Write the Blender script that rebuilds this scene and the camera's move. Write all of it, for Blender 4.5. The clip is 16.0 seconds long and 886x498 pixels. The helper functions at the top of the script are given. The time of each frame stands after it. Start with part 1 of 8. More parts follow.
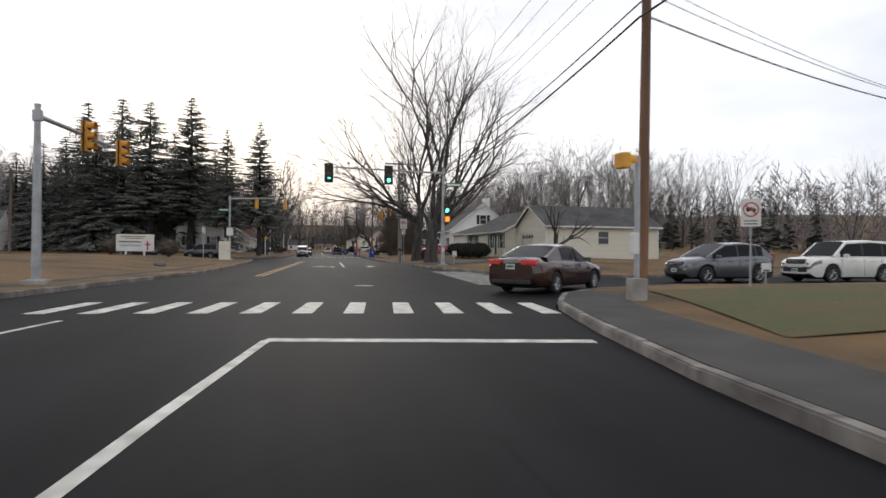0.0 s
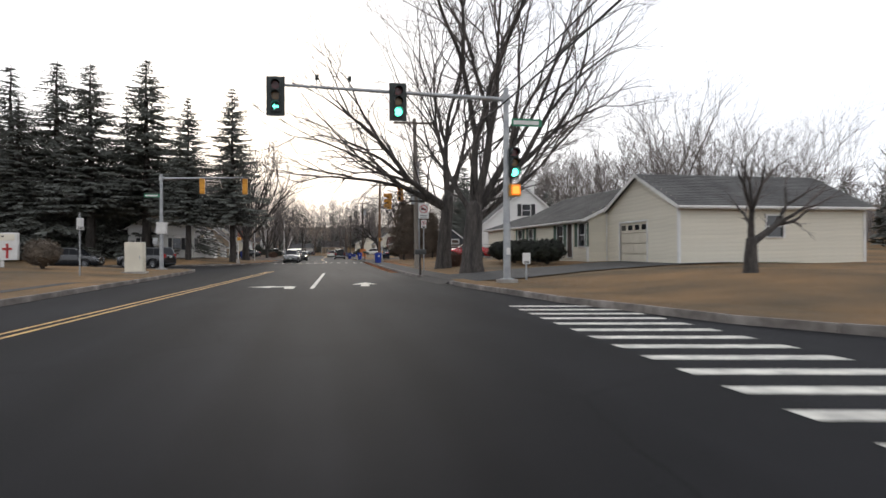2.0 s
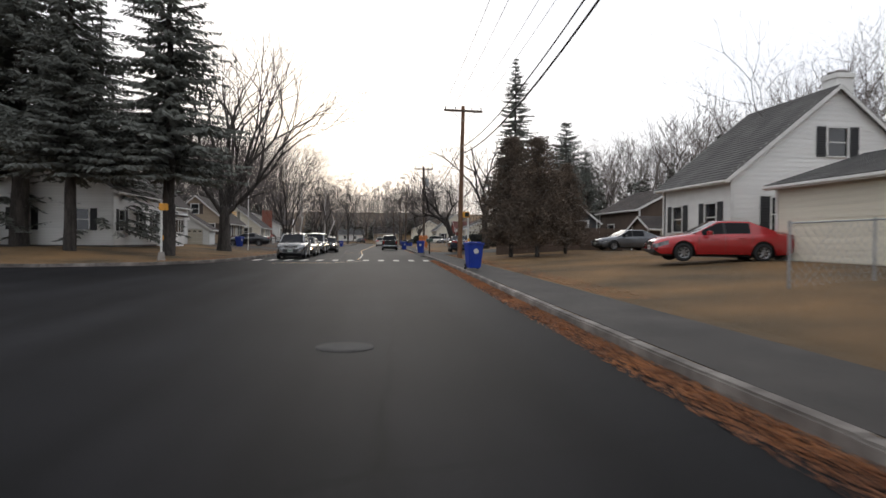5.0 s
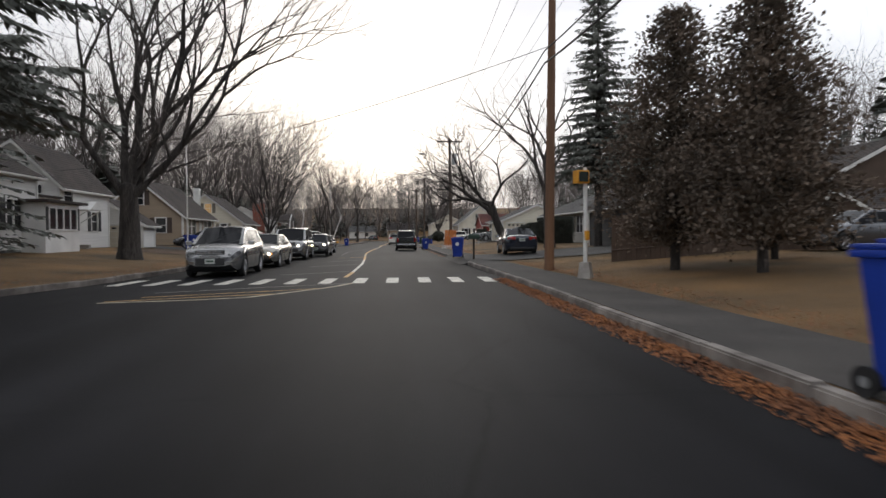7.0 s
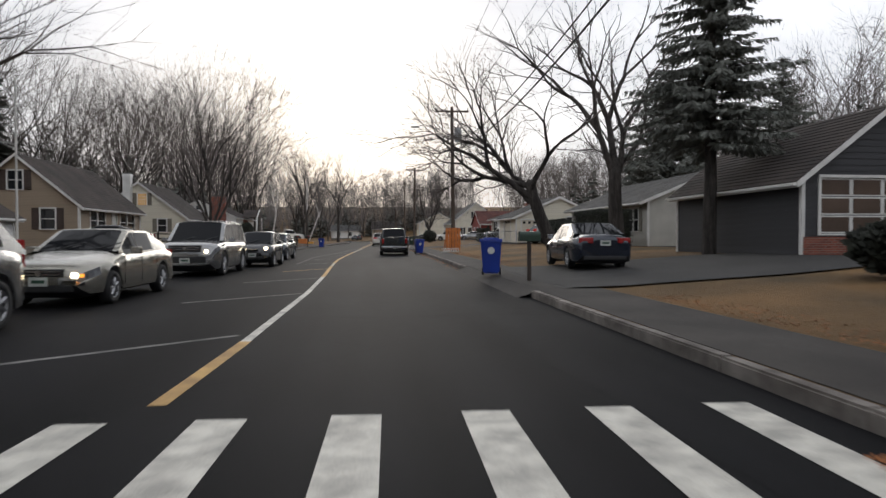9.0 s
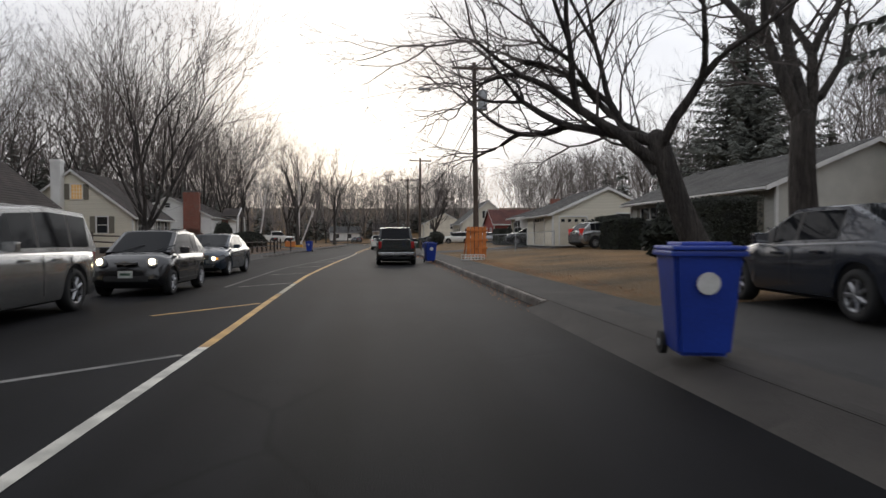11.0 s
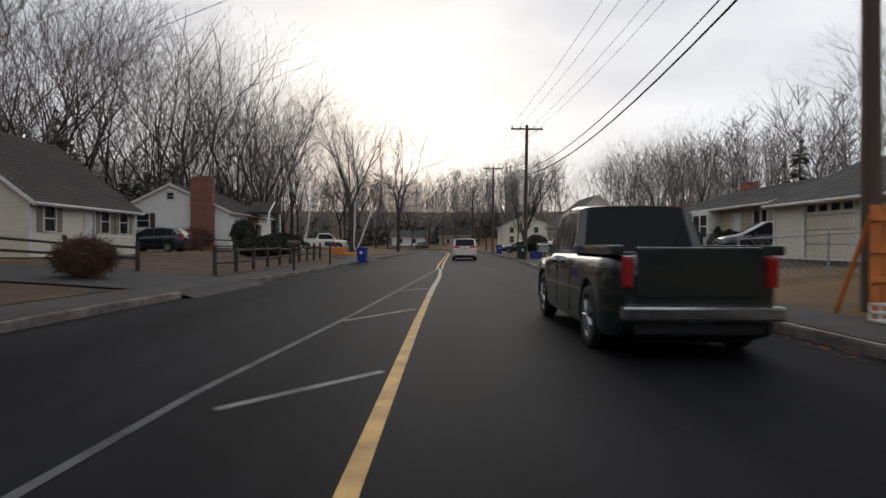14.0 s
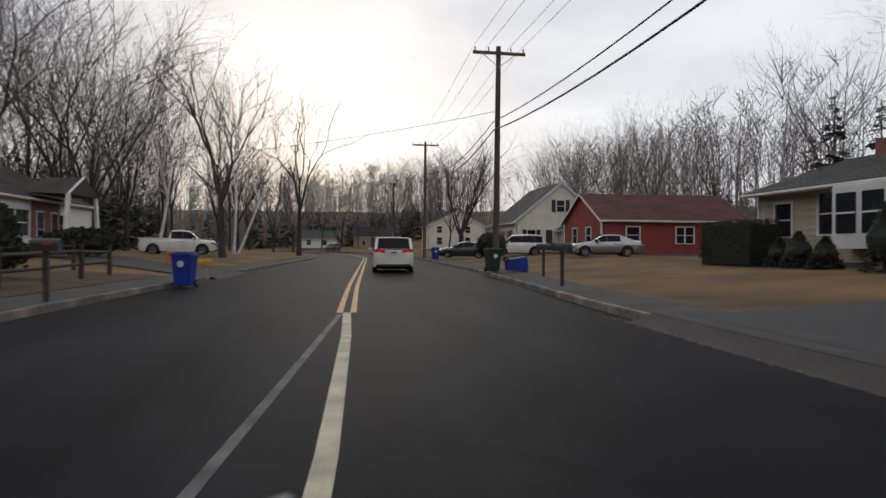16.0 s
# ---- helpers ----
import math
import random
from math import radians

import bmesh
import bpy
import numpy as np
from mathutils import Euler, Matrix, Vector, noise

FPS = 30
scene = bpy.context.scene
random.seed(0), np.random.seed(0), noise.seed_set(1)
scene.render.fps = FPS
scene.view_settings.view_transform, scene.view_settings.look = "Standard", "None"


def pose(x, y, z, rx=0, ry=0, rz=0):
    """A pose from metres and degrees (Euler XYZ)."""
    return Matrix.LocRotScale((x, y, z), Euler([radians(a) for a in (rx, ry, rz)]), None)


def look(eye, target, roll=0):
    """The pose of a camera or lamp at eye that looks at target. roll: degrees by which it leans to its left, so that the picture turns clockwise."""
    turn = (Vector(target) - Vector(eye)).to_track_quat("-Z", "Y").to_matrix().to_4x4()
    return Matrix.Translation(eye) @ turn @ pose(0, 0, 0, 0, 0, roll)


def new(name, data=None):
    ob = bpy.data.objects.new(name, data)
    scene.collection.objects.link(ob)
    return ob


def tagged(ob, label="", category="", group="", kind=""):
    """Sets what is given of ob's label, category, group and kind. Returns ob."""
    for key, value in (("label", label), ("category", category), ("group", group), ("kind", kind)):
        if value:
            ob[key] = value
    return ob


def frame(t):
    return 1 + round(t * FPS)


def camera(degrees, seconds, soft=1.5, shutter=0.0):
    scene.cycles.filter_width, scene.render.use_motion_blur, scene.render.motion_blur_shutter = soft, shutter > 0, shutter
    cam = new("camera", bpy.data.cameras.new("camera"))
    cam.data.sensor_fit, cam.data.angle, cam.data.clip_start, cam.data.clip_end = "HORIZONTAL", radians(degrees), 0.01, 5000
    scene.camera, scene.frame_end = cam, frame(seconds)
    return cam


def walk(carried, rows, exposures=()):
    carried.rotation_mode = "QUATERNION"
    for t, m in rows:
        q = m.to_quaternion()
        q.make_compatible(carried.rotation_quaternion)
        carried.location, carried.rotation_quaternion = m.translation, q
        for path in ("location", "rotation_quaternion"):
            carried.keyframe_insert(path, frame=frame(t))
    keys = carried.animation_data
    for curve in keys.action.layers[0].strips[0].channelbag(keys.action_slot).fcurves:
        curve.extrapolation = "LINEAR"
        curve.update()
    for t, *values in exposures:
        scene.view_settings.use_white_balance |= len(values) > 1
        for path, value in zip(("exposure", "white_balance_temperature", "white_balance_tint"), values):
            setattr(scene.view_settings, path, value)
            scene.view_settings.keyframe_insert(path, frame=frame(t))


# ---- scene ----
# ---- camera: a phone held behind the windscreen of a car, driving up the street ----
cam = camera(70.0, 16.0, 1.5, 0.3)
EXPOSURE = -0.15
PATH = [
    (0.0, 0.000, 0.000, 1.260, 90.109, -0.458, -12.887),
    (0.5, 0.765, 5.164, 1.278, 90.011, -0.141, -12.911),
    (1.0, 1.651, 10.571, 1.263, 89.990, 0.296, -12.691),
    (1.5, 2.382, 16.165, 1.265, 90.041, 0.134, -12.459),
    (2.0, 3.140, 22.128, 1.267, 90.259, 0.325, -11.767),
    (2.5, 3.848, 28.504, 1.280, 90.129, 0.546, -10.589),
    (3.0, 4.325, 35.136, 1.279, 89.969, 0.690, -9.976),
    (3.5, 4.771, 41.789, 1.268, 89.583, 0.900, -9.084),
    (4.0, 5.101, 48.345, 1.263, 89.473, 0.057, -8.293),
    (4.2, 5.204, 50.889, 1.259, 89.433, -0.227, -8.006),
    (6.3, 5.920, 75.114, 1.275, 88.977, 0.079, -5.435),
    (6.5, 5.954, 76.998, 1.273, 88.949, 0.135, -5.459),
    (7.0, 6.090, 81.326, 1.262, 88.882, 0.322, -5.497),
    (7.5, 6.232, 85.621, 1.257, 88.900, 0.278, -5.623),
    (8.0, 6.344, 89.467, 1.259, 88.921, 0.368, -5.876),
    (8.5, 6.453, 93.000, 1.268, 88.926, -0.047, -6.297),
    (9.0, 6.500, 96.380, 1.264, 88.886, 0.037, -6.780),
    (11.3, 7.061, 110.771, 1.268, 89.170, 0.192, -6.502),
    (11.5, 6.925, 112.098, 1.270, 89.264, 0.263, -6.421),
    (12.0, 6.607, 115.680, 1.271, 89.488, 0.391, -5.607),
    (12.5, 6.258, 119.562, 1.269, 89.809, 0.235, -3.982),
    (13.0, 5.912, 123.583, 1.267, 89.837, 0.087, -2.388),
    (13.5, 5.646, 127.951, 1.271, 89.793, 0.020, -1.604),
    (14.0, 5.397, 132.648, 1.271, 89.571, -0.222, -1.090),
    (14.5, 5.200, 137.379, 1.270, 89.521, -0.333, -1.981),
    (15.0, 5.170, 142.267, 1.271, 89.580, -0.417, -3.675),
    (15.5, 5.362, 147.645, 1.267, 89.684, -0.636, -6.164),
    (16.0, 5.830, 153.098, 1.264, 89.798, -0.231, -8.744),
]
walk(cam, [(row[0], pose(*row[1:])) for row in PATH], [(0.0, EXPOSURE - 0.04), (1.0, EXPOSURE + 0.16), (3.0, EXPOSURE + 0.24), (4.2, EXPOSURE + 0.15), (6.3, EXPOSURE - 0.05), (9.2, EXPOSURE - 0.14), (12.0, EXPOSURE - 0.25), (13.5, EXPOSURE - 0.4), (16.0, EXPOSURE - 0.4)])

# ---- world: a bright overcast sky late in the day, thinner and warmer ahead ----
world = bpy.data.worlds.new("sky")
scene.world = world
world.use_nodes = True
wn, wl = world.node_tree.nodes, world.node_tree.links
wn.clear()
w_out = wn.new("ShaderNodeOutputWorld")
w_bg = wn.new("ShaderNodeBackground")
w_sky = wn.new("ShaderNodeTexSky")
w_sky.sky_type = "NISHITA"
w_sky.sun_disc = False
w_sky.sun_elevation, w_sky.sun_rotation = radians(14), radians(-4)
w_sky.dust_density, w_sky.air_density = 3.0, 1.0
w_co = wn.new("ShaderNodeTexCoord")
w_map = wn.new("ShaderNodeMapping")
w_map.inputs["Scale"].default_value = (1.0, 1.0, 3.2)
w_cloud = wn.new("ShaderNodeTexNoise")
w_cloud.inputs["Scale"].default_value = 1.7
w_cloud.inputs["Detail"].default_value = 5.0
w_ramp = wn.new("ShaderNodeValToRGB")
w_ramp.color_ramp.elements[0].position, w_ramp.color_ramp.elements[0].color = 0.34, (6.9, 7.25, 8.2, 1)
w_ramp.color_ramp.elements[1].position, w_ramp.color_ramp.elements[1].color = 0.66, (11.7, 11.9, 12.4, 1)
w_mix = wn.new("ShaderNodeMix")
w_mix.data_type = "RGBA"
w_mix.inputs[0].default_value = 0.90
wl.new(w_co.outputs["Generated"], w_map.inputs[0])
wl.new(w_map.outputs[0], w_cloud.inputs["Vector"])
wl.new(w_cloud.outputs[0], w_ramp.inputs[0])
wl.new(w_sky.outputs[0], w_mix.inputs[6])
wl.new(w_ramp.outputs[0], w_mix.inputs[7])
wl.new(w_mix.outputs[2], w_bg.inputs["Color"])
w_bg.inputs["Strength"].default_value = 0.118
wl.new(w_bg.outputs[0], w_out.inputs[0])

sun_data = bpy.data.lights.new("sun", "SUN")
sun_data.energy, sun_data.angle, sun_data.color = 0.6, radians(25), (1.0, 0.93, 0.84)
sun = new("sun", sun_data)
sun.matrix_world = look((0, 0, 60), (-4, -56, 45))


# ---- materials ----
def mat(name, color, rough=0.7, second=None, scale=6.0, grain=60.0, bump=0.15, metal=0.0, per_object=0.0, stretch=(1, 1, 1), amount=0.55, coat=0.0, grain_mix=0.25, dist=0.02, spec=0.5):
    """A surface with blotches (scale) and grain, both in object space."""
    m = bpy.data.materials.new(name)
    m.use_nodes = True
    n, l = m.node_tree.nodes, m.node_tree.links
    bsdf = n["Principled BSDF"]
    bsdf.inputs["Roughness"].default_value = rough
    bsdf.inputs["Metallic"].default_value = metal
    bsdf.inputs["Coat Weight"].default_value = coat
    bsdf.inputs["Specular IOR Level"].default_value = spec
    co = n.new("ShaderNodeTexCoord")
    mp = n.new("ShaderNodeMapping")
    mp.inputs["Scale"].default_value = stretch
    l.new(co.outputs["Object"], mp.inputs[0])
    big = n.new("ShaderNodeTexNoise")
    big.inputs["Scale"].default_value = scale
    big.inputs["Detail"].default_value = 5
    fine = n.new("ShaderNodeTexNoise")
    fine.inputs["Scale"].default_value = grain
    fine.inputs["Detail"].default_value = 3
    l.new(mp.outputs[0], big.inputs["Vector"])
    l.new(mp.outputs[0], fine.inputs["Vector"])
    second = second or tuple(c * 0.72 for c in color)
    ramp = n.new("ShaderNodeValToRGB")
    ramp.color_ramp.elements[0].position, ramp.color_ramp.elements[1].position = 0.5 - amount * 0.3, 0.5 + amount * 0.3
    ramp.color_ramp.elements[0].color, ramp.color_ramp.elements[1].color = (*second, 1), (*color, 1)
    l.new(big.outputs[0], ramp.inputs[0])
    mix = n.new("ShaderNodeMix")
    mix.data_type, mix.blend_type = "RGBA", "OVERLAY"
    mix.inputs[0].default_value = grain_mix
    l.new(ramp.outputs[0], mix.inputs[6])
    l.new(fine.outputs[0], mix.inputs[7])
    last = mix.outputs[2]
    if per_object:
        info = n.new("ShaderNodeObjectInfo")
        hsv = n.new("ShaderNodeHueSaturation")
        rng = n.new("ShaderNodeMapRange")
        rng.inputs["To Min"].default_value, rng.inputs["To Max"].default_value = 1 - per_object, 1 + per_object
        l.new(info.outputs["Random"], rng.inputs["Value"])
        l.new(rng.outputs[0], hsv.inputs["Value"])
        l.new(last, hsv.inputs["Color"])
        last = hsv.outputs[0]
    l.new(last, bsdf.inputs["Base Color"])
    if bump:
        b = n.new("ShaderNodeBump")
        b.inputs["Strength"].default_value = bump
        b.inputs["Distance"].default_value = dist
        l.new(fine.outputs[0], b.inputs["Height"])
        l.new(b.outputs[0], bsdf.inputs["Normal"])
    return m


def glow(name, color, strength, base=None):
    m = mat(name, base or color, 0.3, bump=0)
    b = m.node_tree.nodes["Principled BSDF"]
    b.inputs["Emission Color"].default_value = (*color, 1)
    b.inputs["Emission Strength"].default_value = strength
    return m


def clear_glass(name, tint, rough=0.03, ior=1.5, spec=0.7):
    m = bpy.data.materials.new(name)
    m.use_nodes = True
    b = m.node_tree.nodes["Principled BSDF"]
    b.inputs["Base Color"].default_value = (*tint, 1)
    b.inputs["Roughness"].default_value = rough
    b.inputs["Transmission Weight"].default_value = 0.0
    b.inputs["Specular IOR Level"].default_value = spec
    b.inputs["IOR"].default_value = ior
    return m


M = {}
M["asphalt"] = mat("asphalt", (0.0130, 0.0130, 0.0145), 0.68, (0.0075, 0.0075, 0.0085), 0.35, 90, 0.35, grain_mix=0.5, amount=0.9, dist=0.01, spec=0.05)


def worn_lanes(m):
    """Long streaks along the street, patches and fine sealed cracks, over the asphalt's own grain."""
    n, l = m.node_tree.nodes, m.node_tree.links
    bsdf = n["Principled BSDF"]
    base = bsdf.inputs["Base Color"].links[0].from_socket
    co = n.new("ShaderNodeTexCoord")
    for scale, stretch, lo, hi, detail in ((1.0, (1.1, 0.045, 1), 0.72, 1.42, 4), (0.16, (1, 0.6, 1), 0.74, 1.34, 6)):
        mp = n.new("ShaderNodeMapping")
        mp.inputs["Scale"].default_value = stretch
        tex = n.new("ShaderNodeTexNoise")
        tex.inputs["Scale"].default_value, tex.inputs["Detail"].default_value = scale, detail
        rng = n.new("ShaderNodeMapRange")
        rng.inputs["From Min"].default_value, rng.inputs["From Max"].default_value = 0.34, 0.66
        rng.inputs["To Min"].default_value, rng.inputs["To Max"].default_value = lo, hi
        mul = n.new("ShaderNodeMix")
        mul.data_type, mul.blend_type = "RGBA", "MULTIPLY"
        mul.inputs[0].default_value = 1.0
        l.new(co.outputs["Object"], mp.inputs[0])
        l.new(mp.outputs[0], tex.inputs["Vector"])
        l.new(tex.outputs[0], rng.inputs["Value"])
        l.new(base, mul.inputs[6])
        l.new(rng.outputs[0], mul.inputs[7])
        base = mul.outputs[2]
    crack = n.new("ShaderNodeTexVoronoi")
    crack.feature = "DISTANCE_TO_EDGE"
    crack.inputs["Scale"].default_value = 0.21
    warp = n.new("ShaderNodeTexNoise")
    warp.inputs["Scale"].default_value, warp.inputs["Detail"].default_value = 0.9, 4
    add = n.new("ShaderNodeMix")
    add.data_type = "VECTOR"
    add.inputs[0].default_value = 0.22
    l.new(co.outputs["Object"], warp.inputs["Vector"])
    l.new(co.outputs["Object"], add.inputs[4])
    l.new(warp.outputs["Color"], add.inputs[5])
    l.new(add.outputs[1], crack.inputs["Vector"])
    line = n.new("ShaderNodeMapRange")
    line.inputs["From Max"].default_value = 0.006
    line.inputs["To Min"].default_value, line.inputs["To Max"].default_value = 0.62, 1.0
    l.new(crack.outputs["Distance"], line.inputs["Value"])
    mul = n.new("ShaderNodeMix")
    mul.data_type, mul.blend_type = "RGBA", "MULTIPLY"
    mul.inputs[0].default_value = 1.0
    l.new(base, mul.inputs[6])
    l.new(line.outputs[0], mul.inputs[7])
    l.new(mul.outputs[2], bsdf.inputs["Base Color"])


worn_lanes(M["asphalt"])
M["asphalt_old"] = mat("asphalt_old", (0.050, 0.044, 0.038), 0.9, (0.026, 0.022, 0.019), 0.8, 70, 0.4, grain_mix=0.5)
M["driveway"] = mat("driveway_asphalt", (0.034, 0.032, 0.031), 0.85, (0.021, 0.020, 0.019), 0.7, 80, 0.4, grain_mix=0.5)
M["concrete"] = mat("concrete", (0.34, 0.32, 0.29), 0.85, (0.20, 0.18, 0.16), 2.0, 60, 0.3, per_object=0.18, grain_mix=0.4)
M["kerb"] = mat("kerb_stone", (0.25, 0.225, 0.20), 0.85, (0.09, 0.075, 0.066), 2.5, 70, 0.4, per_object=0.25, grain_mix=0.4)
M["lawn"] = mat("dormant_lawn", (0.215, 0.118, 0.042), 0.95, (0.074, 0.050, 0.021), 0.26, 45, 0.9, grain_mix=0.7, dist=0.05)
M["lawn_green"] = mat("green_winter_lawn", (0.085, 0.088, 0.026), 0.95, (0.12, 0.085, 0.030), 0.5, 45, 0.9, grain_mix=0.7, dist=0.05)
M["leafy_ground"] = mat("leaf_strewn_ground", (0.120, 0.066, 0.034), 0.95, (0.045, 0.030, 0.019), 0.7, 30, 1.0, grain_mix=0.9, dist=0.06)
M["leaf_litter"] = mat("leaf_litter", (0.40, 0.15, 0.048), 0.9, (0.19, 0.072, 0.028), 1.2, 40, 0.9, grain_mix=0.7, dist=0.04)
M["line_white"] = mat("line_paint_white", (0.68, 0.655, 0.58), 0.7, (0.36, 0.345, 0.31), 3.6, 110, 0.2, grain_mix=0.5)
M["line_faded"] = mat("line_paint_faded", (0.27, 0.26, 0.25), 0.75, (0.07, 0.07, 0.07), 2.2, 70, 0.2, grain_mix=0.6)
M["line_dirty"] = mat("line_paint_dirty", (0.52, 0.46, 0.33), 0.75, (0.26, 0.23, 0.18), 2.2, 70, 0.2, grain_mix=0.6)
M["line_worn"] = mat("line_paint_worn", (0.115, 0.112, 0.108), 0.75, (0.03, 0.03, 0.03), 2.6, 70, 0.2, grain_mix=0.7)
M["line_yellow"] = mat("line_paint_yellow", (0.62, 0.38, 0.12), 0.7, (0.34, 0.20, 0.07), 2.5, 90, 0.2, grain_mix=0.5)
M["bark"] = mat("grey_brown_bark", (0.082, 0.071, 0.063), 0.95, (0.031, 0.027, 0.0245), 4, 24, 1.0, stretch=(1, 1, 0.16), dist=0.10, grain_mix=0.9, per_object=0.2)
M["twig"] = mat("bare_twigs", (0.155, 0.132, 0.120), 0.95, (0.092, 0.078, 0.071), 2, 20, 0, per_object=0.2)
# Paler copy of the twigs: distance haze painted into the colour.
M["twig_hazed"] = mat("hazed_far_twigs", (0.235, 0.212, 0.200), 0.95, (0.150, 0.134, 0.126), 0.3, 8, 0)
M["birch"] = mat("pale_birch_bark", (0.74, 0.71, 0.68), 0.85, (0.40, 0.37, 0.35), 3, 14, 0.3, stretch=(1, 1, 2.5), grain_mix=0.5)
M["needles"] = mat("spruce_needles", (0.160, 0.166, 0.146), 0.9, (0.102, 0.108, 0.094), 0.7, 14, 0.0, per_object=0.15, grain_mix=0.5)
M["needles_brown"] = mat("rusty_conifer_foliage", (0.165, 0.122, 0.090), 0.9, (0.085, 0.068, 0.052), 0.6, 14, 0.0, grain_mix=0.5)
M["shrub"] = mat("evergreen_shrub", (0.026, 0.030, 0.018), 0.9, (0.012, 0.013, 0.010), 2, 20, 0.0, grain_mix=0.5)
M["shrub_brown"] = mat("faded_brown_shrub", (0.115, 0.090, 0.066), 0.95, (0.06, 0.046, 0.034), 2, 20, 0.0, grain_mix=0.5)
M["shrub_red"] = mat("bare_reddish_shrub", (0.13, 0.065, 0.04), 0.95, (0.06, 0.03, 0.02), 2, 20, 0.0)
M["pole_orange"] = mat("orange_brown_pole", (0.26, 0.135, 0.072), 0.9, (0.10, 0.06, 0.04), 1.2, 40, 0.5, stretch=(1, 1, 0.08))
M["pole_wood"] = mat("creosoted_pole", (0.15, 0.118, 0.094), 0.9, (0.075, 0.05, 0.036), 1.2, 40, 0.5, stretch=(1, 1, 0.08), per_object=0.25)
M["pole_grey"] = mat("weathered_grey_pole", (0.30, 0.27, 0.23), 0.9, (0.19, 0.165, 0.14), 1.2, 40, 0.4, stretch=(1, 1, 0.08))
M["cable"] = mat("black_cable", (0.018, 0.018, 0.019), 0.6, bump=0)
M["galv"] = mat("galvanised_steel", (0.42, 0.43, 0.43), 0.5, (0.30, 0.31, 0.32), 3, 30, 0.05, metal=0.5)
M["dark_metal"] = mat("dark_painted_metal", (0.028, 0.028, 0.026), 0.45, bump=0.02)
M["signal_yellow"] = mat("signal_yellow", (0.72, 0.33, 0.025), 0.5, (0.55, 0.24, 0.02), 3, 30, 0.03)
M["signal_dark"] = mat("signal_dark_green", (0.022, 0.030, 0.026), 0.5, bump=0.02)
M["sign_white"] = mat("sign_white", (0.70, 0.69, 0.66), 0.45, (0.6, 0.59, 0.56), 3, 30, 0.02)
M["sign_red"] = mat("sign_red", (0.50, 0.03, 0.03), 0.45, bump=0)
M["sign_green"] = mat("sign_green", (0.02, 0.20, 0.10), 0.45, bump=0)
M["sign_black"] = mat("sign_black", (0.02, 0.02, 0.02), 0.5, bump=0)
M["lens_green"] = glow("green_signal_light", (0.10, 1.0, 0.62), 5.0)
M["lens_orange"] = glow("orange_hand_light", (1.0, 0.16, 0.02), 3.0)
M["lens_off_red"] = mat("unlit_red_lens", (0.12, 0.02, 0.02), 0.25, bump=0)
M["lens_off_amber"] = mat("unlit_amber_lens", (0.20, 0.11, 0.03), 0.25, bump=0)
M["lens_off"] = mat("unlit_dark_lens", (0.03, 0.035, 0.03), 0.25, bump=0)
M["siding_cream"] = mat("cream_siding", (0.72, 0.67, 0.55), 0.6, (0.60, 0.555, 0.45), 1.1, 40, 0.08, per_object=0.04)
M["siding_white"] = mat("white_siding", (0.80, 0.79, 0.76), 0.6, (0.68, 0.67, 0.64), 1.1, 40, 0.08, per_object=0.04)
M["siding_stone"] = mat("pale_stone_cladding", (0.50, 0.43, 0.31), 0.75, (0.36, 0.30, 0.21), 2.2, 40, 0.15, per_object=0.09)
M["siding_tan"] = mat("tan_siding", (0.34, 0.27, 0.195), 0.65, (0.28, 0.215, 0.155), 1.1, 40, 0.08, per_object=0.05)
M["siding_grey"] = mat("pale_grey_siding", (0.50, 0.49, 0.44), 0.65, (0.41, 0.40, 0.36), 1.1, 40, 0.08, per_object=0.04)
M["siding_dark"] = mat("dark_grey_siding", (0.050, 0.050, 0.054), 0.7, (0.035, 0.035, 0.038), 1.1, 40, 0.08, per_object=0.08)
M["siding_brown"] = mat("brown_siding", (0.10, 0.065, 0.045), 0.7, (0.07, 0.045, 0.03), 1.1, 40, 0.08, per_object=0.08)
M["siding_red"] = mat("barn_red_siding", (0.26, 0.045, 0.035), 0.7, (0.20, 0.035, 0.028), 1.1, 40, 0.08, per_object=0.06)
M["trim"] = mat("white_trim", (0.74, 0.73, 0.70), 0.5, (0.62, 0.61, 0.58), 2, 30, 0.03)
M["roof"] = mat("brown_grey_shingle", (0.056, 0.044, 0.038), 0.95, (0.032, 0.026, 0.024), 0.8, 26, 0.5, per_object=0.14, grain_mix=0.6)
M["roof_grey"] = mat("grey_shingle", (0.095, 0.092, 0.088), 0.95, (0.058, 0.056, 0.054), 0.8, 26, 0.5, per_object=0.14, grain_mix=0.6)
M["roof_red"] = mat("reddish_shingle", (0.14, 0.050, 0.040), 0.95, (0.08, 0.033, 0.028), 0.8, 26, 0.5, per_object=0.14, grain_mix=0.6)
M["mortar"] = mat("mortar", (0.26, 0.22, 0.19), 0.95, (0.2, 0.17, 0.15), 4, 60, 0.3)
M["foundation"] = mat("poured_foundation", (0.16, 0.15, 0.14), 0.95, (0.10, 0.095, 0.09), 2, 50, 0.3)
M["shutter_brown"] = mat("dark_brown_shutter", (0.060, 0.038, 0.028), 0.6, bump=0.05)
M["shutter_green"] = mat("dark_green_shutter", (0.018, 0.065, 0.035), 0.6, bump=0.05)
M["shutter_black"] = mat("black_shutter", (0.016, 0.016, 0.017), 0.6, bump=0.05)
M["shutter_grey"] = mat("taupe_shutter", (0.20, 0.18, 0.14), 0.6, bump=0.05)
M["glass"] = clear_glass("window_glass", (0.020, 0.022, 0.025))
# Emission stands in for golden sky reflected in a pane; no lamp behind it.
M["gold_reflection"] = glow("lamplit_window", (1.0, 0.58, 0.20), 0.34, (0.3, 0.2, 0.1))
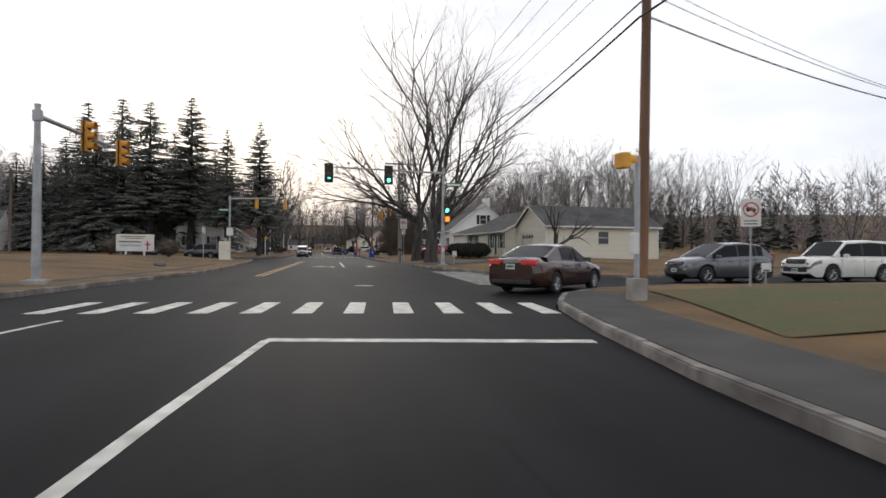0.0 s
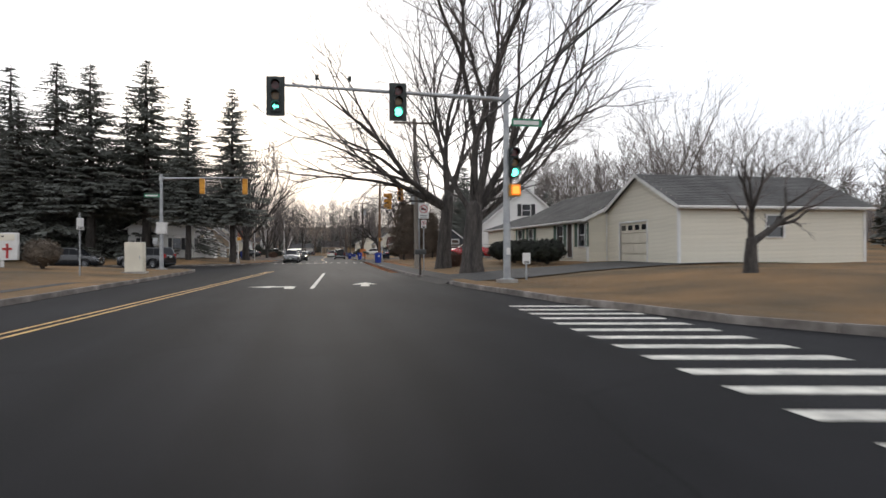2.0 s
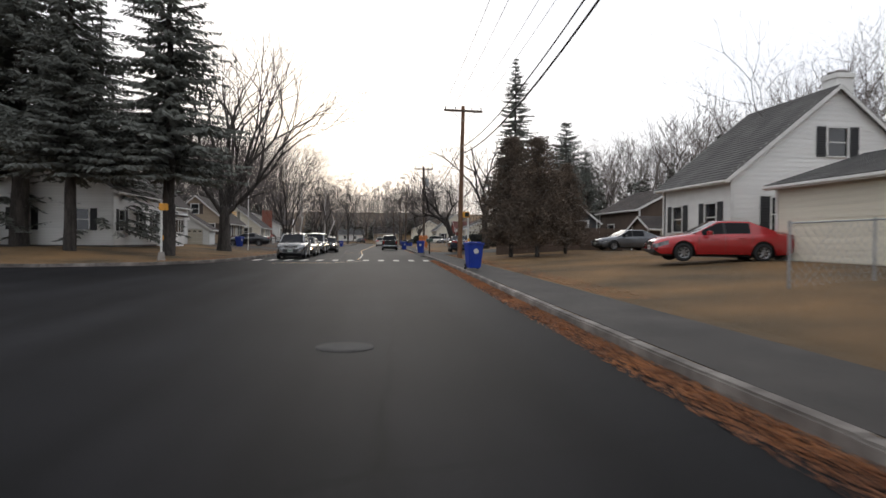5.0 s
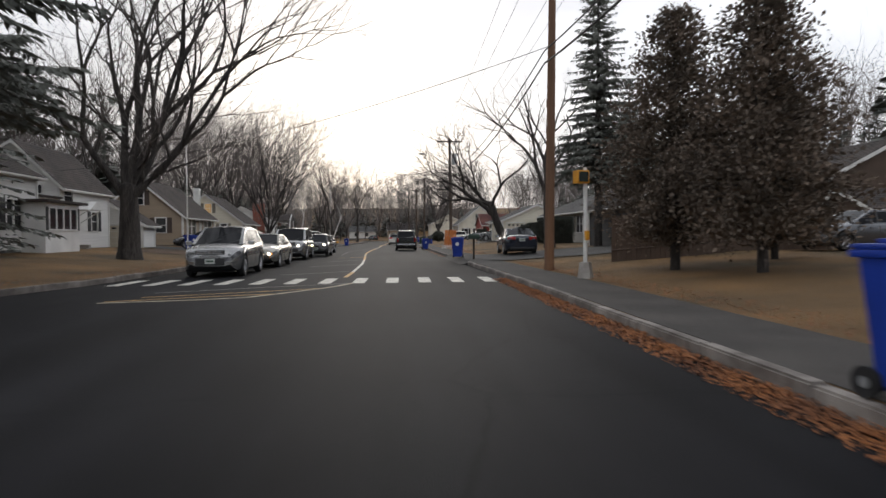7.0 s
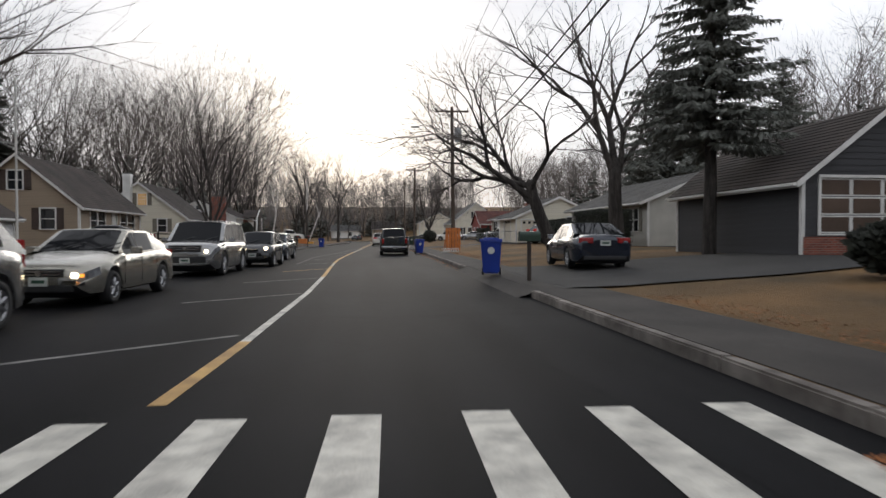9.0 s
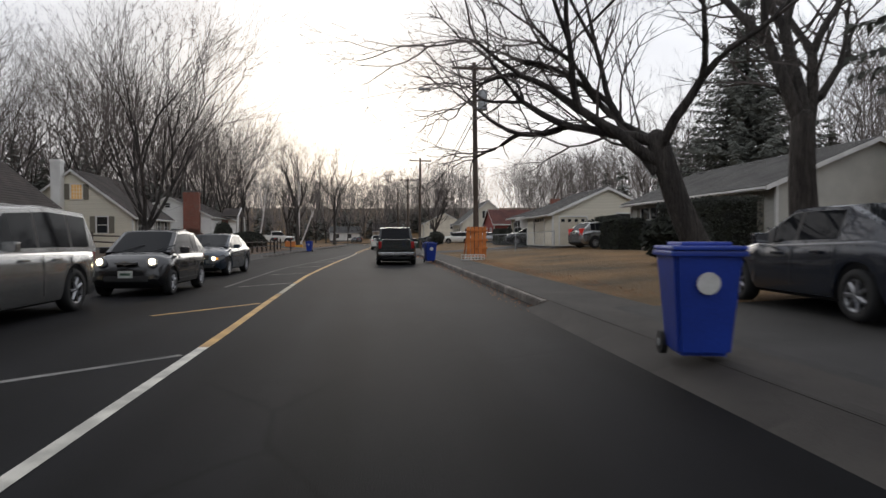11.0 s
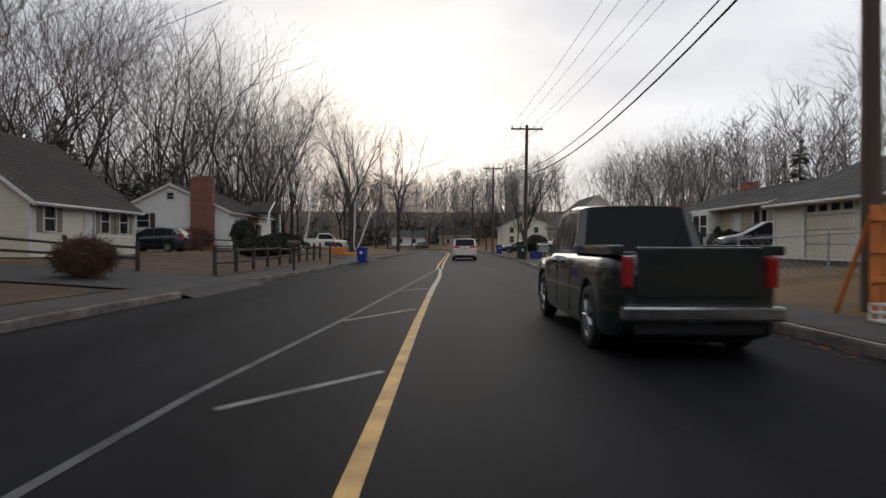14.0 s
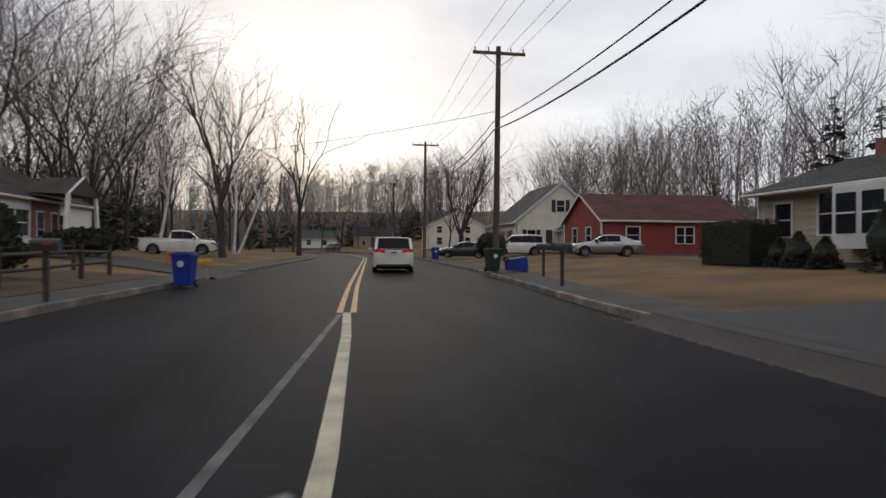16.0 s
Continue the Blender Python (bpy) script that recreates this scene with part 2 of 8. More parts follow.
M["interior"] = mat("dim_interior", (0.05, 0.045, 0.04), 0.9, bump=0)
M["garage_door"] = mat("painted_garage_door", (0.62, 0.57, 0.46), 0.55, (0.54, 0.49, 0.39), 1, 30, 0.04)
M["wood_rail"] = mat("weathered_fence_wood", (0.070, 0.052, 0.042), 0.9, (0.035, 0.027, 0.023), 2, 40, 0.5, stretch=(0.2, 0.2, 1))
M["orange"] = mat("orange_construction_paint", (0.62, 0.20, 0.045), 0.6, (0.46, 0.14, 0.03), 2, 40, 0.1)
M["bin_blue"] = mat("blue_bin_plastic", (0.012, 0.045, 0.33), 0.42, (0.010, 0.034, 0.25), 2, 40, 0.05, per_object=0.15)
M["bin_dark"] = mat("dark_green_bin_plastic", (0.02, 0.045, 0.03), 0.5, bump=0.03)
M["rubber"] = mat("black_rubber", (0.017, 0.017, 0.018), 0.8, (0.012, 0.012, 0.012), 8, 60, 0.2)
M["rim"] = mat("alloy_rim", (0.42, 0.42, 0.43), 0.35, metal=0.85, bump=0)
M["plastic"] = mat("black_trim_plastic", (0.022, 0.022, 0.023), 0.6, bump=0.05)
M["chrome"] = mat("chrome", (0.60, 0.60, 0.61), 0.15, metal=1.0, bump=0)
M["car_glass"] = clear_glass("car_window_glass", (0.012, 0.013, 0.015), 0.04, 1.22, 0.4)
M["head_on"] = glow("lit_headlight", (1.0, 0.80, 0.50), 22.0)
M["head_off"] = mat("headlight_lens", (0.30, 0.31, 0.32), 0.10, (0.06, 0.06, 0.065), 7, 40, 0, amount=0.7)
M["turn_amber"] = glow("amber_marker_light", (1.0, 0.36, 0.04), 1.6)
M["tail"] = mat("red_tail_light", (0.33, 0.015, 0.015), 0.2, bump=0)
M["tail_on"] = glow("lit_tail_light", (1.0, 0.05, 0.03), 0.16, (0.4, 0.02, 0.02))
M["plate"] = mat("number_plate", (0.55, 0.57, 0.53), 0.5, bump=0)


def paint(name, color, second=None, metal=0.35, rough=0.27):
    return mat(name, color, rough, second or tuple(c * 0.85 for c in color), 1.2, 30, 0.0, metal, coat=0.7, grain_mix=0.08)


PAINT = {
    "silver": paint("silver_car_paint", (0.34, 0.34, 0.335), metal=0.8),
    "champagne": paint("champagne_car_paint", (0.37, 0.35, 0.30), metal=0.75),
    "white": paint("white_car_paint", (0.72, 0.70, 0.64), metal=0.0),
    "black": paint("black_car_paint", (0.010, 0.010, 0.011), metal=0.0),
    "blue": paint("slate_blue_car_paint", (0.026, 0.040, 0.060), metal=0.3),
    "navy": paint("dark_navy_car_paint", (0.014, 0.020, 0.034), metal=0.3),
    "maroon": paint("dark_maroon_car_paint", (0.048, 0.019, 0.015), metal=0.4),
    "grey": paint("grey_car_paint", (0.11, 0.115, 0.125), metal=0.5),
    "red": paint("bright_red_car_paint", (0.42, 0.018, 0.022), metal=0.1),
    "dark_green": paint("dark_green_car_paint", (0.014, 0.018, 0.017), metal=0.1),
}

# ---- mesh helpers ----
def mesh_of(name, verts, faces, material, smooth=False):
    me = bpy.data.meshes.new(name)
    me.from_pydata([tuple(v) for v in verts], [], [tuple(f) for f in faces])
    me.materials.append(material)
    if smooth:
        me.polygons.foreach_set("use_smooth", [True] * len(me.polygons))
    me.update()
    return me


def link(name, me, parent=None, m=None, label=""):
    ob = new(name, me)
    if parent is not None:
        ob.parent = parent
    if m is not None:
        ob.matrix_basis = m
    if label:
        ob["label"] = label
    return ob


def part(name, bm, material, parent, label="", smooth=False):
    me = bpy.data.meshes.new(name)
    bmesh.ops.recalc_face_normals(bm, faces=bm.faces)
    bm.to_mesh(me)
    bm.free()
    me.materials.append(material)
    if smooth:
        me.polygons.foreach_set("use_smooth", [True] * len(me.polygons))
    return link(name, me, parent, None, label)


def thing(name, m, label, category, group="", kind=""):
    ob = new(name)
    ob.empty_display_size = 0.3
    ob.matrix_basis = m
    return tagged(ob, label, category, group, kind)


def box(bm, x0, x1, y0, y1, z0, z1, bevel=0.0):
    r = bmesh.ops.create_cube(bm, size=1.0, matrix=Matrix.Translation(((x0 + x1) / 2, (y0 + y1) / 2, (z0 + z1) / 2)) @ Matrix.Diagonal((x1 - x0, y1 - y0, z1 - z0, 1)))
    if bevel:
        edges = list({e for v in r["verts"] for e in v.link_edges})
        bmesh.ops.bevel(bm, geom=edges, offset=bevel, segments=2, affect="EDGES", profile=0.7)
    return bm


def boxed(x0, x1, y0, y1, z0, z1, bevel=0.0):
    return box(bmesh.new(), x0, x1, y0, y1, z0, z1, bevel)


def rod(bm, a, b, r0, r1=None, sides=10):
    a, b = Vector(a), Vector(b)
    d = b - a
    q = d.to_track_quat("Z", "Y").to_matrix().to_4x4()
    bmesh.ops.create_cone(bm, cap_ends=True, segments=sides, radius1=r0, radius2=r0 if r1 is None else r1, depth=d.length, matrix=Matrix.Translation((a + b) / 2) @ q)
    return bm


def rodded(a, b, r0, r1=None, sides=10):
    return rod(bmesh.new(), a, b, r0, r1, sides)


def disc(bm, c, axis, r, depth, sides=20):
    axis = Vector(axis).normalized()
    return rod(bm, Vector(c) - axis * depth / 2, Vector(c) + axis * depth / 2, r, r, sides)


def tube(name, pts, r, material, parent=None, label="", res=2):
    cu = bpy.data.curves.new(name, "CURVE")
    cu.dimensions, cu.bevel_depth, cu.bevel_resolution = "3D", r, res
    sp = cu.splines.new("POLY")
    sp.points.add(len(pts) - 1)
    for p, q in zip(sp.points, pts):
        p.co = (*q, 1)
    cu.materials.append(material)
    ob = new(name, cu)
    ob.parent = parent
    if label:
        ob["label"] = label
    return ob


# ---- the street's plan: kerb lines, going up the street (y) ----
LEFT_KERB = [(-14.2, -32), (-6.95, 17), (-4.55, 33.5), (-4.2, 40), (-4.2, 55), (-4.3, 64), (-4.7, 68.5), (-6.2, 71.5), (-9.5, 73.4), (-16, 74), (-60, 75)]
LEFT_KERB_2 = [(-60, 88.5), (-14, 88), (-8, 88.6), (-4.6, 90.6), (-2.6, 94), (-1.7, 99), (-1.4, 105), (-1.2, 120), (-0.9, 135), (-0.4, 146), (-0.05, 155), (0.4, 168), (1.0, 183), (1.7, 197), (2.6, 212), (2.9, 226), (1.6, 245), (-2.5, 268), (-11, 296), (-30, 335)]
RIGHT_KERB = [(-1.7, -32), (3.76, 5.35), (4.53, 9), (5.6, 13.2), (7.1, 16.2), (9.6, 18.4), (13, 19.6), (25, 20.3), (60, 21)]
RIGHT_KERB_2 = [(60, 29.5), (25, 28.4), (16, 27.6), (13.2, 27.6), (11.5, 29.2), (10.2, 31.8), (9.1, 37), (8.45, 44), (8.2, 52), (8.25, 57), (8.4, 65), (8.8, 75), (9.2, 84), (9.6, 95), (9.75, 101), (9.85, 109), (10.17, 124), (10.5, 142), (10.6, 156), (10.9, 166), (11.6, 175), (12.25, 184), (12.6, 197), (13.0, 212), (13.3, 226), (12.2, 247), (8.4, 272), (0, 301), (-18, 342)]
ROAD = LEFT_KERB + LEFT_KERB_2 + RIGHT_KERB_2[::-1] + RIGHT_KERB[::-1]


def at_y(line, y):
    ys = [p[1] for p in line]
    return float(np.interp(y, ys, [p[0] for p in line]))


R_A = np.array(ROAD)
R_B = np.roll(R_A, -1, axis=0)


def road_distance(x, y):
    """Distance from the road's edge, negative on the road."""
    p = np.stack([np.atleast_1d(x), np.atleast_1d(y)], -1).astype(float)
    best = np.full(len(p), 1e9)
    inside = np.zeros(len(p), bool)
    for a, b in zip(R_A, R_B):
        d = b - a
        s = np.clip(((p - a) @ d) / (d @ d), 0, 1)
        best = np.minimum(best, np.hypot(*(p - a - s[:, None] * d).T))
        cross = (a[1] > p[:, 1]) != (b[1] > p[:, 1])
        if a[1] != b[1]:
            inside ^= cross & (p[:, 0] < (b[0] - a[0]) * (p[:, 1] - a[1]) / (b[1] - a[1]) + a[0])
    return np.where(inside, -best, best)


def ground_height(x, y):
    """The verges rise gently from the kerbs to the houses, and the woods stand on a low hill."""
    x, y = np.atleast_1d(x).astype(float), np.atleast_1d(y).astype(float)
    d = road_distance(x, y)
    z = 0.13 + 0.065 * np.clip(d - 1.8, 0, 8) + 0.05 * np.clip(d - 24, 0, 60)
    z += 0.11 * np.clip(d - 27, 0, 75) * np.clip((y - 105) / 40, 0, 1) + 0.05 * np.clip(y - 322, 0, 160)
    z += 0.03 * np.sin(x * 0.7 + y * 0.23) * np.clip((d - 2) / 4, 0, 1)
    return np.where(d < 1.3, -0.15, z)


def hz(x, y):
    d = float(road_distance(x, y)[0])
    return 0.0 if d < 0 else 0.15 if d < 1.9 else float(ground_height(x, y)[0])


# ---- ground, road, kerbs, pavements ----
gx = np.concatenate([[-1500, -600, -250, -140, -100, -80], np.arange(-64, 64.1, 0.8), [80, 100, 140, 250, 600, 1500]])
gy = np.concatenate([[-900, -300, -120, -60], np.arange(-34, 262, 0.8), [264, 270, 280, 295, 315, 345, 400, 500, 800, 1800]])
GX, GY = np.meshgrid(gx, gy)
GZ = ground_height(GX.ravel(), GY.ravel())
ni, nj = len(gx), len(gy)
g_faces = [(j * ni + i, j * ni + i + 1, (j + 1) * ni + i + 1, (j + 1) * ni + i) for j in range(nj - 1) for i in range(ni - 1)]
ground = link("ground", mesh_of("ground", np.stack([GX.ravel(), GY.ravel(), GZ], -1), g_faces, M["lawn"], True))
tagged(ground, "brown dormant lawns and verges beside the street", "ground", kind="structure")

bm = bmesh.new()
rv = [bm.verts.new((x, y, 0)) for x, y in ROAD]
re = [bm.edges.new((rv[i], rv[(i + 1) % len(rv)])) for i in range(len(rv))]
bmesh.ops.triangle_fill(bm, use_beauty=True, edges=re)
for f in bm.faces:
    if f.normal.z < 0:
        f.normal_flip()
road = part("road", bm, M["asphalt"], None)
tagged(road, "dark smooth asphalt street with side streets branching off", "road", kind="structure")


def offset_line(line, d):
    """The line moved d metres to its left-hand side (seen from above, walking along it)."""
    out = []
    for i, p in enumerate(line):
        a, b = Vector(line[max(i - 1, 0)]), Vector(line[min(i + 1, len(line) - 1)])
        t = (b - a).normalized()
        out.append((p[0] - t.y * d, p[1] + t.x * d))
    return out


def resample(line, step):
    pts = [Vector(p) for p in line]
    out = [pts[0]]
    left = step
    for a, b in zip(pts, pts[1:]):
        length, done = (b - a).length, 0.0
        while length - done >= left:
            done += left
            out.append(a + (b - a) * (done / length))
            left = step
        left -= length - done
    out.append(pts[-1])
    return [(p.x, p.y) for p in out]


def cut(line, y0, y1):
    return [p for p in resample(line, 0.5) if y0 <= p[1] <= y1]


def strip(name, line, d0, d1, z, material, thick=0.12, jitter=0.0):
    a, b = offset_line(line, d0), offset_line(line, d1)
    v, f = [], []
    for i, (p, q) in enumerate(zip(a, b)):
        j = jitter * (noise.noise((p[0] * 0.9, p[1] * 0.9, 3.1)))
        k = (q[0] + (q[0] - p[0]) * j, q[1] + (q[1] - p[1]) * j)
        v += [(*p, z), (*k, z), (*k, z - thick), (*p, z - thick)]
    for i in range(len(line) - 1):
        o = 4 * i
        f += [(o, o + 4, o + 5, o + 1), (o + 1, o + 5, o + 6, o + 2), (o + 3, o + 2, o + 6, o + 7), (o, o + 3, o + 7, o + 4)]
    me = mesh_of(name, v, f, material)
    return link(name, me)


SMOOTH = {k: resample(v, 1.0) for k, v in (("l1", LEFT_KERB), ("l2", LEFT_KERB_2), ("r1", RIGHT_KERB), ("r2", RIGHT_KERB_2))}
for key, side in (("l1", 1), ("l2", 1), ("r1", -1), ("r2", -1)):
    line = SMOOTH[key]
    v = strip("verge", line, side * 0.15, side * 2.1, 0.143, M["lawn"], 0.3)
    tagged(v, "worn brown grass verge behind the kerb", "verge", kind="structure")
WALKS = [("l2", 1, 118, 232), ("r2", -1, 47, 240), ("r1", -1, -32, 17.0), ("l1", 1, -32, 50)]
for key, side, y0, y1 in WALKS:
    line = [p for p in SMOOTH[key] if y0 <= p[1] <= y1 and abs(p[0]) < 30]
    w = strip("pavement", line, side * (0.16 if key[0] == "r" or y0 > 100 else 1.5), side * (1.65 if key[0] == "r" or y0 > 100 else 2.6), 0.152, M["asphalt_old"], 0.1)
    tagged(w, "worn grey asphalt footpath along the kerb", "pavement", kind="structure")


def kerb_run(line, side, skip, name="kerb"):
    """Kerb stones end to end, about 1.8 m each, dropped to the road at driveways."""
    root = thing(name, Matrix(), "weathered granite kerb stones edging the street", "kerb", kind="structure")
    pts = resample(line, 1.8)
    for a, b in zip(pts, pts[1:]):
        mid = ((a[0] + b[0]) / 2, (a[1] + b[1]) / 2)
        dropped = any(lo <= mid[1] <= hi for lo, hi in skip)
        if abs(mid[0]) > 34 or mid[1] < -8 or mid[1] > 235:
            continue
        ln = math.hypot(b[0] - a[0], b[1] - a[1])
        me = KERB_DROPPED if dropped else KERB_MESH
        ob = link("kerb_stone", me, root, Matrix.Translation((*mid, 0)) @ Matrix.Rotation(math.atan2(b[1] - a[1], b[0] - a[0]), 4, "Z") @ Matrix.Diagonal((ln / 1.8, side, 1, 1)) @ (Matrix() if dropped else pose(0, 0, random.uniform(-0.008, 0.008), random.uniform(-1, 1), 0, random.uniform(-0.3, 0.3))))
    return root


bm = boxed(-0.892, 0.892, 0.0, 0.16, -0.12, 0.15)
bmesh.ops.bevel(bm, geom=[e for e in bm.edges if all(v.co.z > 0.1 for v in e.verts)], offset=0.022, segments=2, affect="EDGES")
KERB_MESH = bpy.data.meshes.new("kerb_stone")
bm.to_mesh(KERB_MESH)
bm.free()
KERB_MESH.materials.append(M["kerb"])
bm = bmesh.new()
low = [bm.verts.new(q) for q in ((-0.9, 0.0, -0.05), (0.9, 0.0, -0.05), (0.9, 0.30, -0.05), (-0.9, 0.30, -0.05))]
front = [bm.verts.new(q) for q in ((-0.9, -0.30, 0.001), (0.9, -0.30, 0.001))]
top = [bm.verts.new(q) for q in ((-0.9, 0.0, 0.095), (0.9, 0.0, 0.095), (0.9, 0.19, 0.157), (-0.9, 0.19, 0.157))]
back = [bm.verts.new(q) for q in ((-0.9, 0.30, 0.163), (0.9, 0.30, 0.163))]
bm.faces.new(top)
bm.faces.new((front[0], front[1], top[1], top[0]))
bm.faces.new((top[3], top[2], back[1], back[0]))
for k in range(4):
    bm.faces.new((low[k], low[(k + 1) % 4], top[(k + 1) % 4], top[k]))
KERB_DROPPED = bpy.data.meshes.new("kerb_stone")
bm.to_mesh(KERB_DROPPED)
bm.free()
KERB_DROPPED.materials.append(M["asphalt_old"])
DRIVES_R = [(45.3, 51.6), (109.5, 119.5), (156.6, 163.2)]
DRIVES_L = [(126, 131), (148, 153.5), (178, 184)]
kerb_run(LEFT_KERB, 1, [])
kerb_run(LEFT_KERB_2, 1, DRIVES_L)
kerb_run(RIGHT_KERB, -1, [])
kerb_run(RIGHT_KERB_2, -1, DRIVES_R)


def drive(name, corners, material, label, n=14, lift=0.012):
    """A driveway laid over the ground between four corners (street side first)."""
    a, b, c, d = [Vector(p) for p in corners]
    v, f = [], []
    for i in range(n + 1):
        for j in range(5):
            p = (a.lerp(b, j / 4)).lerp(d.lerp(c, j / 4), i / n)
            dd = float(road_distance(p.x, p.y)[0])
            z = 0.004 + min(max(dd, 0), 0.6) * 0.26 if dd < 0.6 else 0.16 if dd < 2.2 else float(ground_height(p.x, p.y)[0]) + 0.03
            v.append((p.x, p.y, -0.03 if dd < 0.12 else z + lift))
    f = [(i * 5 + j, i * 5 + j + 1, (i + 1) * 5 + j + 1, (i + 1) * 5 + j) for i in range(n) for j in range(4)]
    return tagged(link(name, mesh_of(name, v, f, material)), label, "driveway", kind="structure")


drive("driveway", [(8.0, 45.2), (8.0, 51.7), (30, 55.5), (30, 49)], M["driveway"], "cracked asphalt driveway of the cream ranch house")
drive("driveway", [(9.6, 109.5), (9.8, 118.8), (27, 116.5), (27, 110)], M["driveway"], "wide dark asphalt driveway with a parked sedan")
drive("driveway", [(10.3, 156.8), (10.5, 163.0), (24, 163.3), (24, 158.8)], M["driveway"], "asphalt driveway beside the cream ranch house")
drive("driveway", [(-0.7, 126), (-0.7, 131), (-12, 131.5), (-12, 126.5)], M["driveway"], "short asphalt driveway between two houses", 8)
drive("driveway", [(-0.2, 148), (0.1, 153.5), (-14, 154), (-14, 148.5)], M["driveway"], "asphalt driveway before the cream cape house", 8)
drive("driveway", [(0.7, 178), (1.1, 184), (-14, 199), (-14, 192)], M["driveway"], "asphalt driveway with a parked white pickup", 10)

ob = drive("lawn", [(6.2, 7.0), (9.6, 16.0), (24.0, 17.6), (21.0, 4.0)], M["lawn_green"], "short greenish lawn on the street corner", 14, 0.0)
ob["category"] = "lawn"
for y0, y1 in ((119.5, 125.8), (131.2, 147.8), (153.8, 177.6)):
    ob = drive("leafy_verge", [(at_y(LEFT_KERB_2[1:], y0) - 1.75, y0), (at_y(LEFT_KERB_2[1:], y1) - 1.75, y1), (-9.4, y1), (-9.4, y0)], M["leafy_ground"], "dark leaf-strewn garden ground behind the footpath", 16, 0.0)
    ob["category"] = "verge"

# ---- painted lines ----
def painted(name, polys, material, label, z=0.005):
    v, f = [], []
    for poly in polys:
        o = len(v)
        v += [(x, y, z) for x, y in poly]
        f.append(tuple(range(o, o + len(poly))))
    return tagged(link(name, mesh_of(name, v, f, material)), label, "road marking", kind="structure")


def band(line, w):
    a, b = offset_line(line, w / 2), offset_line(line, -w / 2)
    return [(a[i], b[i], b[i + 1], a[i + 1]) for i in range(len(line) - 1)]


def bar(c, u, length, width):
    """A painted bar centred on c, along the direction u."""
    c, u = Vector(c), Vector(u).normalized()
    n = Vector((-u.y, u.x))
    return [tuple(c + u * s * length / 2 + n * t * width / 2) for s, t in ((-1, -1), (1, -1), (1, 1), (-1, 1))]


def arc(p0, p1, p2, n=14):
    p0, p1, p2 = Vector(p0), Vector(p1), Vector(p2)
    return [tuple(p0 * (1 - t) ** 2 + p1 * 2 * t * (1 - t) + p2 * t * t) for t in (i / n for i in range(n + 1))]


stop = [Vector((-0.43, 9.05)), Vector((4.05, 8.15))]
painted("stop_line", [bar((stop[0] + stop[1]) / 2, stop[1] - stop[0], 4.58, 0.30)], M["line_white"], "white stop line across the lane")
painted("lane_line", band([(-5.6, -30), (-1.02, 5.0), (-0.42, 9.0)], 0.13), M["line_white"], "white lane line leading to the stop line", 0.004)
painted("lane_line", band([(-6.6, -6), (-4.5, 8.6), (-3.95, 12)], 0.11), M["line_white"], "white lane line leading to the stop line", 0.004)
for k in range(-7, 6):
    x, y = 2.2 + 0.985 * k, 14.98 - 0.148 * k + (0.01 * k * k if k < 0 else 0) * -0.3
    root = painted("crossing_bar", [[(x, y), (x + 0.37, y - 0.05), (x + 0.05, y - 2.62), (x - 0.35, y - 2.58)]], M["line_white"], "white bar of the pedestrian crossing")
    root["group"] = "bars of the crossing before the lights"
for k in range(16):
    y = 36.26 - 0.89 * k
    x = 7.62 - 0.075 * k
    b = painted("crossing_bar", [[(x, y), (x + 2.2, y - 0.55), (x + 2.2, y - 0.87), (x, y - 0.32)]], M["line_white"], "white bar of the side street crossing")
    b["group"] = "bars of the side street crossing"
for off in (-0.14, 0.14):
    painted("centre_line", band(offset_line(arc((-1.75, 30), (-0.6, 48), (0.5, 66.5), 20), off), 0.1), M["line_yellow"], "yellow line of the double centre line")
painted("lane_line", band([(3.15, 44.8), (3.3, 48), (3.9, 61.2)], 0.15), M["line_white"], "white lane line between the turning lanes")
AX = Vector((0.08, 1)).normalized()


def arrow(c, pts, label):
    n = Vector((AX.y, -AX.x))
    return painted("lane_arrow", [[tuple(Vector(c) + n * u + AX * v) for u, v in poly] for poly in pts], M["line_white"], label)


arrow((5.1, 45.75), [[(-0.17, 0), (0.17, 0), (0.15, 1.45), (0.5, 1.42), (0.0, 3.1), (-0.5, 1.42), (-0.15, 1.45)]], "white straight-ahead arrow on the asphalt")
arrow((2.25, 44.9), [[(-0.02, 0.0), (0.26, 0.0), (0.24, 1.35), (-0.02, 1.7), (-0.6, 1.75), (-0.6, 2.1), (-1.5, 1.45), (-0.6, 0.75), (-0.6, 1.15), (-0.2, 1.1)]], "white left-turn arrow on the asphalt")
for k in range(12):
    x = -1.01 + k * 0.923
    b = painted("crossing_bar", [[(x - 0.20, 98.74), (x + 0.15, 98.72), (x + 0.22, 100.86), (x - 0.13, 100.88)]], M["line_white"], "white bar of the mid-street crossing")
    b["group"] = "bars of the mid-street crossing"
# painted median: a pointed nose, then a long wedge with slanting bars
NOSE = [(0.55, 94.2), (2.2, 94.55), (3.24, 94.99), (3.78, 95.77), (4.28, 96.6), (4.62, 97.11), (4.93, 97.79), (5.24, 98.72)]
painted("median_line", band(NOSE, 0.12), M["line_dirty"], "yellow rounded nose of the painted median")
painted("median_line", band([(0.6, 94.45), (2.0, 95.1), (2.97, 95.5), (3.7, 95.72)], 0.10), M["line_yellow"], "yellow rounded nose of the painted median")
painted("median_bar", band([(1.0, 95.3), (2.63, 96.09), (3.47, 96.54), (4.56, 97.1)], 0.09), M["line_yellow"], "yellow slanting bar of the painted median")
painted("median_bar", band([(0.9, 96.35), (2.09, 97.06), (3.03, 97.63), (4.02, 98.13), (5.15, 98.7)], 0.09), M["line_faded"], "faded white slanting bar of the painted median")
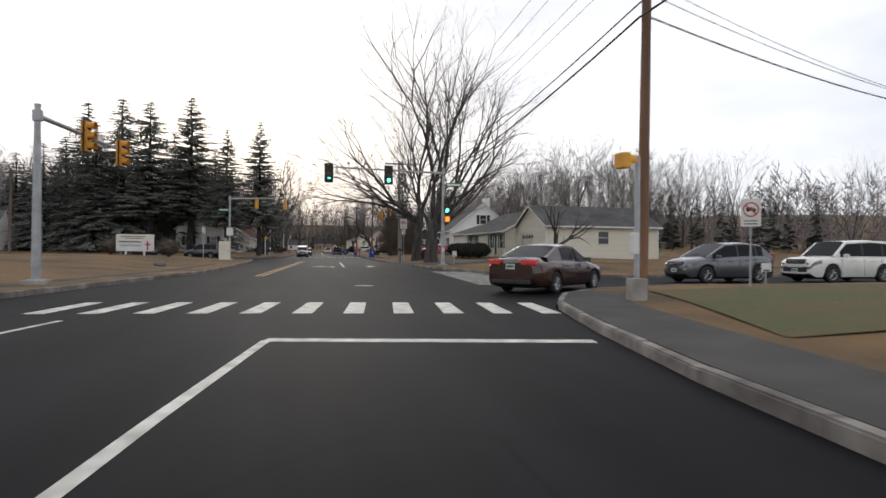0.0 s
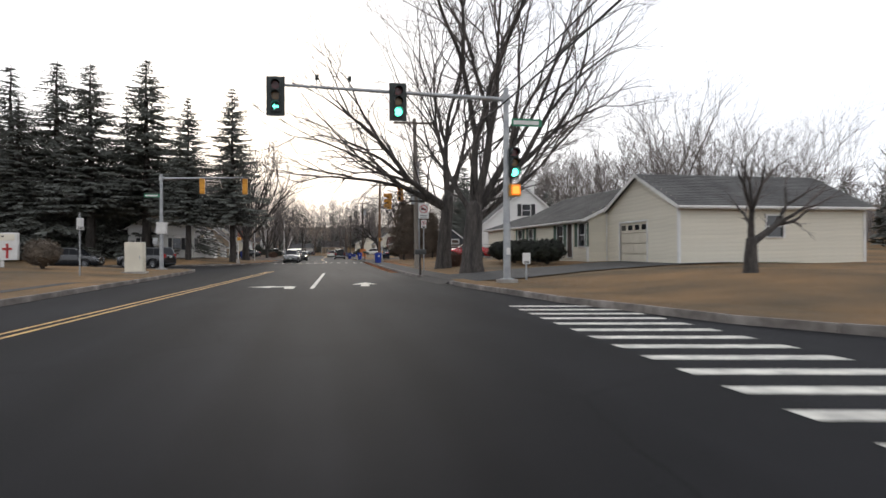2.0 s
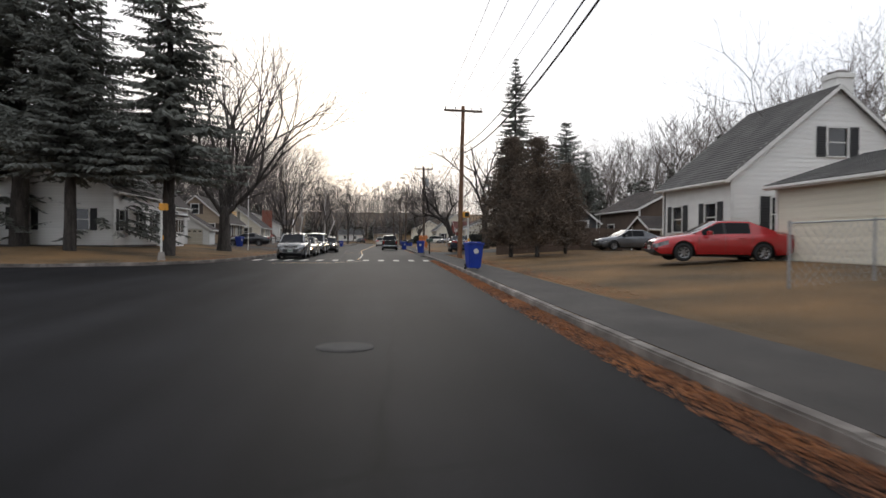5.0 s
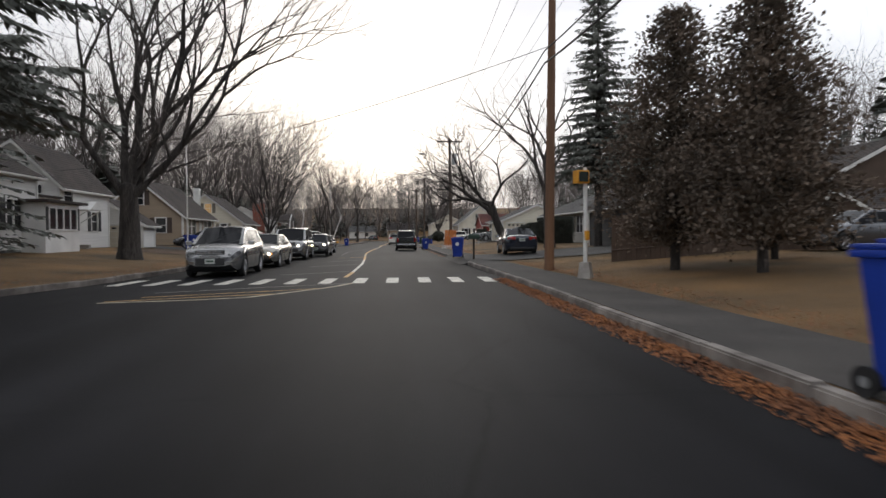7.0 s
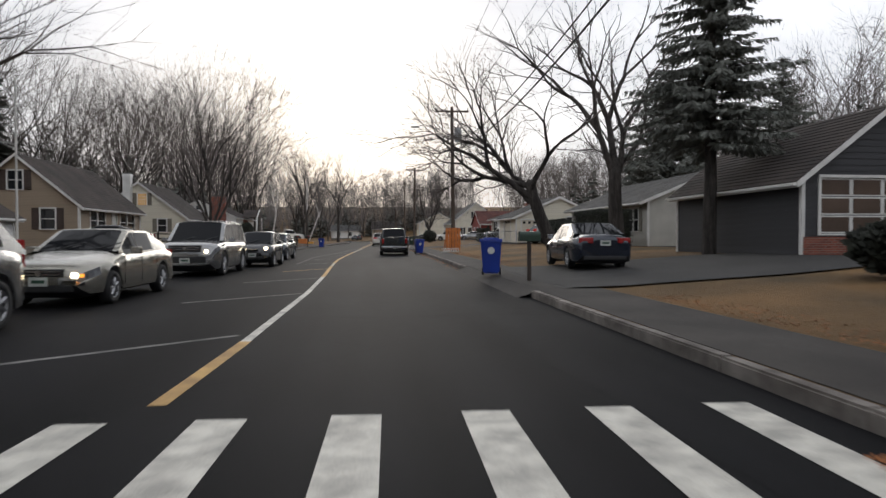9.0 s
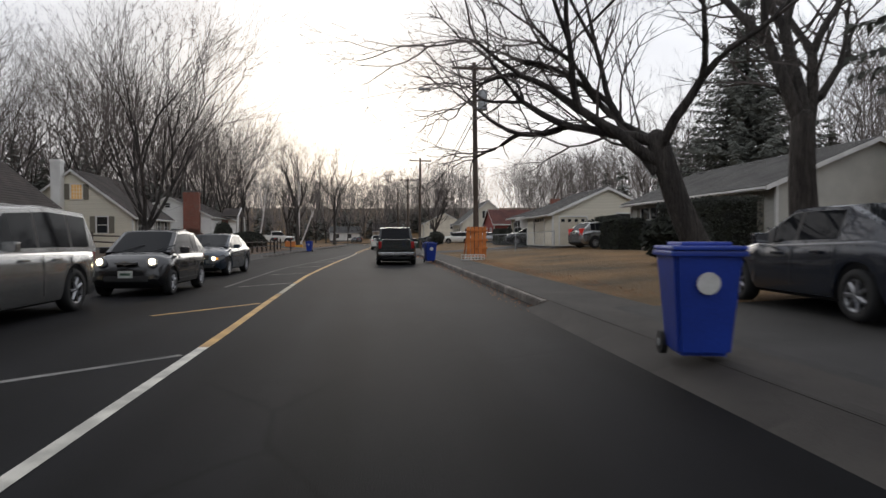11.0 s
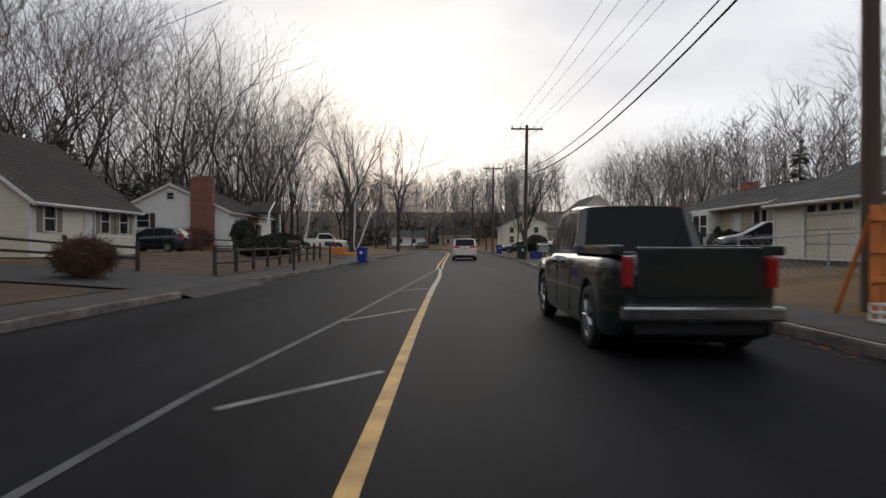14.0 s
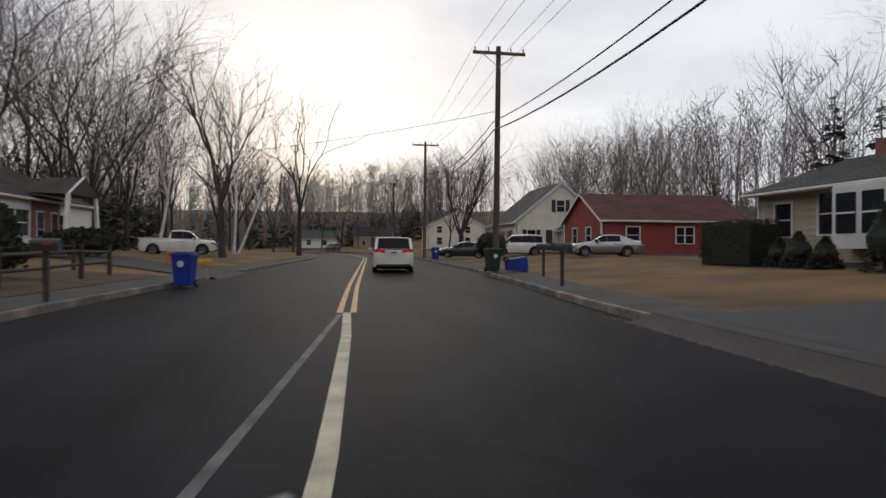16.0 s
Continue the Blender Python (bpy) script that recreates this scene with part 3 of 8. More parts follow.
R_LINE = [(4.92, 100.95), (5.03, 104), (5.15, 111), (5.09, 117.5), (4.99, 122), (4.91, 127), (4.87, 131), (4.98, 136), (5.18, 143), (5.42, 150), (5.72, 157), (5.84, 162), (5.86, 165.3)]
L_LINE = [(3.25, 126), (3.25, 134.4), (3.4, 138), (4.02, 144.2), (4.79, 153.4), (5.2, 158.3), (5.4, 160.8), (5.73, 165)]
cut = lambda line, y0, y1: [(at_y(line, y0), y0)] + [q for q in line if y0 < q[1] < y1] + [(at_y(line, y1), y1)]
painted("median_line", band(cut(R_LINE, 101.3, 104.2), 0.14), M["line_yellow"], "worn yellow edge line of the painted median")
painted("median_line", band(cut(R_LINE, 104.2, 116.5), 0.12), M["line_white"], "dirty white stretch of the median line")
painted("median_line", band(cut(R_LINE, 116.5, 123.7), 0.13), M["line_yellow"], "worn yellow edge line of the painted median")
painted("median_line", band(cut(R_LINE, 123.75, 127.2), 0.12), M["line_dirty"], "dirty pale stretch of the median line")
painted("median_line", band(cut(R_LINE, 127.2, 148), 0.13), M["line_yellow"], "worn yellow edge line of the painted median")
painted("median_line", band(cut(R_LINE, 148, 165.3), 0.145), M["line_dirty"], "thick dirty white edge line of the painted median")
painted("median_line", band(L_LINE, 0.09), M["line_worn"], "faded white edge line of the painted median")
for x0, y0, x1, y1 in ((2.72, 102.95, 4.86, 104.7), (2.98, 108.9, 5.04, 110.7), (3.1, 114.2, 4.99, 116.0), (3.45, 119.75, 4.88, 121.6), (3.6, 126.1, 4.78, 127.4), (3.5, 131.7, 4.78, 133.0), (3.75, 137.5, 4.92, 138.95), (3.97, 143.1, 5.08, 145.0), (4.58, 149.9, 5.3, 150.8), (5.09, 156.0, 5.56, 156.35)):
    painted("median_bar", band([(x0, y0), (x1, y1)], 0.10), M["line_yellow" if 119 < y0 < 120 else "line_faded"], "faded white slanting bar of the painted median")
DY = [(5.85, 165.3), (6.05, 173), (6.6, 187), (7.1, 200), (7.6, 212), (8.0, 226), (6.9, 246), (2.9, 270), (-5.5, 298)]
for off in (-0.13, 0.13):
    painted("centre_line", band(offset_line(resample(DY, 3), off), 0.12), M["line_yellow"], "yellow line of the double centre line")
for c in ((2.24, 22.1), (5.3, 68.3), (8.05, 173.5)):
    b = bmesh.new()
    disc(b, (0, 0, 0), (0, 0, 1), 0.34, 0.012, 24)
    disc(b, (0, 0, 0.004), (0, 0, 1), 0.27, 0.012, 24)
    ob = part("manhole_cover", b, M["concrete"] if c[1] < 30 else M["driveway"], None)
    ob.matrix_basis = Matrix.Translation((*c, 0.002))
    tagged(ob, "round worn iron manhole cover in the road", "manhole cover")

# ---- trees ----
def limb(V, F, pts, radii, sides):
    """A tapered tube along pts, added to the lists."""
    base = len(V)
    for i, p in enumerate(pts):
        t = (pts[min(i + 1, len(pts) - 1)] - pts[max(i - 1, 0)]).normalized()
        a = t.orthogonal().normalized()
        b = t.cross(a)
        for k in range(sides):
            w = 2 * math.pi * k / sides
            V.append(p + (a * math.cos(w) + b * math.sin(w)) * radii[i])
    for i in range(len(pts) - 1):
        for k in range(sides):
            o, n = base + i * sides, base + (i + 1) * sides
            F.append((o + k, o + (k + 1) % sides, n + (k + 1) % sides, n + k))


def wander(rng, p, d, length, n, bend, lift):
    """Points of a limb that wanders and lifts towards the sky."""
    pts = [p.copy()]
    d = d.normalized()
    for i in range(n):
        d = (d + Vector((rng.uniform(-bend, bend), rng.uniform(-bend, bend), rng.uniform(-bend, bend) + lift))).normalized()
        p = p + d * (length / n)
        pts.append(p)
    return pts, d


def turned(d, ang, w):
    """d bent by ang towards the azimuth w about itself."""
    a = d.orthogonal().normalized()
    b = d.cross(a)
    return (d * math.cos(ang) + (a * math.cos(w) + b * math.sin(w)) * math.sin(ang)).normalized()


def grow(rng, out, p, d, length, r, depth, ang, lift, bend=0.11, shoots=1):
    """A limb that forks again and again into finer ones."""
    tv, tf, cv, cf = out
    n = 4 if depth > 4 else 3 if depth > 2 else 2
    pts, end = wander(rng, p, d, length, n, bend, lift)
    thick = r > 0.045
    if depth <= 1 and not thick:
        a, b = pts[0], pts[-1]
        w = (b - a).cross(Vector((rng.uniform(-1, 1), rng.uniform(-1, 1), rng.uniform(-0.3, 0.3)))).normalized() * max(r * 0.62, 0.0020 + 0.0014 * shoots)
        o = len(cv)
        cv += [a - w, a + w, b + w * 0.35, b - w * 0.35]
        cf.append((o, o + 1, o + 2, o + 3))
        if depth == 0:
            return
        thick = None
    if thick is not None:
        limb(tv if thick else cv, tf if thick else cf, pts, [max(r * (1 - 0.34 * i / n), 0.0035) for i in range(n + 1)], 8 if r > 0.14 else 5 if thick else 3)
    if depth == 0:
        return
    k = 3 if rng.random() < 0.28 else 2
    w = rng.uniform(0, 2 * math.pi)
    for i in range(k):
        grow(rng, out, pts[-1], turned(end, ang * rng.uniform(0.5, 1.25), w + 2 * math.pi * i / k + rng.uniform(-0.4, 0.4)), length * rng.uniform(0.66, 0.92), r * (0.655 if k == 2 else 0.57) * rng.uniform(0.85, 1.12), depth - 1, ang, lift, min(bend * 1.13, 0.26), shoots)
    if depth == 1 and rng.random() < 0.7:
        grow(rng, out, pts[1], turned(end, rng.uniform(0.5, 0.95), rng.uniform(0, 6.28)), length * rng.uniform(0.5, 0.8), r * 0.6, 0, ang, lift, bend, shoots)
    if depth >= 2:
        for i in range(1, n):
            for q in range(shoots if depth in (2, 3) else 1):
                if rng.random() > 0.78:
                    continue
                grow(rng, out, pts[i], turned(end, rng.uniform(0.6, 1.05), rng.uniform(0, 6.28)), length * rng.uniform(0.4, 0.62), r * 0.3, max(depth - 3, 0), ang, lift + 0.03, bend, shoots)


def bare_tree(seed, height, spread=0.5, forks=4, trunk_share=0.22, radius=None, depth=6, lean=(0, 0), ang=0.40, lift=0.03, dirs=(), bend=0.11, shoots=1):
    """Vertices and faces of the trunk with its limbs, and of the fine branches. dirs: main limbs as (x, y, z, length)."""
    rng = random.Random(seed)
    out = ([], [], [], [])
    r0 = radius or height * 0.019
    pts, d = wander(rng, Vector((0, 0, -0.15)), Vector((lean[0], lean[1], 1)), height * trunk_share, 5, 0.05, 0.1)
    top = pts[-1]
    limb(out[0], out[1], pts + [top + d * r0 * k for k in (0.3, 0.55, 0.7)], [r0 * s for s in (1.45, 1.14, 1.06, 0.98, 0.90, 0.86, 0.72, 0.45, 0.05)], 14)
    step = height * (1 - trunk_share) / 3.7
    if not dirs:
        w0 = rng.uniform(0, 6.28)
        dirs = [(math.cos(w0 + 2 * math.pi * k / forks) * spread * rng.uniform(0.6, 1.3), math.sin(w0 + 2 * math.pi * k / forks) * spread * rng.uniform(0.6, 1.3), 1, rng.uniform(0.85, 1.15)) for k in range(forks)]
    for x, y, z, s in dirs:
        dd = Vector((x, y, z)).normalized()
        grow(rng, out, top - Vector((0, 0, rng.uniform(0.0, 0.25) * height * trunk_share)), dd, step * s, r0 * (0.62 if len(dirs) < 5 else 0.5) * min(s, 1.1), depth, ang, lift, bend, shoots)
    return out


TREES = {}


def tree_meshes(key, *args, bark="bark", twig="twig", **kw):
    tv, tf, cv, cf = bare_tree(*args, **kw)
    TREES[key] = (mesh_of("trunk", tv, tf, M[bark], True), mesh_of("crown", cv, cf, M[twig]))


tree_meshes("a", 11, 14, 0.42, 4, 0.20, 0.115, depth=6, ang=0.42, lift=0.028, bend=0.10)
tree_meshes("b", 22, 14, 0.36, 4, 0.24, 0.105, depth=6, ang=0.42, lift=0.028, bend=0.10)
tree_meshes("c", 33, 14, 0.30, 3, 0.30, 0.100, depth=6, ang=0.42, lift=0.028, bend=0.10)
tree_meshes("d", 44, 14, 0.55, 4, 0.16, 0.115, depth=6, ang=0.42, lift=0.028, bend=0.10)


def put_tree(key, x, y, height, turn, label, name="bare_tree", group="", scale_xy=1.0, tilt=(0, 0)):
    s = height / 14
    root = thing(name, Matrix.Translation((x, y, hz(x, y))) @ pose(0, 0, 0, tilt[0], tilt[1], turn) @ Matrix.Diagonal((s * scale_xy, s * scale_xy, s, 1)), label, "tree", group)
    for nm, me in zip(("trunk", "crown"), TREES[key]):
        link(nm, me, root)
    return root


def own_tree(name, x, y, label, *args, bark="bark", twig="twig", turn=0, **kw):
    tv, tf, cv, cf = bare_tree(*args, shoots=2, **kw)
    root = thing(name, Matrix.Translation((x, y, hz(x, y))) @ pose(0, 0, 0, 0, 0, turn), label, "tree")
    link("trunk", mesh_of("trunk", tv, tf, M[bark], True), root)
    link("crown", mesh_of("crown", cv, cf, M[twig]), root)
    return root


def spruce(seed, height, width, low=0.06, sparse=1.0, droop=0.35):
    """A conifer: a straight trunk and whorls of drooping boughs hung with needle sprays."""
    rng = random.Random(seed)
    tv, tf, cv, cf = [], [], [], []
    r0 = height * 0.016
    pts = [Vector((rng.uniform(-0.05, 0.05), rng.uniform(-0.05, 0.05), height * i / 12 - 0.1)) for i in range(13)]
    limb(tv, tf, pts, [r0 * (1.02 - i / 12) + 0.012 for i in range(13)], 8)
    z = height * low
    while z < height * 0.985:
        f = (z - height * low) / (height * (1 - low))
        reach = width * 0.5 * (1 - f) ** 0.80 * rng.uniform(0.72, 1.15) + 0.14
        n = 11 if f < 0.6 else 10 if f < 0.85 else 9
        for k in range(n):
            if rng.random() < 0.10 * sparse:
                continue
            w = rng.uniform(0, 2 * math.pi)
            length = reach * rng.uniform(0.65, 1.15)
            out = Vector((math.cos(w), math.sin(w), 0))
            up = 0.35 * f
            bough = []
            for i in range(6):
                s = i / 5
                bough.append(Vector((0, 0, z)) + out * length * s + Vector((0, 0, length * (up * s - droop * s * s + 0.12 * s ** 4))))
            limb(tv, tf, bough, [max(0.035 * (1 - s / 5.4), 0.006) for s in range(6)], 3)
            side = Vector((-out.y, out.x, 0))
            steps = max(6, int(length * 11.0 / sparse))
            for i in range(steps):
                s = (i + rng.random()) / steps
                s = 0.12 + 0.9 * s
                j = min(int(s * 5), 4)
                p = bough[j].lerp(bough[j + 1], min(s * 5 - j, 1))
                for q in (-1, 1):
                    ln = (0.17 + 0.13 * length * (1 - 0.7 * s)) * rng.uniform(0.5, 1.3)
                    dd = (side * q * rng.uniform(0.5, 1.0) + out * rng.uniform(0.25, 0.8) + Vector((0, 0, -rng.uniform(0.2, 1.0)))).normalized()
                    nn = dd.cross(Vector((rng.uniform(-1, 1), rng.uniform(-1, 1), rng.uniform(-0.4, 1)))).normalized() * ln * rng.uniform(0.10, 0.20)
                    o = len(cv)
                    cv += [p, p + dd * ln * 0.45 + nn, p + dd * ln, p + dd * ln * 0.5 - nn]
                    cf.append((o, o + 1, o + 2, o + 3))
        z += height * rng.uniform(0.014, 0.024)
    return tv, tf, cv, cf


CONIFERS = {}
for key, args, m in (("s1", (7, 20, 8.6, 0.05, 1.1, 0.40), "needles"), ("s2", (8, 20, 7.6, 0.08, 1.25, 0.46), "needles"), ("high", (14, 20, 8.0, 0.23, 0.82, 0.26), "needles"), ("pine", (10, 16, 6.5, 0.22, 0.9, 0.05), "needles")):
    tv, tf, cv, cf = spruce(*args)
    CONIFERS[key] = (args[1], mesh_of("trunk", tv, tf, M["bark"], True), mesh_of("crown", cv, cf, M[m]))


def put_conifer(key, x, y, height, turn, label, name="spruce_tree", group="", wide=1.0):
    h, t, c = CONIFERS[key]
    s = height / h
    root = thing(name, Matrix.Translation((x, y, hz(x, y))) @ pose(0, 0, 0, 0, 0, turn) @ Matrix.Diagonal((s * wide, s * wide, s, 1)), label, "tree", group)
    link("trunk", t, root)
    link("crown", c, root)
    return root


SPR = "tall dark green spruce with drooping boughs"
for i, (x, y, h, k) in enumerate([(-5.7, 98.5, 20.2, "high"), (-10.2, 96.7, 18.2, "high"), (-16.1, 103.4, 24, "high"), (-21.5, 101, 22.5, "high"), (-26, 104, 23.5, "s1"), (-30.5, 103, 22.5, "s2"), (-13.2, 108, 17, "s2"), (-35, 108, 18, "s1"), (-41, 106, 15, "s2"), (-19, 106.5, 19, "s2"), (-28.5, 100, 18, "s1"), (-36, 102, 16, "s2")]):
    put_conifer(k, x, y, h, i * 47, SPR + " at the corner", group="spruces at the corner", wide=1.15 if i < 2 else 1.5 if k == "high" else 1.7)
put_conifer("high", 19.1, 118.5, 17.8, 20, "tall open spruce behind the wide driveway", wide=0.85)
RUST = "dense rusty-brown conifer reaching down to the ground"


def cedar(seed, height, width, count):
    """A ragged rusty conifer: a trunk and many boughs, each hung with a loose cloud of sprays."""
    g = random.Random(seed)
    tv, tf, cv, cf = [], [], [], []
    limb(tv, tf, [Vector((0, 0, -0.1)), Vector((0.05, 0, height * 0.5)), Vector((0, 0.05, height * 0.97))], [height * 0.02, height * 0.012, 0.02], 8)
    boughs = 190
    for k in range(boughs):
        f = ((k + g.random()) / boughs) ** 1.1
        w = k * 2.4 + g.uniform(-0.5, 0.5)
        out = Vector((math.cos(w), math.sin(w), 0))
        reach = width * 0.5 * ((1 - f) ** 0.6 * min(1.0, 0.7 + f * 2.2)) * g.uniform(0.62, 1.08) + 0.15
        a = Vector((0, 0, height * (0.09 + 0.9 * f)))
        b = a + out * reach * 0.55 + Vector((0, 0, reach * g.uniform(0.15, 0.45)))
        c = a + out * reach + Vector((0, 0, reach * g.uniform(-0.05, 0.5)))
        limb(tv, tf, [a, b, c], [0.03 * (1.1 - f) + 0.008, 0.018, 0.006], 3)
        thick = g.uniform(0.11, 0.22) + 0.10 * (1 - f)
        for q in range(int(count / boughs * (0.45 + 1.1 * (1 - f)))):
            u = g.random() ** 0.75
            p = a.lerp(b, u * 2) if u < 0.5 else b.lerp(c, u * 2 - 1)
            p = p + Vector((g.gauss(0, 1), g.gauss(0, 1), g.gauss(-0.2, 0.8))) * thick * (0.45 + 0.75 * u)
            d = (out * g.uniform(0.1, 1.0) + Vector((g.uniform(-0.6, 0.6), g.uniform(-0.6, 0.6), g.uniform(-0.5, 0.8)))).normalized()
            ln = g.uniform(0.07, 0.19)
            n = d.cross(Vector((g.uniform(-1, 1), g.uniform(-1, 1), g.uniform(-1, 1)))).normalized() * ln * g.uniform(0.2, 0.38)
            o = len(cv)
            cv += [p, p + d * ln * 0.5 + n, p + d * ln, p + d * ln * 0.5 - n]
            cf.append((o, o + 1, o + 2, o + 3))
    return tv, tf, cv, cf


for key, args in (("cedar_a", (31, 9, 5.8, 34000)), ("cedar_b", (32, 8, 5.6, 28000))):
    tv, tf, cv, cf = cedar(*args)
    CONIFERS[key] = (args[1], mesh_of("trunk", tv, tf, M["bark"], True), mesh_of("crown", cv, cf, M["needles_brown"]))
for key, x, y, hh, tt in (("cedar_a", 14.1, 98.0, 7.1, 80), ("cedar_b", 15.0, 95.4, 6.7, 200), ("cedar_a", 17.9, 99.4, 5.6, 10)):
    put_conifer(key, x, y, hh, tt, RUST, "conifer_tree", "conifers beside the crossing", wide=1.0)
put_conifer("pine", 35.2, 153.6, 19, 0, "tall pine behind the grey ranch house", "pine_tree", wide=1.5)
put_conifer("pine", 30, 130, 11, 60, "tall pine behind the dark house", "pine_tree", wide=1.2)

own_tree("maple_tree", -5.6, 112.0, "large bare maple with a wide crown beside the footpath", 101, 16.5, 0.62, 6, 0.21, 0.43, 7, ang=0.37, lift=0.03, bend=0.12, dirs=[(-0.62, 0.05, 1, 1.0), (-0.24, 0.25, 1, 1.05), (0.04, 0.05, 1, 1.1), (0.36, 0.12, 1, 1.05), (0.85, 0.08, 0.9, 1.0), (0.3, 0.55, 1, 0.9)])
own_tree("maple_tree", -4.9, 144.3, "bare multi-stemmed maple in front of the cream house", 102, 14.0, 0.5, 6, 0.13, 0.24, 7, ang=0.31, dirs=[(-0.42, 0, 1, 0.9), (-0.2, 0.2, 1, 1.05), (0.03, -0.15, 1, 1.05), (0.26, 0.15, 1, 0.98), (0.58, -0.05, 1, 0.9)])
own_tree("cottonwood_tree", 11.45, 62.0, "tall bare tree with long limbs reaching over the street", 103, 15.8, 0.34, 6, 0.30, 0.41, 7, ang=0.36, lift=0.006, bend=0.12, dirs=[(0.0, 0.15, 1, 1.15), (0.14, 0.3, 1, 1.05), (-1.0, 0.0, 0.84, 1.14), (-1.0, 0.15, 0.66, 1.12), (-1.0, -0.12, 0.80, 0.9)])
own_tree("cottonwood_tree", 11.15, 53.4, "tall thick-stemmed bare tree with many upright limbs", 104, 18.6, 0.44, 6, 0.19, 0.48, 7, ang=0.34, bend=0.12, lift=0.03, dirs=[(0.0, 0.05, 1, 1.0), (0.24, 0.0, 1, 1.05), (0.45, 0.1, 1, 0.98), (0.8, 0.1, 1, 0.88), (0.95, 0.3, 0.7, 0.75), (-0.25, 0.5, 1, 0.7)])
own_tree("apple_tree", 16.8, 39.8, "small forked bare tree on the corner lawn", 106, 5.0, 0.85, 3, 0.24, 0.20, 4, dirs=[(-0.12, 0, 1, 1.0), (0.95, 0.1, 0.55, 1.1), (0.4, 0.4, 1, 0.8)])
own_tree("oak_tree", 14.4, 121.4, "bare oak with crooked limbs reaching over the street", 127, 10.4, 0.95, 6, 0.34, 0.26, 7, lean=(-0.52, 0.16), ang=0.42, lift=0.02, bend=0.18, dirs=[(-1.0, 0.36, 0.42, 1.0), (-0.95, 0.1, 0.85, 1.08), (-0.5, 0.3, 1, 1.0), (0.3, -0.6, 1.1, 1.0), (-0.75, 0.8, 0.55, 0.85)])
own_tree("oak_tree", 17.2, 122.6, "bare oak with crooked limbs above a driveway", 108, 12.5, 0.75, 5, 0.3, 0.30, 6, ang=0.36, lift=0.02, bend=0.15, dirs=[(-0.55, 0.1, 1, 0.95), (-0.1, 0.1, 1, 1.0), (0.3, 0.1, 1, 0.9), (0.8, 0.3, 0.8, 0.7)])
own_tree("maple_tree", 19.0, 224.5, "bare roadside maple before the cream cape house", 109, 14.5, 0.6, 5, 0.2, 0.3, 6)
own_tree("street_tree", 0.4, 229, "bare roadside tree at the bend of the street", 110, 20, 0.28, 3, 0.3, 0.24, 6, ang=0.40, bend=0.15)
own_tree("maple_tree", -3.4, 203, "bare roadside tree with a rounded crown", 114, 16, 0.32, 3, 0.3, 0.22, 6, ang=0.42, bend=0.15)
own_tree("birch_tree", -10.7, 212, "leaning pale birch behind the ranch house", 111, 17, 0.24, 3, 0.34, 0.135, 6, bark="birch", twig="birch", lean=(0.25, 0.1), ang=0.36)
own_tree("birch_tree", -4.9, 217, "slender pale birch near the street", 112, 21.5, 0.2, 3, 0.32, 0.125, 6, bark="birch", lean=(0.04, 0), ang=0.34)
own_tree("birch_tree", -4.5, 216.5, "pale birch leaning steeply towards the street", 113, 11.5, 0.2, 2, 0.5, 0.11, 5, bark="birch", lean=(0.55, 0.1), ang=0.34)

rng = random.Random(5)
placed = []


def clear_of(x, y, r):
    return all((x - a) ** 2 + (y - b) ** 2 > r * r for a, b in placed)


BARE = "tall bare deciduous tree at the edge of the wood"
for i in range(64):
    for _ in range(30):
        y = rng.uniform(118, 300)
        x = at_y(LEFT_KERB_2[1:], y) - rng.uniform(19.5, 38)
        if clear_of(x, y, 3.2):
            break
    placed.append((x, y))
    put_tree(rng.choice("bccba"), x, y, rng.uniform(15, 22) * (1.30 if y > 185 else 0.98), rng.uniform(0, 360), BARE, group="trees of the wood behind the houses", scale_xy=rng.uniform(0.9, 1.25))
for i in range(46):
    for _ in range(30):
        y = rng.uniform(70, 310)
        x = at_y(RIGHT_KERB_2[3:], y) + rng.uniform(29, 52)
        if clear_of(x, y, 3.2):
            break
    placed.append((x, y))
    put_tree(rng.choice("bccba"), x, y, rng.uniform(11, 16) * (1.35 if y > 130 else 0.95), rng.uniform(0, 360), BARE, group="trees of the wood behind the gardens", scale_xy=rng.uniform(0.9, 1.25))
for x, y, h in [(-7.2, 222, 15), (-6.5, 229, 17), (-9, 238, 16), (-4.8, 250, 15), (-10, 262, 17), (4, 305, 15), (0, 312, 17), (9, 318, 15), (-6, 300, 17), (-14, 285, 16), (15.5, 248, 13), (14, 262, 14), (11, 280, 15), (20, 240, 12), (-13.6, 206, 20), (-15.5, 212, 19), (13, 322, 16), (18, 300, 15), (23, 282, 15), (5, 330, 18), (-2, 326, 16)]:
    put_tree(rng.choice("abcd"), x, y, h * 1.15, rng.uniform(0, 360), "bare roadside tree where the street bends away", group="trees at the bend", scale_xy=1.1)
for x, y, h in [(28, 62, 16), (31, 68, 15), (34, 58, 14), (30, 76, 16), (37, 48, 13), (41, 40, 12), (46, 33, 13), (33, 88, 15), (27, 92, 14), (36, 98, 15), (50, 44, 12)]:
    put_tree(rng.choice("abcd"), x, y, h * (0.72 if y < 60 else 0.9), rng.uniform(0, 360), "bare tree in the back gardens", group="trees of the back gardens", scale_xy=1.1)


def stick(V, F, a, b, w, rng):
    """A far twig: one thin slanted face."""
    n = (b - a).cross(Vector((rng.uniform(-1, 1), rng.uniform(-1, 1), 0.1))).normalized() * w
    o = len(V)
    V += [a - n, a + n, b + n * 0.3, b - n * 0.3]
    F.append((o, o + 1, o + 2, o + 3))


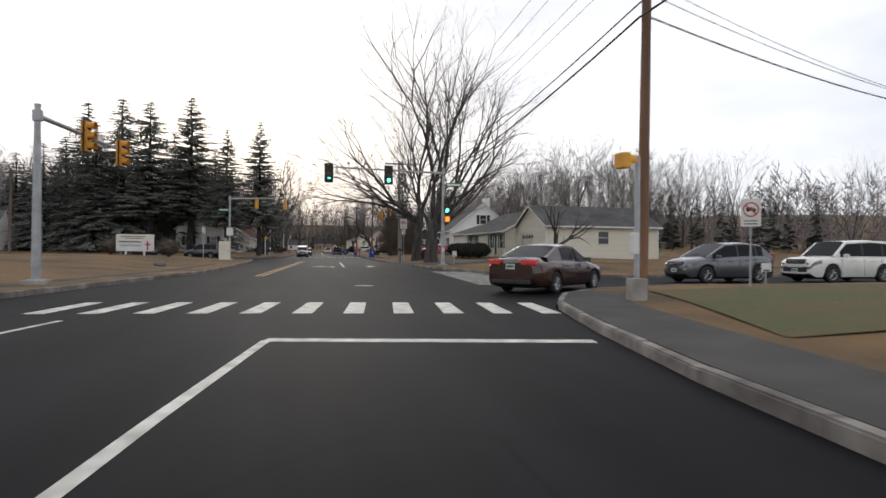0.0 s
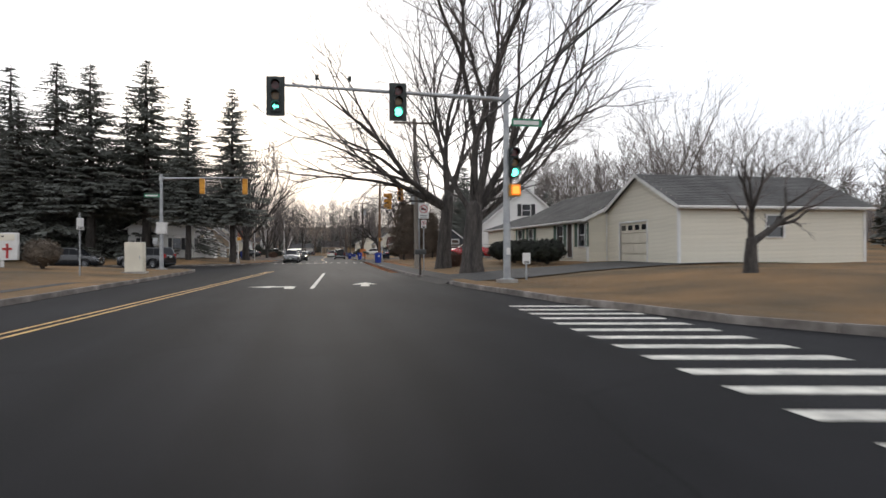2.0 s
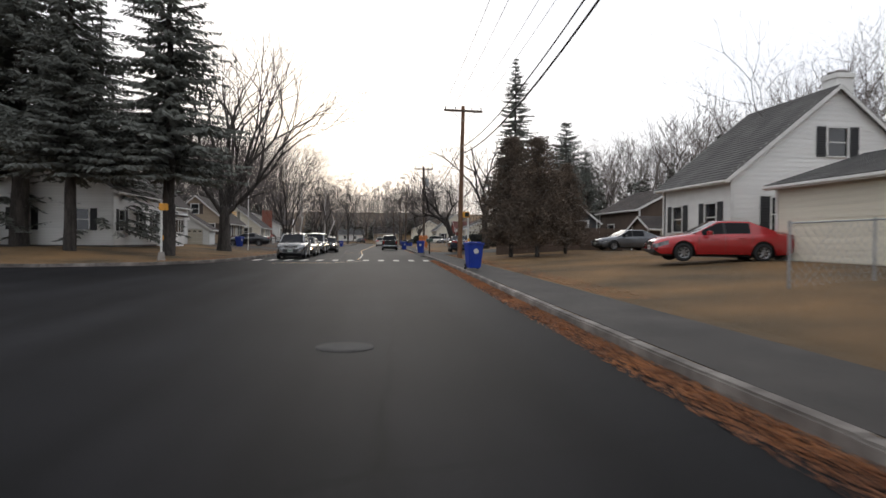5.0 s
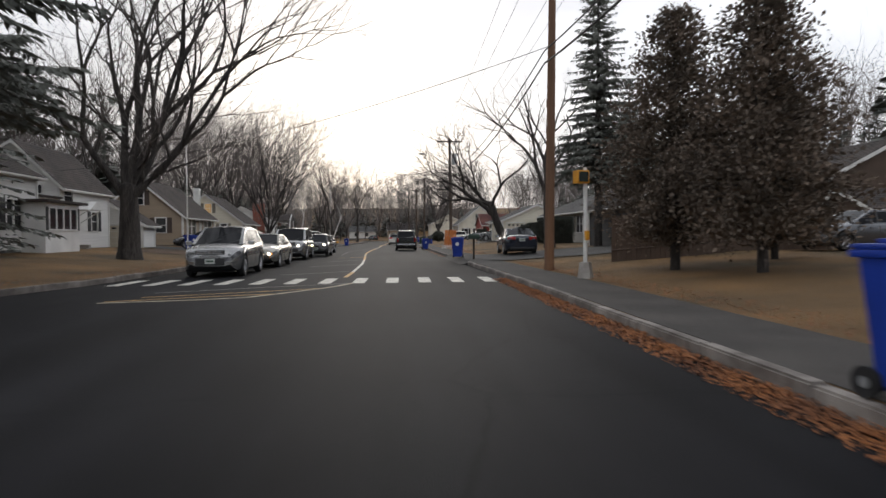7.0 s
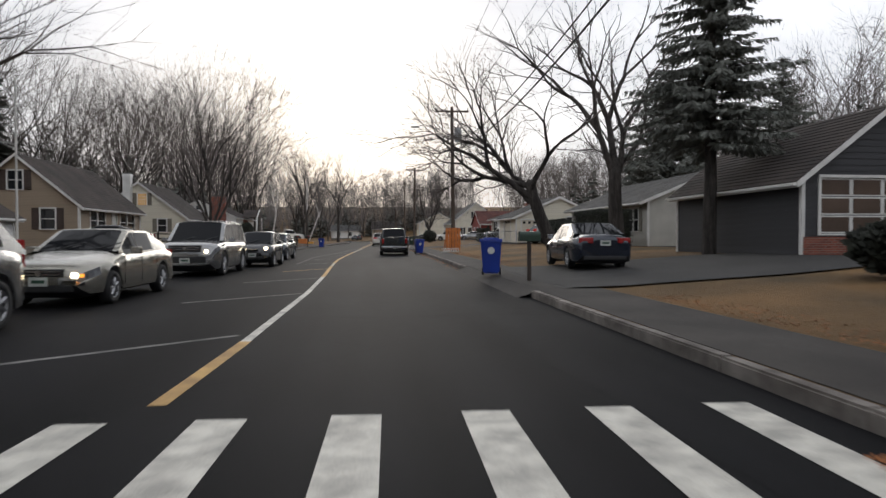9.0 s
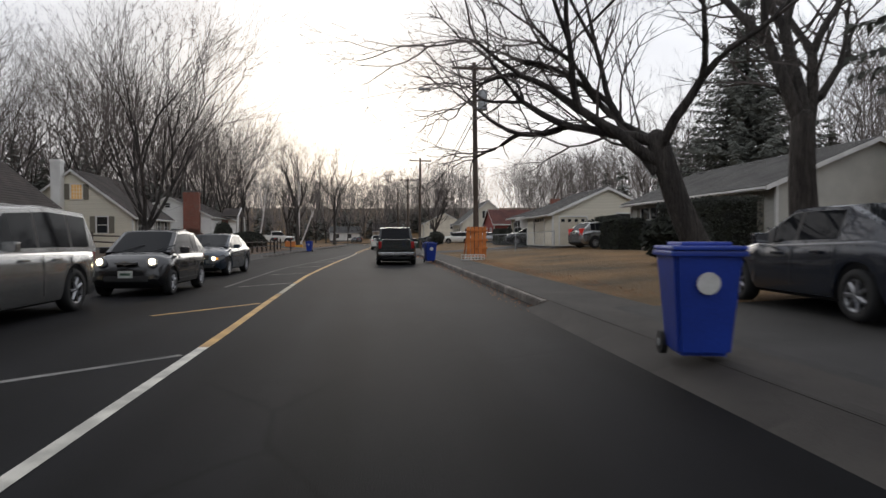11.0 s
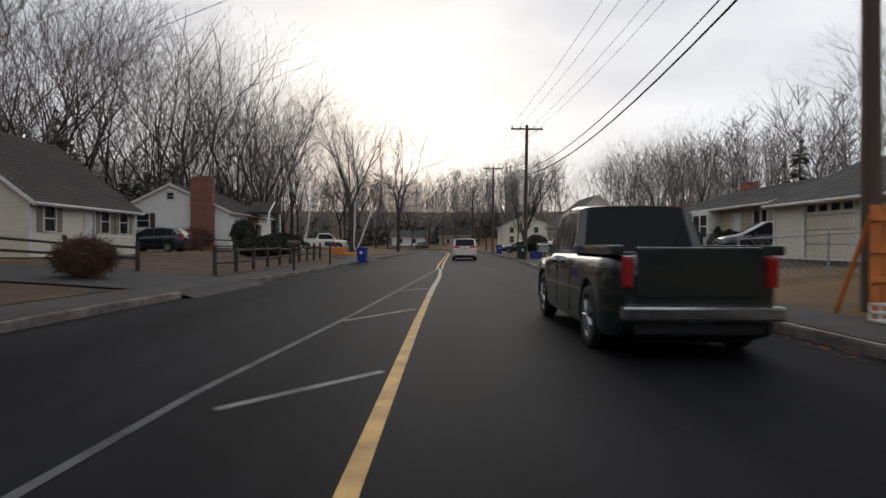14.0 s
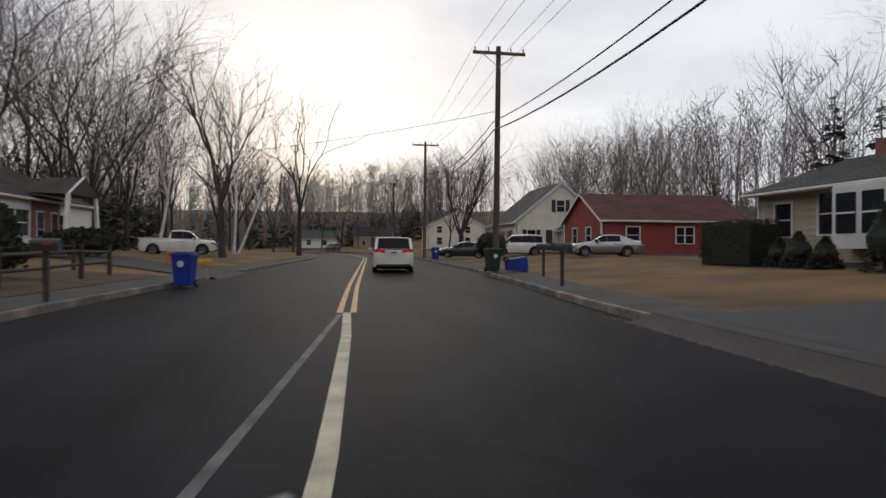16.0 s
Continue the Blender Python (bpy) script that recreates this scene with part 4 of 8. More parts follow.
def far_wood(name, area, count, h0, h1, label, seed, key_mat):
    """A far wood: many bare trees and brush too distant to tell apart, joined."""
    r = random.Random(seed)
    V, F = [], []
    for i in range(count):
        x, y = area(r)
        z = hz(x, y)
        h = r.uniform(h0, h1)
        limb(V, F, [Vector((x, y, z - 0.3)), Vector((x + r.uniform(-1.0, 1.0), y + r.uniform(-1, 1), z + h * 0.5)), Vector((x + r.uniform(-2.4, 2.4), y, z + h))], [h * 0.0065, h * 0.004, 0.01], 4)
        for k in range(9):
            b = Vector((x + r.uniform(-2.6, 2.6), y + r.uniform(-2.6, 2.6), z - 0.2))
            e = b + Vector((r.uniform(-0.7, 0.7), r.uniform(-0.7, 0.7), r.uniform(1.5, 6.5)))
            stick(V, F, b, e, 0.06, r)
            for q in range(4):
                s = b.lerp(e, r.uniform(0.2, 1))
                stick(V, F, s, s + Vector((r.uniform(-1, 1), r.uniform(-1, 1), r.uniform(0, 1.4))), 0.06, r)
        for k in range(20):
            f = r.uniform(0.22, 0.97)
            p = Vector((x, y, z + h * f))
            w = r.uniform(0, 2 * math.pi)
            e = p + Vector((math.cos(w), math.sin(w), r.uniform(0.7, 1.9))).normalized() * h * r.uniform(0.14, 0.30) * (1.15 - 0.5 * f)
            stick(V, F, p, e, 0.055, r)
            for q in range(4):
                s = p.lerp(e, r.uniform(0.3, 1))
                g = s + Vector((r.uniform(-1, 1), r.uniform(-1, 1), r.uniform(0, 1.6))).normalized() * h * r.uniform(0.05, 0.12)
                stick(V, F, s, g, 0.032, r)
    return tagged(link(name, mesh_of(name, V, F, M[key_mat])), label, "wood", kind="stuff")


# These woods take the twig colour lightened to imitate haze.
far_wood("far_wood", lambda r: (r.uniform(-75, -32), r.uniform(118, 330)), 440, 10, 16.5, "brown-grey bare wood on the slope behind the houses", 1, "twig_hazed")
far_wood("far_wood", lambda r: (r.uniform(58, 90), r.uniform(130, 330)), 320, 13, 20, "brown-grey bare wood behind the gardens", 2, "twig_hazed")
far_wood("far_wood", lambda r: (r.uniform(60, 95), r.uniform(15, 130)), 170, 7, 11, "low brown-grey bare wood behind the side street", 12, "twig_hazed")
far_wood("far_wood", lambda r: (r.uniform(-50, 50), r.uniform(335, 400)), 340, 15, 24, "brown-grey bare wood at the end of the street", 3, "twig_hazed")
far_wood("far_wood", lambda r: (r.uniform(-110, -45), r.uniform(95, 140)), 170, 10, 16, "brown-grey bare wood beyond the side street", 4, "twig_hazed")


def conifer_belt(name, area, count, h0, h1, label, seed):
    r = random.Random(seed)
    V, F = [], []
    for i in range(count):
        x, y = area(r)
        z = hz(x, y)
        h = r.uniform(h0, h1)
        limb(V, F, [Vector((x, y, z - 0.3)), Vector((x, y, z + h))], [h * 0.014, 0.02], 4)
        for k in range(150):
            f = r.uniform(0.05, 1)
            w = r.uniform(0, 2 * math.pi)
            reach = h * 0.2 * (1 - f) ** 0.8 + 0.2
            p = Vector((x, y, z + h * f))
            d = Vector((math.cos(w), math.sin(w), r.uniform(-0.5, 0.2)))
            n = Vector((-d.y, d.x, r.uniform(-0.5, 0.5))) * reach * r.uniform(0.2, 0.4)
            o = len(V)
            V += [p, p + d * reach * 0.6 + n, p + d * reach, p + d * reach * 0.5 - n]
            F.append((o, o + 1, o + 2, o + 3))
    return tagged(link(name, mesh_of(name, V, F, M["needles"])), label, "wood", kind="stuff")


conifer_belt("conifer_belt", lambda r: (r.uniform(-70, -22), r.uniform(112, 150)), 60, 9, 15, "dark belt of conifers behind the corner houses", 6)
conifer_belt("conifer_belt", lambda r: (r.uniform(-40, 40), r.uniform(330, 345)), 36, 8, 14, "dark belt of conifers at the end of the street", 7)
conifer_belt("conifer_belt", lambda r: (r.uniform(36, 60), r.uniform(120, 200)), 34, 8, 13, "dark belt of conifers behind the gardens", 8)

conifer_belt("conifer_belt", lambda r: (r.uniform(-48, -23), r.uniform(107, 120)), 30, 9, 14, "dark belt of conifers behind the corner spruces", 9)
conifer_belt("conifer_belt", lambda r: (lambda y: (at_y(LEFT_KERB_2[1:], y) - r.uniform(24, 42), y))(r.uniform(135, 300)), 200, 6, 12, "dark understorey of young conifers in the wood", 10)
conifer_belt("conifer_belt", lambda r: (lambda y: (at_y(RIGHT_KERB_2[3:], y) + r.uniform(40, 56), y))(r.uniform(40, 300)), 90, 5, 9, "dark understorey of young conifers behind the gardens", 11)

# ---- houses ----
def brick_material():
    m = bpy.data.materials.new("chimney_brickwork")
    m.use_nodes = True
    n, l = m.node_tree.nodes, m.node_tree.links
    b = n["Principled BSDF"]
    b.inputs["Roughness"].default_value = 0.9
    co = n.new("ShaderNodeTexCoord")
    sep = n.new("ShaderNodeSeparateXYZ")
    add = n.new("ShaderNodeMath")
    com = n.new("ShaderNodeCombineXYZ")
    l.new(co.outputs["Object"], sep.inputs[0])
    l.new(sep.outputs[0], add.inputs[0])
    l.new(sep.outputs[1], add.inputs[1])
    l.new(add.outputs[0], com.inputs[0])
    l.new(sep.outputs[2], com.inputs[1])
    br = n.new("ShaderNodeTexBrick")
    br.inputs["Scale"].default_value = 1.0
    br.inputs["Brick Width"].default_value, br.inputs["Row Height"].default_value = 0.21, 0.075
    br.inputs["Mortar Size"].default_value = 0.008
    br.inputs["Color1"].default_value, br.inputs["Color2"].default_value = (0.29, 0.082, 0.050, 1), (0.17, 0.052, 0.036, 1)
    br.inputs["Mortar"].default_value = (0.25, 0.20, 0.17, 1)
    l.new(com.outputs[0], br.inputs["Vector"])
    l.new(br.outputs[0], b.inputs["Base Color"])
    bp = n.new("ShaderNodeBump")
    bp.inputs["Strength"].default_value, bp.inputs["Distance"].default_value = 0.6, 0.01
    bp.invert = True
    l.new(br.outputs["Fac"], bp.inputs["Height"])
    l.new(bp.outputs[0], b.inputs["Normal"])
    return m


M["brickwork"] = brick_material()
BOARDS = {}


def board_mesh(key):
    if key not in BOARDS:
        v = [(0, 0, 0), (1, 0, 0), (1, 0, 1), (0, 0, 1), (0, -0.024, 0), (1, -0.024, 0), (1, -0.007, 1), (0, -0.007, 1)]
        f = [(4, 5, 6, 7), (0, 1, 5, 4), (3, 7, 6, 2), (0, 4, 7, 3), (1, 2, 6, 5)]
        BOARDS[key] = mesh_of("clapboard", v, f, M[key])
    return BOARDS[key]


def spans(lo, hi, z0, z1, openings):
    """The stretches of a wall strip left free by its openings."""
    out = [(lo, hi)]
    for o in openings:
        if o[2] < z1 - 1e-4 and o[3] > z0 + 1e-4:
            nxt = []
            for a, b in out:
                if o[1] <= a or o[0] >= b:
                    nxt.append((a, b))
                else:
                    nxt += [(a, o[0])] if o[0] > a else []
                    nxt += [(o[1], b)] if o[1] < b else []
            out = nxt
    return [s for s in out if s[1] - s[0] > 0.02]


def facade(house, m, outline, openings, siding, course=0.2, boards=True, shutter=None, trim="trim", thick=0.16):
    """A clad wall with real openings. m: the wall's frame (x along it, -y outwards, z up). outline: (z, left, right) from the foot up."""
    zs = [o[0] for o in outline]
    left = lambda z: float(np.interp(z, zs, [o[1] for o in outline]))
    right = lambda z: float(np.interp(z, zs, [o[2] for o in outline]))
    levels = sorted(set(zs + [z for o in openings for z in (o[2], o[3])]))
    V, F = [], []
    for z0, z1 in zip(levels, levels[1:]):
        l0, l1, r0, r1 = left(z0 + 1e-5), left(z1 - 1e-5), right(z0 + 1e-5), right(z1 - 1e-5)
        cuts = spans(min(l0, l1), max(r0, r1), z0, z1, openings)
        for a, b in cuts:
            q = [(max(a, l0), z0), (min(b, r0), z0), (min(b, r1), z1), (max(a, l1), z1)]
            o = len(V)
            V += [(u, 0, z) for u, z in q] + [(u, thick, z) for u, z in q]
            F += [(o, o + 1, o + 2, o + 3), (o + 7, o + 6, o + 5, o + 4), (o, o + 4, o + 5, o + 1), (o + 1, o + 5, o + 6, o + 2), (o + 2, o + 6, o + 7, o + 3), (o + 3, o + 7, o + 4, o)]
    wall = link("wall", mesh_of("wall", V, F, M[siding]), house, m)
    z = zs[0]
    while z < zs[-1] - 0.05:
        h = min(course, zs[-1] - z)
        zm = z + h * 0.55
        for a, b in spans(left(zm), right(zm), z + 0.01, z + h - 0.01, openings):
            link("clapboard", board_mesh(siding), wall, Matrix.Translation((a, 0, z)) @ Matrix.Diagonal((b - a, 1, h, 1)))
        z += course
        if not boards:
            break
    if not boards:
        for c in list(wall.children):
            bpy.data.objects.remove(c)
    for o in openings:
        fitting(house, m, o, shutter, trim)
    return wall


def fitting(house, m, o, shutter, trim):
    u0, u1, z0, z1, what = o[:5]
    t = 0.09
    kind = "garage_door" if "garage" in what else "door" if "door" in what else "window"
    root = new(kind)
    root.empty_display_size = 0.2
    root.parent, root.matrix_basis = house, m
    b = bmesh.new()
    box(b, u0 - t, u0, -0.055, 0.05, z0 - t * 0.6, z1 + t)
    box(b, u1, u1 + t, -0.055, 0.05, z0 - t * 0.6, z1 + t)
    box(b, u0, u1, -0.055, 0.05, z1, z1 + t)
    box(b, u0 - 0.02, u1 + 0.02, -0.085, 0.05, z0 - t * 0.6, z0)
    part("frame", b, M[trim], root)
    if kind == "window":
        # "lit" panes glow to imitate a reflection of the sky.
        glass = M["gold_reflection"] if "lit" in what else M["glass"]
        part("pane", boxed(u0, u1, 0.035, 0.05, z0, z1), glass, root)
        b = bmesh.new()
        zm = (z0 + z1) / 2
        box(b, u0, u1, 0.0, 0.036, zm - 0.025, zm + 0.025)
        n = 3 if "triple" in what else 2 if "double" in what else 1
        for k in range(1, n):
            uu = u0 + (u1 - u0) * k / n
            box(b, uu - 0.05, uu + 0.05, -0.03, 0.036, z0, z1)
        if "lattice" in what:
            for k in range(1, 4):
                uu = u0 + (u1 - u0) * k / 4
                box(b, uu - 0.012, uu + 0.012, 0.01, 0.036, z0, z1)
            for k in (0.25, 0.75):
                zz = z0 + (z1 - z0) * k
                box(b, u0, u1, 0.01, 0.036, zz - 0.012, zz + 0.012)
        part("sash", b, M[trim], root)
        if shutter and "plain" not in what:
            w = min(0.42, (u1 - u0) * 0.5)
            for a in (u0 - t - w - 0.01, u1 + t + 0.01):
                prof = [(-0.027, z0 - 0.03), (-0.055, z0 - 0.03)]
                nl = 12
                for q in range(nl):
                    za, zb = z0 + (z1 - z0) * q / nl, z0 + (z1 - z0) * (q + 1) / nl
                    prof += [(-0.064, za + 0.01), (-0.048, zb)]
                prof += [(-0.055, z1 + 0.05), (-0.027, z1 + 0.05)]
                b = bmesh.new()
                ra, rb = [b.verts.new((a, yy, zz)) for yy, zz in prof], [b.verts.new((a + w, yy, zz)) for yy, zz in prof]
                for q in range(len(prof)):
                    q2 = (q + 1) % len(prof)
                    b.faces.new((ra[q], ra[q2], rb[q2], rb[q]))
                b.faces.new(ra)
                b.faces.new(rb[::-1])
                part("shutter", b, M[shutter], root)
    elif kind == "door":
        d = boxed(u0, u1, 0.01, 0.05, z0, z1)
        for a, c in ((0.1, 0.45), (0.52, 0.9)):
            box(d, u0 + 0.14, u1 - 0.14, 0.0, 0.02, z0 + (z1 - z0) * a, z0 + (z1 - z0) * c, 0.008)
        part("leaf", d, M["sign_white"] if "white" in what else M["shutter_brown"], root)
        part("handle", boxed(u1 - 0.13, u1 - 0.09, -0.04, 0.01, z0 + 0.95, z0 + 1.06, 0.01), M["chrome"], root)
    else:
        rows, cols = (3, 4) if "panes" in what else (4, 4)
        for r in range(rows):
            b = bmesh.new()
            za, zb = z0 + (z1 - z0) * r / rows + 0.012, z0 + (z1 - z0) * (r + 1) / rows - 0.012
            box(b, u0 + 0.01, u1 - 0.01, 0.02, 0.06, za, zb)
            row = part("panel", b, M["trim"] if "panes" in what else M["garage_door"], root)
            for c in range(cols):
                ua, ub = u0 + (u1 - u0) * c / cols + 0.07, u0 + (u1 - u0) * (c + 1) / cols - 0.07
                if "panes" in what:
                    part("pane", boxed(ua, ub, 0.008, 0.03, za + 0.05, zb - 0.05), M["siding_brown"], row)
                elif r == rows - 1:
                    part("pane", boxed(ua + 0.05, ub - 0.05, 0.012, 0.03, za + 0.14, zb - 0.12), M["glass"], row)
                else:
                    part("moulding", boxed(ua, ub, 0.008, 0.03, za + 0.07, zb - 0.07, 0.006), M["garage_door"], row)
    return root


def roof_slope(house, m, length, run, rise, material, over=0.35, end=0.25, course=0.22):
    """One slope, in courses of shingles. m: frame at the foot of the eave (x along it, y towards the ridge)."""
    slope = math.hypot(run + over, rise * (run + over) / run)
    ang = math.atan2(rise, run)
    n = max(4, int(slope / course))
    prof = [(0.0, -0.06)]
    for i in range(n):
        prof += [(slope * i / n, 0.05), (slope * (i + 1) / n, 0.032)]
    prof.append((slope, -0.06))
    V, F = [], []
    for s, h in prof:
        y, z = -over + s * math.cos(ang) - h * math.sin(ang), -over * math.tan(ang) + s * math.sin(ang) + h * math.cos(ang)
        V += [(-end, y, z), (length + end, y, z)]
    k = len(prof)
    F = [(2 * i, 2 * i + 1, 2 * i + 3, 2 * i + 2) for i in range(k - 1)] + [(2 * k - 2, 2 * k - 1, 1, 0)]
    F += [tuple(range(0, 2 * k, 2)), tuple(range(2 * k - 1, 0, -2))]
    link("roof", mesh_of("roof", V, F, M[material]), house, m)
    z0 = -over * math.tan(ang)
    b = boxed(-end, length + end, -over - 0.02, -over + 0.02, z0 - 0.16, z0 + 0.0)
    part("fascia", b, M["trim"], house).matrix_basis = m
    b = bmesh.new()
    box(b, -end, length + end, -over - 0.12, -over - 0.022, z0 - 0.11, z0 - 0.02, 0.015)
    part("gutter", b, M["trim"], house).matrix_basis = m
    for u in (-end - 0.02, length + end):
        V, F = [], []
        for s in (0, slope):
            y, z = -over + s * math.cos(ang), -over * math.tan(ang) + s * math.sin(ang)
            V += [(u, y, z - 0.17), (u + 0.03, y, z - 0.17), (u + 0.03, y, z + 0.02), (u, y, z + 0.02)]
        F = [(0, 1, 2, 3), (7, 6, 5, 4), (0, 4, 5, 1), (1, 5, 6, 2), (2, 6, 7, 3), (3, 7, 4, 0)]
        link("rake_board", mesh_of("rake_board", V, F, M["trim"]), house, m)


def block(house, x0, x1, y0, y1, z0, eave, ridge, axis, siding, roof="roof", doors=None, shutter=None, boards=("S",), course=0.2, trim="trim", ridge_at=0.5, over=0.35, low=0.0):
    """A gabled block within a house (local metres). doors: openings by wall, along it from its left end seen from outside. low: how much lower the eave away from x0/y0 is."""
    doors = doors or {}
    w, d = x1 - x0, y1 - y0
    gable = "SN" if axis == "y" else "WE"
    frames = {"S": (Matrix.Translation((x0, y0, 0)), w), "N": (Matrix.Translation((x1, y1, 0)) @ pose(0, 0, 0, 0, 0, 180), w), "E": (Matrix.Translation((x1, y0, 0)) @ pose(0, 0, 0, 0, 0, 90), d), "W": (Matrix.Translation((x0, y1, 0)) @ pose(0, 0, 0, 0, 0, -90), d)}
    for side, (m, length) in frames.items():
        if side in gable:
            at = ridge_at if side in "SW" else 1 - ridge_at
            outline = [(z0, 0, length), (eave, 0, length), (ridge - 0.04, at * length - 0.02, at * length + 0.02)]
        else:
            outline = [(z0, 0, length), (eave, 0, length)]
        facade(house, m, outline, doors.get(side, []), siding, course, side in boards, shutter, trim)
    part("foundation", boxed(x0 + 0.02, x1 - 0.02, y0 + 0.02, y1 - 0.02, z0 - 0.9, z0 + 0.02), M["foundation"], house)
    for cx in (x0, x1):
        for cy in (y0, y1):
            part("corner_board", boxed(cx - 0.06, cx + 0.06, cy - 0.06, cy + 0.06, z0, eave), M[trim], house)
    if axis == "y":
        roof_slope(house, Matrix.Translation((x1, y0, eave)) @ pose(0, 0, 0, 0, 0, 90), d, w * (1 - ridge_at), ridge - eave, roof, over)
        roof_slope(house, Matrix.Translation((x0, y1, eave)) @ pose(0, 0, 0, 0, 0, -90), d, w * ridge_at, ridge - eave, roof, over)
    else:
        roof_slope(house, Matrix.Translation((x0, y0, eave)), w, d * (1 - ridge_at), ridge - eave, roof, over)
        roof_slope(house, Matrix.Translation((x1, y1, eave)) @ pose(0, 0, 0, 0, 0, 180), w, d * ridge_at, ridge - eave, roof, over)
    part("ceiling", boxed(x0 + 0.17, x1 - 0.17, y0 + 0.17, y1 - 0.17, eave - 0.1, eave), M["interior"], house)


def chimney(house, x0, x1, y0, y1, z0, z1, material):
    c = boxed(x0, x1, y0, y1, z0, z1)
    box(c, x0 - 0.05, x1 + 0.05, y0 - 0.05, y1 + 0.05, z1 - 0.22, z1 - 0.06)
    ch = part("chimney", c, M[material], house)
    part("flue", boxed(x0 + 0.15, x1 - 0.15, y0 + 0.12, y1 - 0.12, z1 - 0.02, z1 + 0.14, 0.02), M["foundation"], ch)


def porch_steps(house, x0, x1, y, z0, n, out=-1):
    b = bmesh.new()
    for i in range(n):
        box(b, x0, x1, *sorted((y, y + out * 0.28 * (n - i))), z0 + 0.17 * i, z0 + 0.17 * (i + 1) - 0.004)
    part("steps", b, M["concrete"], house)


def house_at(x, y, turn, label, name="house"):
    return thing(name, Matrix.Translation((x, y, 0)) @ pose(0, 0, 0, 0, 0, turn), label, "house")


# cream ranch with a garage, on the corner of the side street
h = house_at(0, 0, 0, "cream clapboard ranch house with green shutters and a garage")
block(h, 19.7, 29.8, 48.4, 55.6, 0.45, 3.5, 5.2, "x", "siding_cream", "roof_grey", {"S": [(4.6, 5.5, 1.9, 2.9, "window plain")], "W": [(1.6, 4.4, 0.55, 2.75, "garage")]}, boards=("S", "W"), course=0.19)
block(h, 18.5, 27.0, 55.62, 69, 0.45, 3.25, 5.3, "y", "siding_cream", "roof_grey", {"W": [(1.2, 2.1, 1.55, 2.85, "window"), (3.6, 4.5, 1.55, 2.85, "window"), (8.9, 9.9, 1.55, 2.85, "window"), (10.55, 11.3, 0.9, 2.9, "door"), (12.2, 13.1, 1.55, 2.85, "window")]}, "shutter_green", ("W", "S"), 0.19)

h = house_at(0, 0, 0, "white gabled house with a broad roof behind the ranch")
block(h, 20.6, 30.0, 85.6, 91.6, 0.7, 4.2, 8.0, "y", "siding_white", "roof_grey", {"S": [(1.8, 2.7, 1.8, 3.2, "window"), (6.4, 7.3, 1.8, 3.2, "window"), (4.3, 5.2, 5.0, 6.2, "window")], "W": [(1, 1.9, 1.8, 3.0, "window"), (4, 4.9, 1.8, 3.0, "window")]}, "shutter_black", ("S",))
chimney(h, 25.6, 26.4, 86.0, 86.9, 5, 8.7, "siding_white")

h = house_at(0, 0, 0, "low cream clapboard outbuilding with one small window", "shed")
block(h, 20.2, 27.6, 75, 82, 0.5, 3.45, 4.65, "y", "siding_cream", "roof_grey", {"S": [(3.55, 4.15, 1.75, 2.6, "window plain")]}, None, ("S", "W"), 0.2)

h = house_at(0, 0, 0, "low brown carport wing with a white eave")
block(h, 26.6, 35.0, 106.4, 109.3, 0.6, 2.6, 3.3, "x", "siding_brown", "roof", {"S": [(1.0, 3.8, 0.65, 2.4, "garage"), (5.2, 6.4, 1.3, 2.2, "window plain")]}, None, (), over=0.6)
h = house_at(0, 0, 0, "low brown house with white eaves behind the conifers")
block(h, 27.2, 34.2, 109.4, 118, 0.7, 4.1, 5.9, "y", "siding_brown", "roof", {"S": [(1.2, 2.2, 1.5, 2.8, "window plain"), (6.4, 7.6, 1.5, 2.8, "window plain")], "W": [(2, 3.4, 1.5, 2.8, "window plain")]}, None, ())

# dark house whose garage door has a grid of panes
h = house_at(0, 0, 0, "dark grey house with white eaves and a paned garage door")
block(h, 19.9, 25.6, 114.6, 122.5, 0.5, 3.2, 5.4, "y", "siding_dark", "roof", {"S": [(0.6, 4.9, 1.35, 3.1, "garage panes")]}, None, ("W", "S"), 0.2)
part("brick_base", boxed(19.9, 25.6, 114.5, 114.59, 0.2, 1.25), M["brickwork"], h)

# white cape with a front wing and a garage
h = house_at(0, 0, 0, "white clapboard cape house with black shutters and a porch roof")
block(h, -18.4, -11.0, 104.5, 114.6, 0.75, 4.5, 6.7, "y", "siding_white", "roof", {"S": [(1.4, 2.3, 1.75, 3.1, "window"), (5.0, 5.9, 1.75, 3.1, "window")], "E": [(1.0, 1.9, 1.75, 3.1, "window"), (4.6, 5.5, 1.75, 3.1, "window"), (7.5, 8.7, 1.7, 3.1, "window double")]}, "shutter_black", ("S", "E"), 0.18)
block(h, -18.2, -12.0, 118.9, 125.3, 0.7, 4.45, 6.8, "y", "siding_white", "roof", {"S": [(4.6, 5.3, 3.3, 4.3, "window plain")], "E": [(0.5, 1.5, 3.3, 4.2, "window plain"), (1.2, 2.0, 0.8, 2.85, "door"), (3.9, 4.7, 1.75, 2.9, "window")]}, "shutter_black", ("S", "E"), 0.18, ridge_at=0.62)
part("passage", boxed(-17.5, -12.0, 114.6, 118.9, 0.6, 3.5), M["siding_white"], h)
part("passage_roof", boxed(-17.6, -11.8, 114.5, 118.95, 3.5, 3.62, 0.02), M["roof"], h)
part("bay", boxed(-12.0, -9.9, 113.2, 116.6, 0.5, 3.02), M["siding_white"], h)
bay = new("window")
bay.parent = h
part("pane", boxed(-9.91, -9.88, 113.5, 116.3, 1.75, 2.75), M["glass"], bay)
b = bmesh.new()
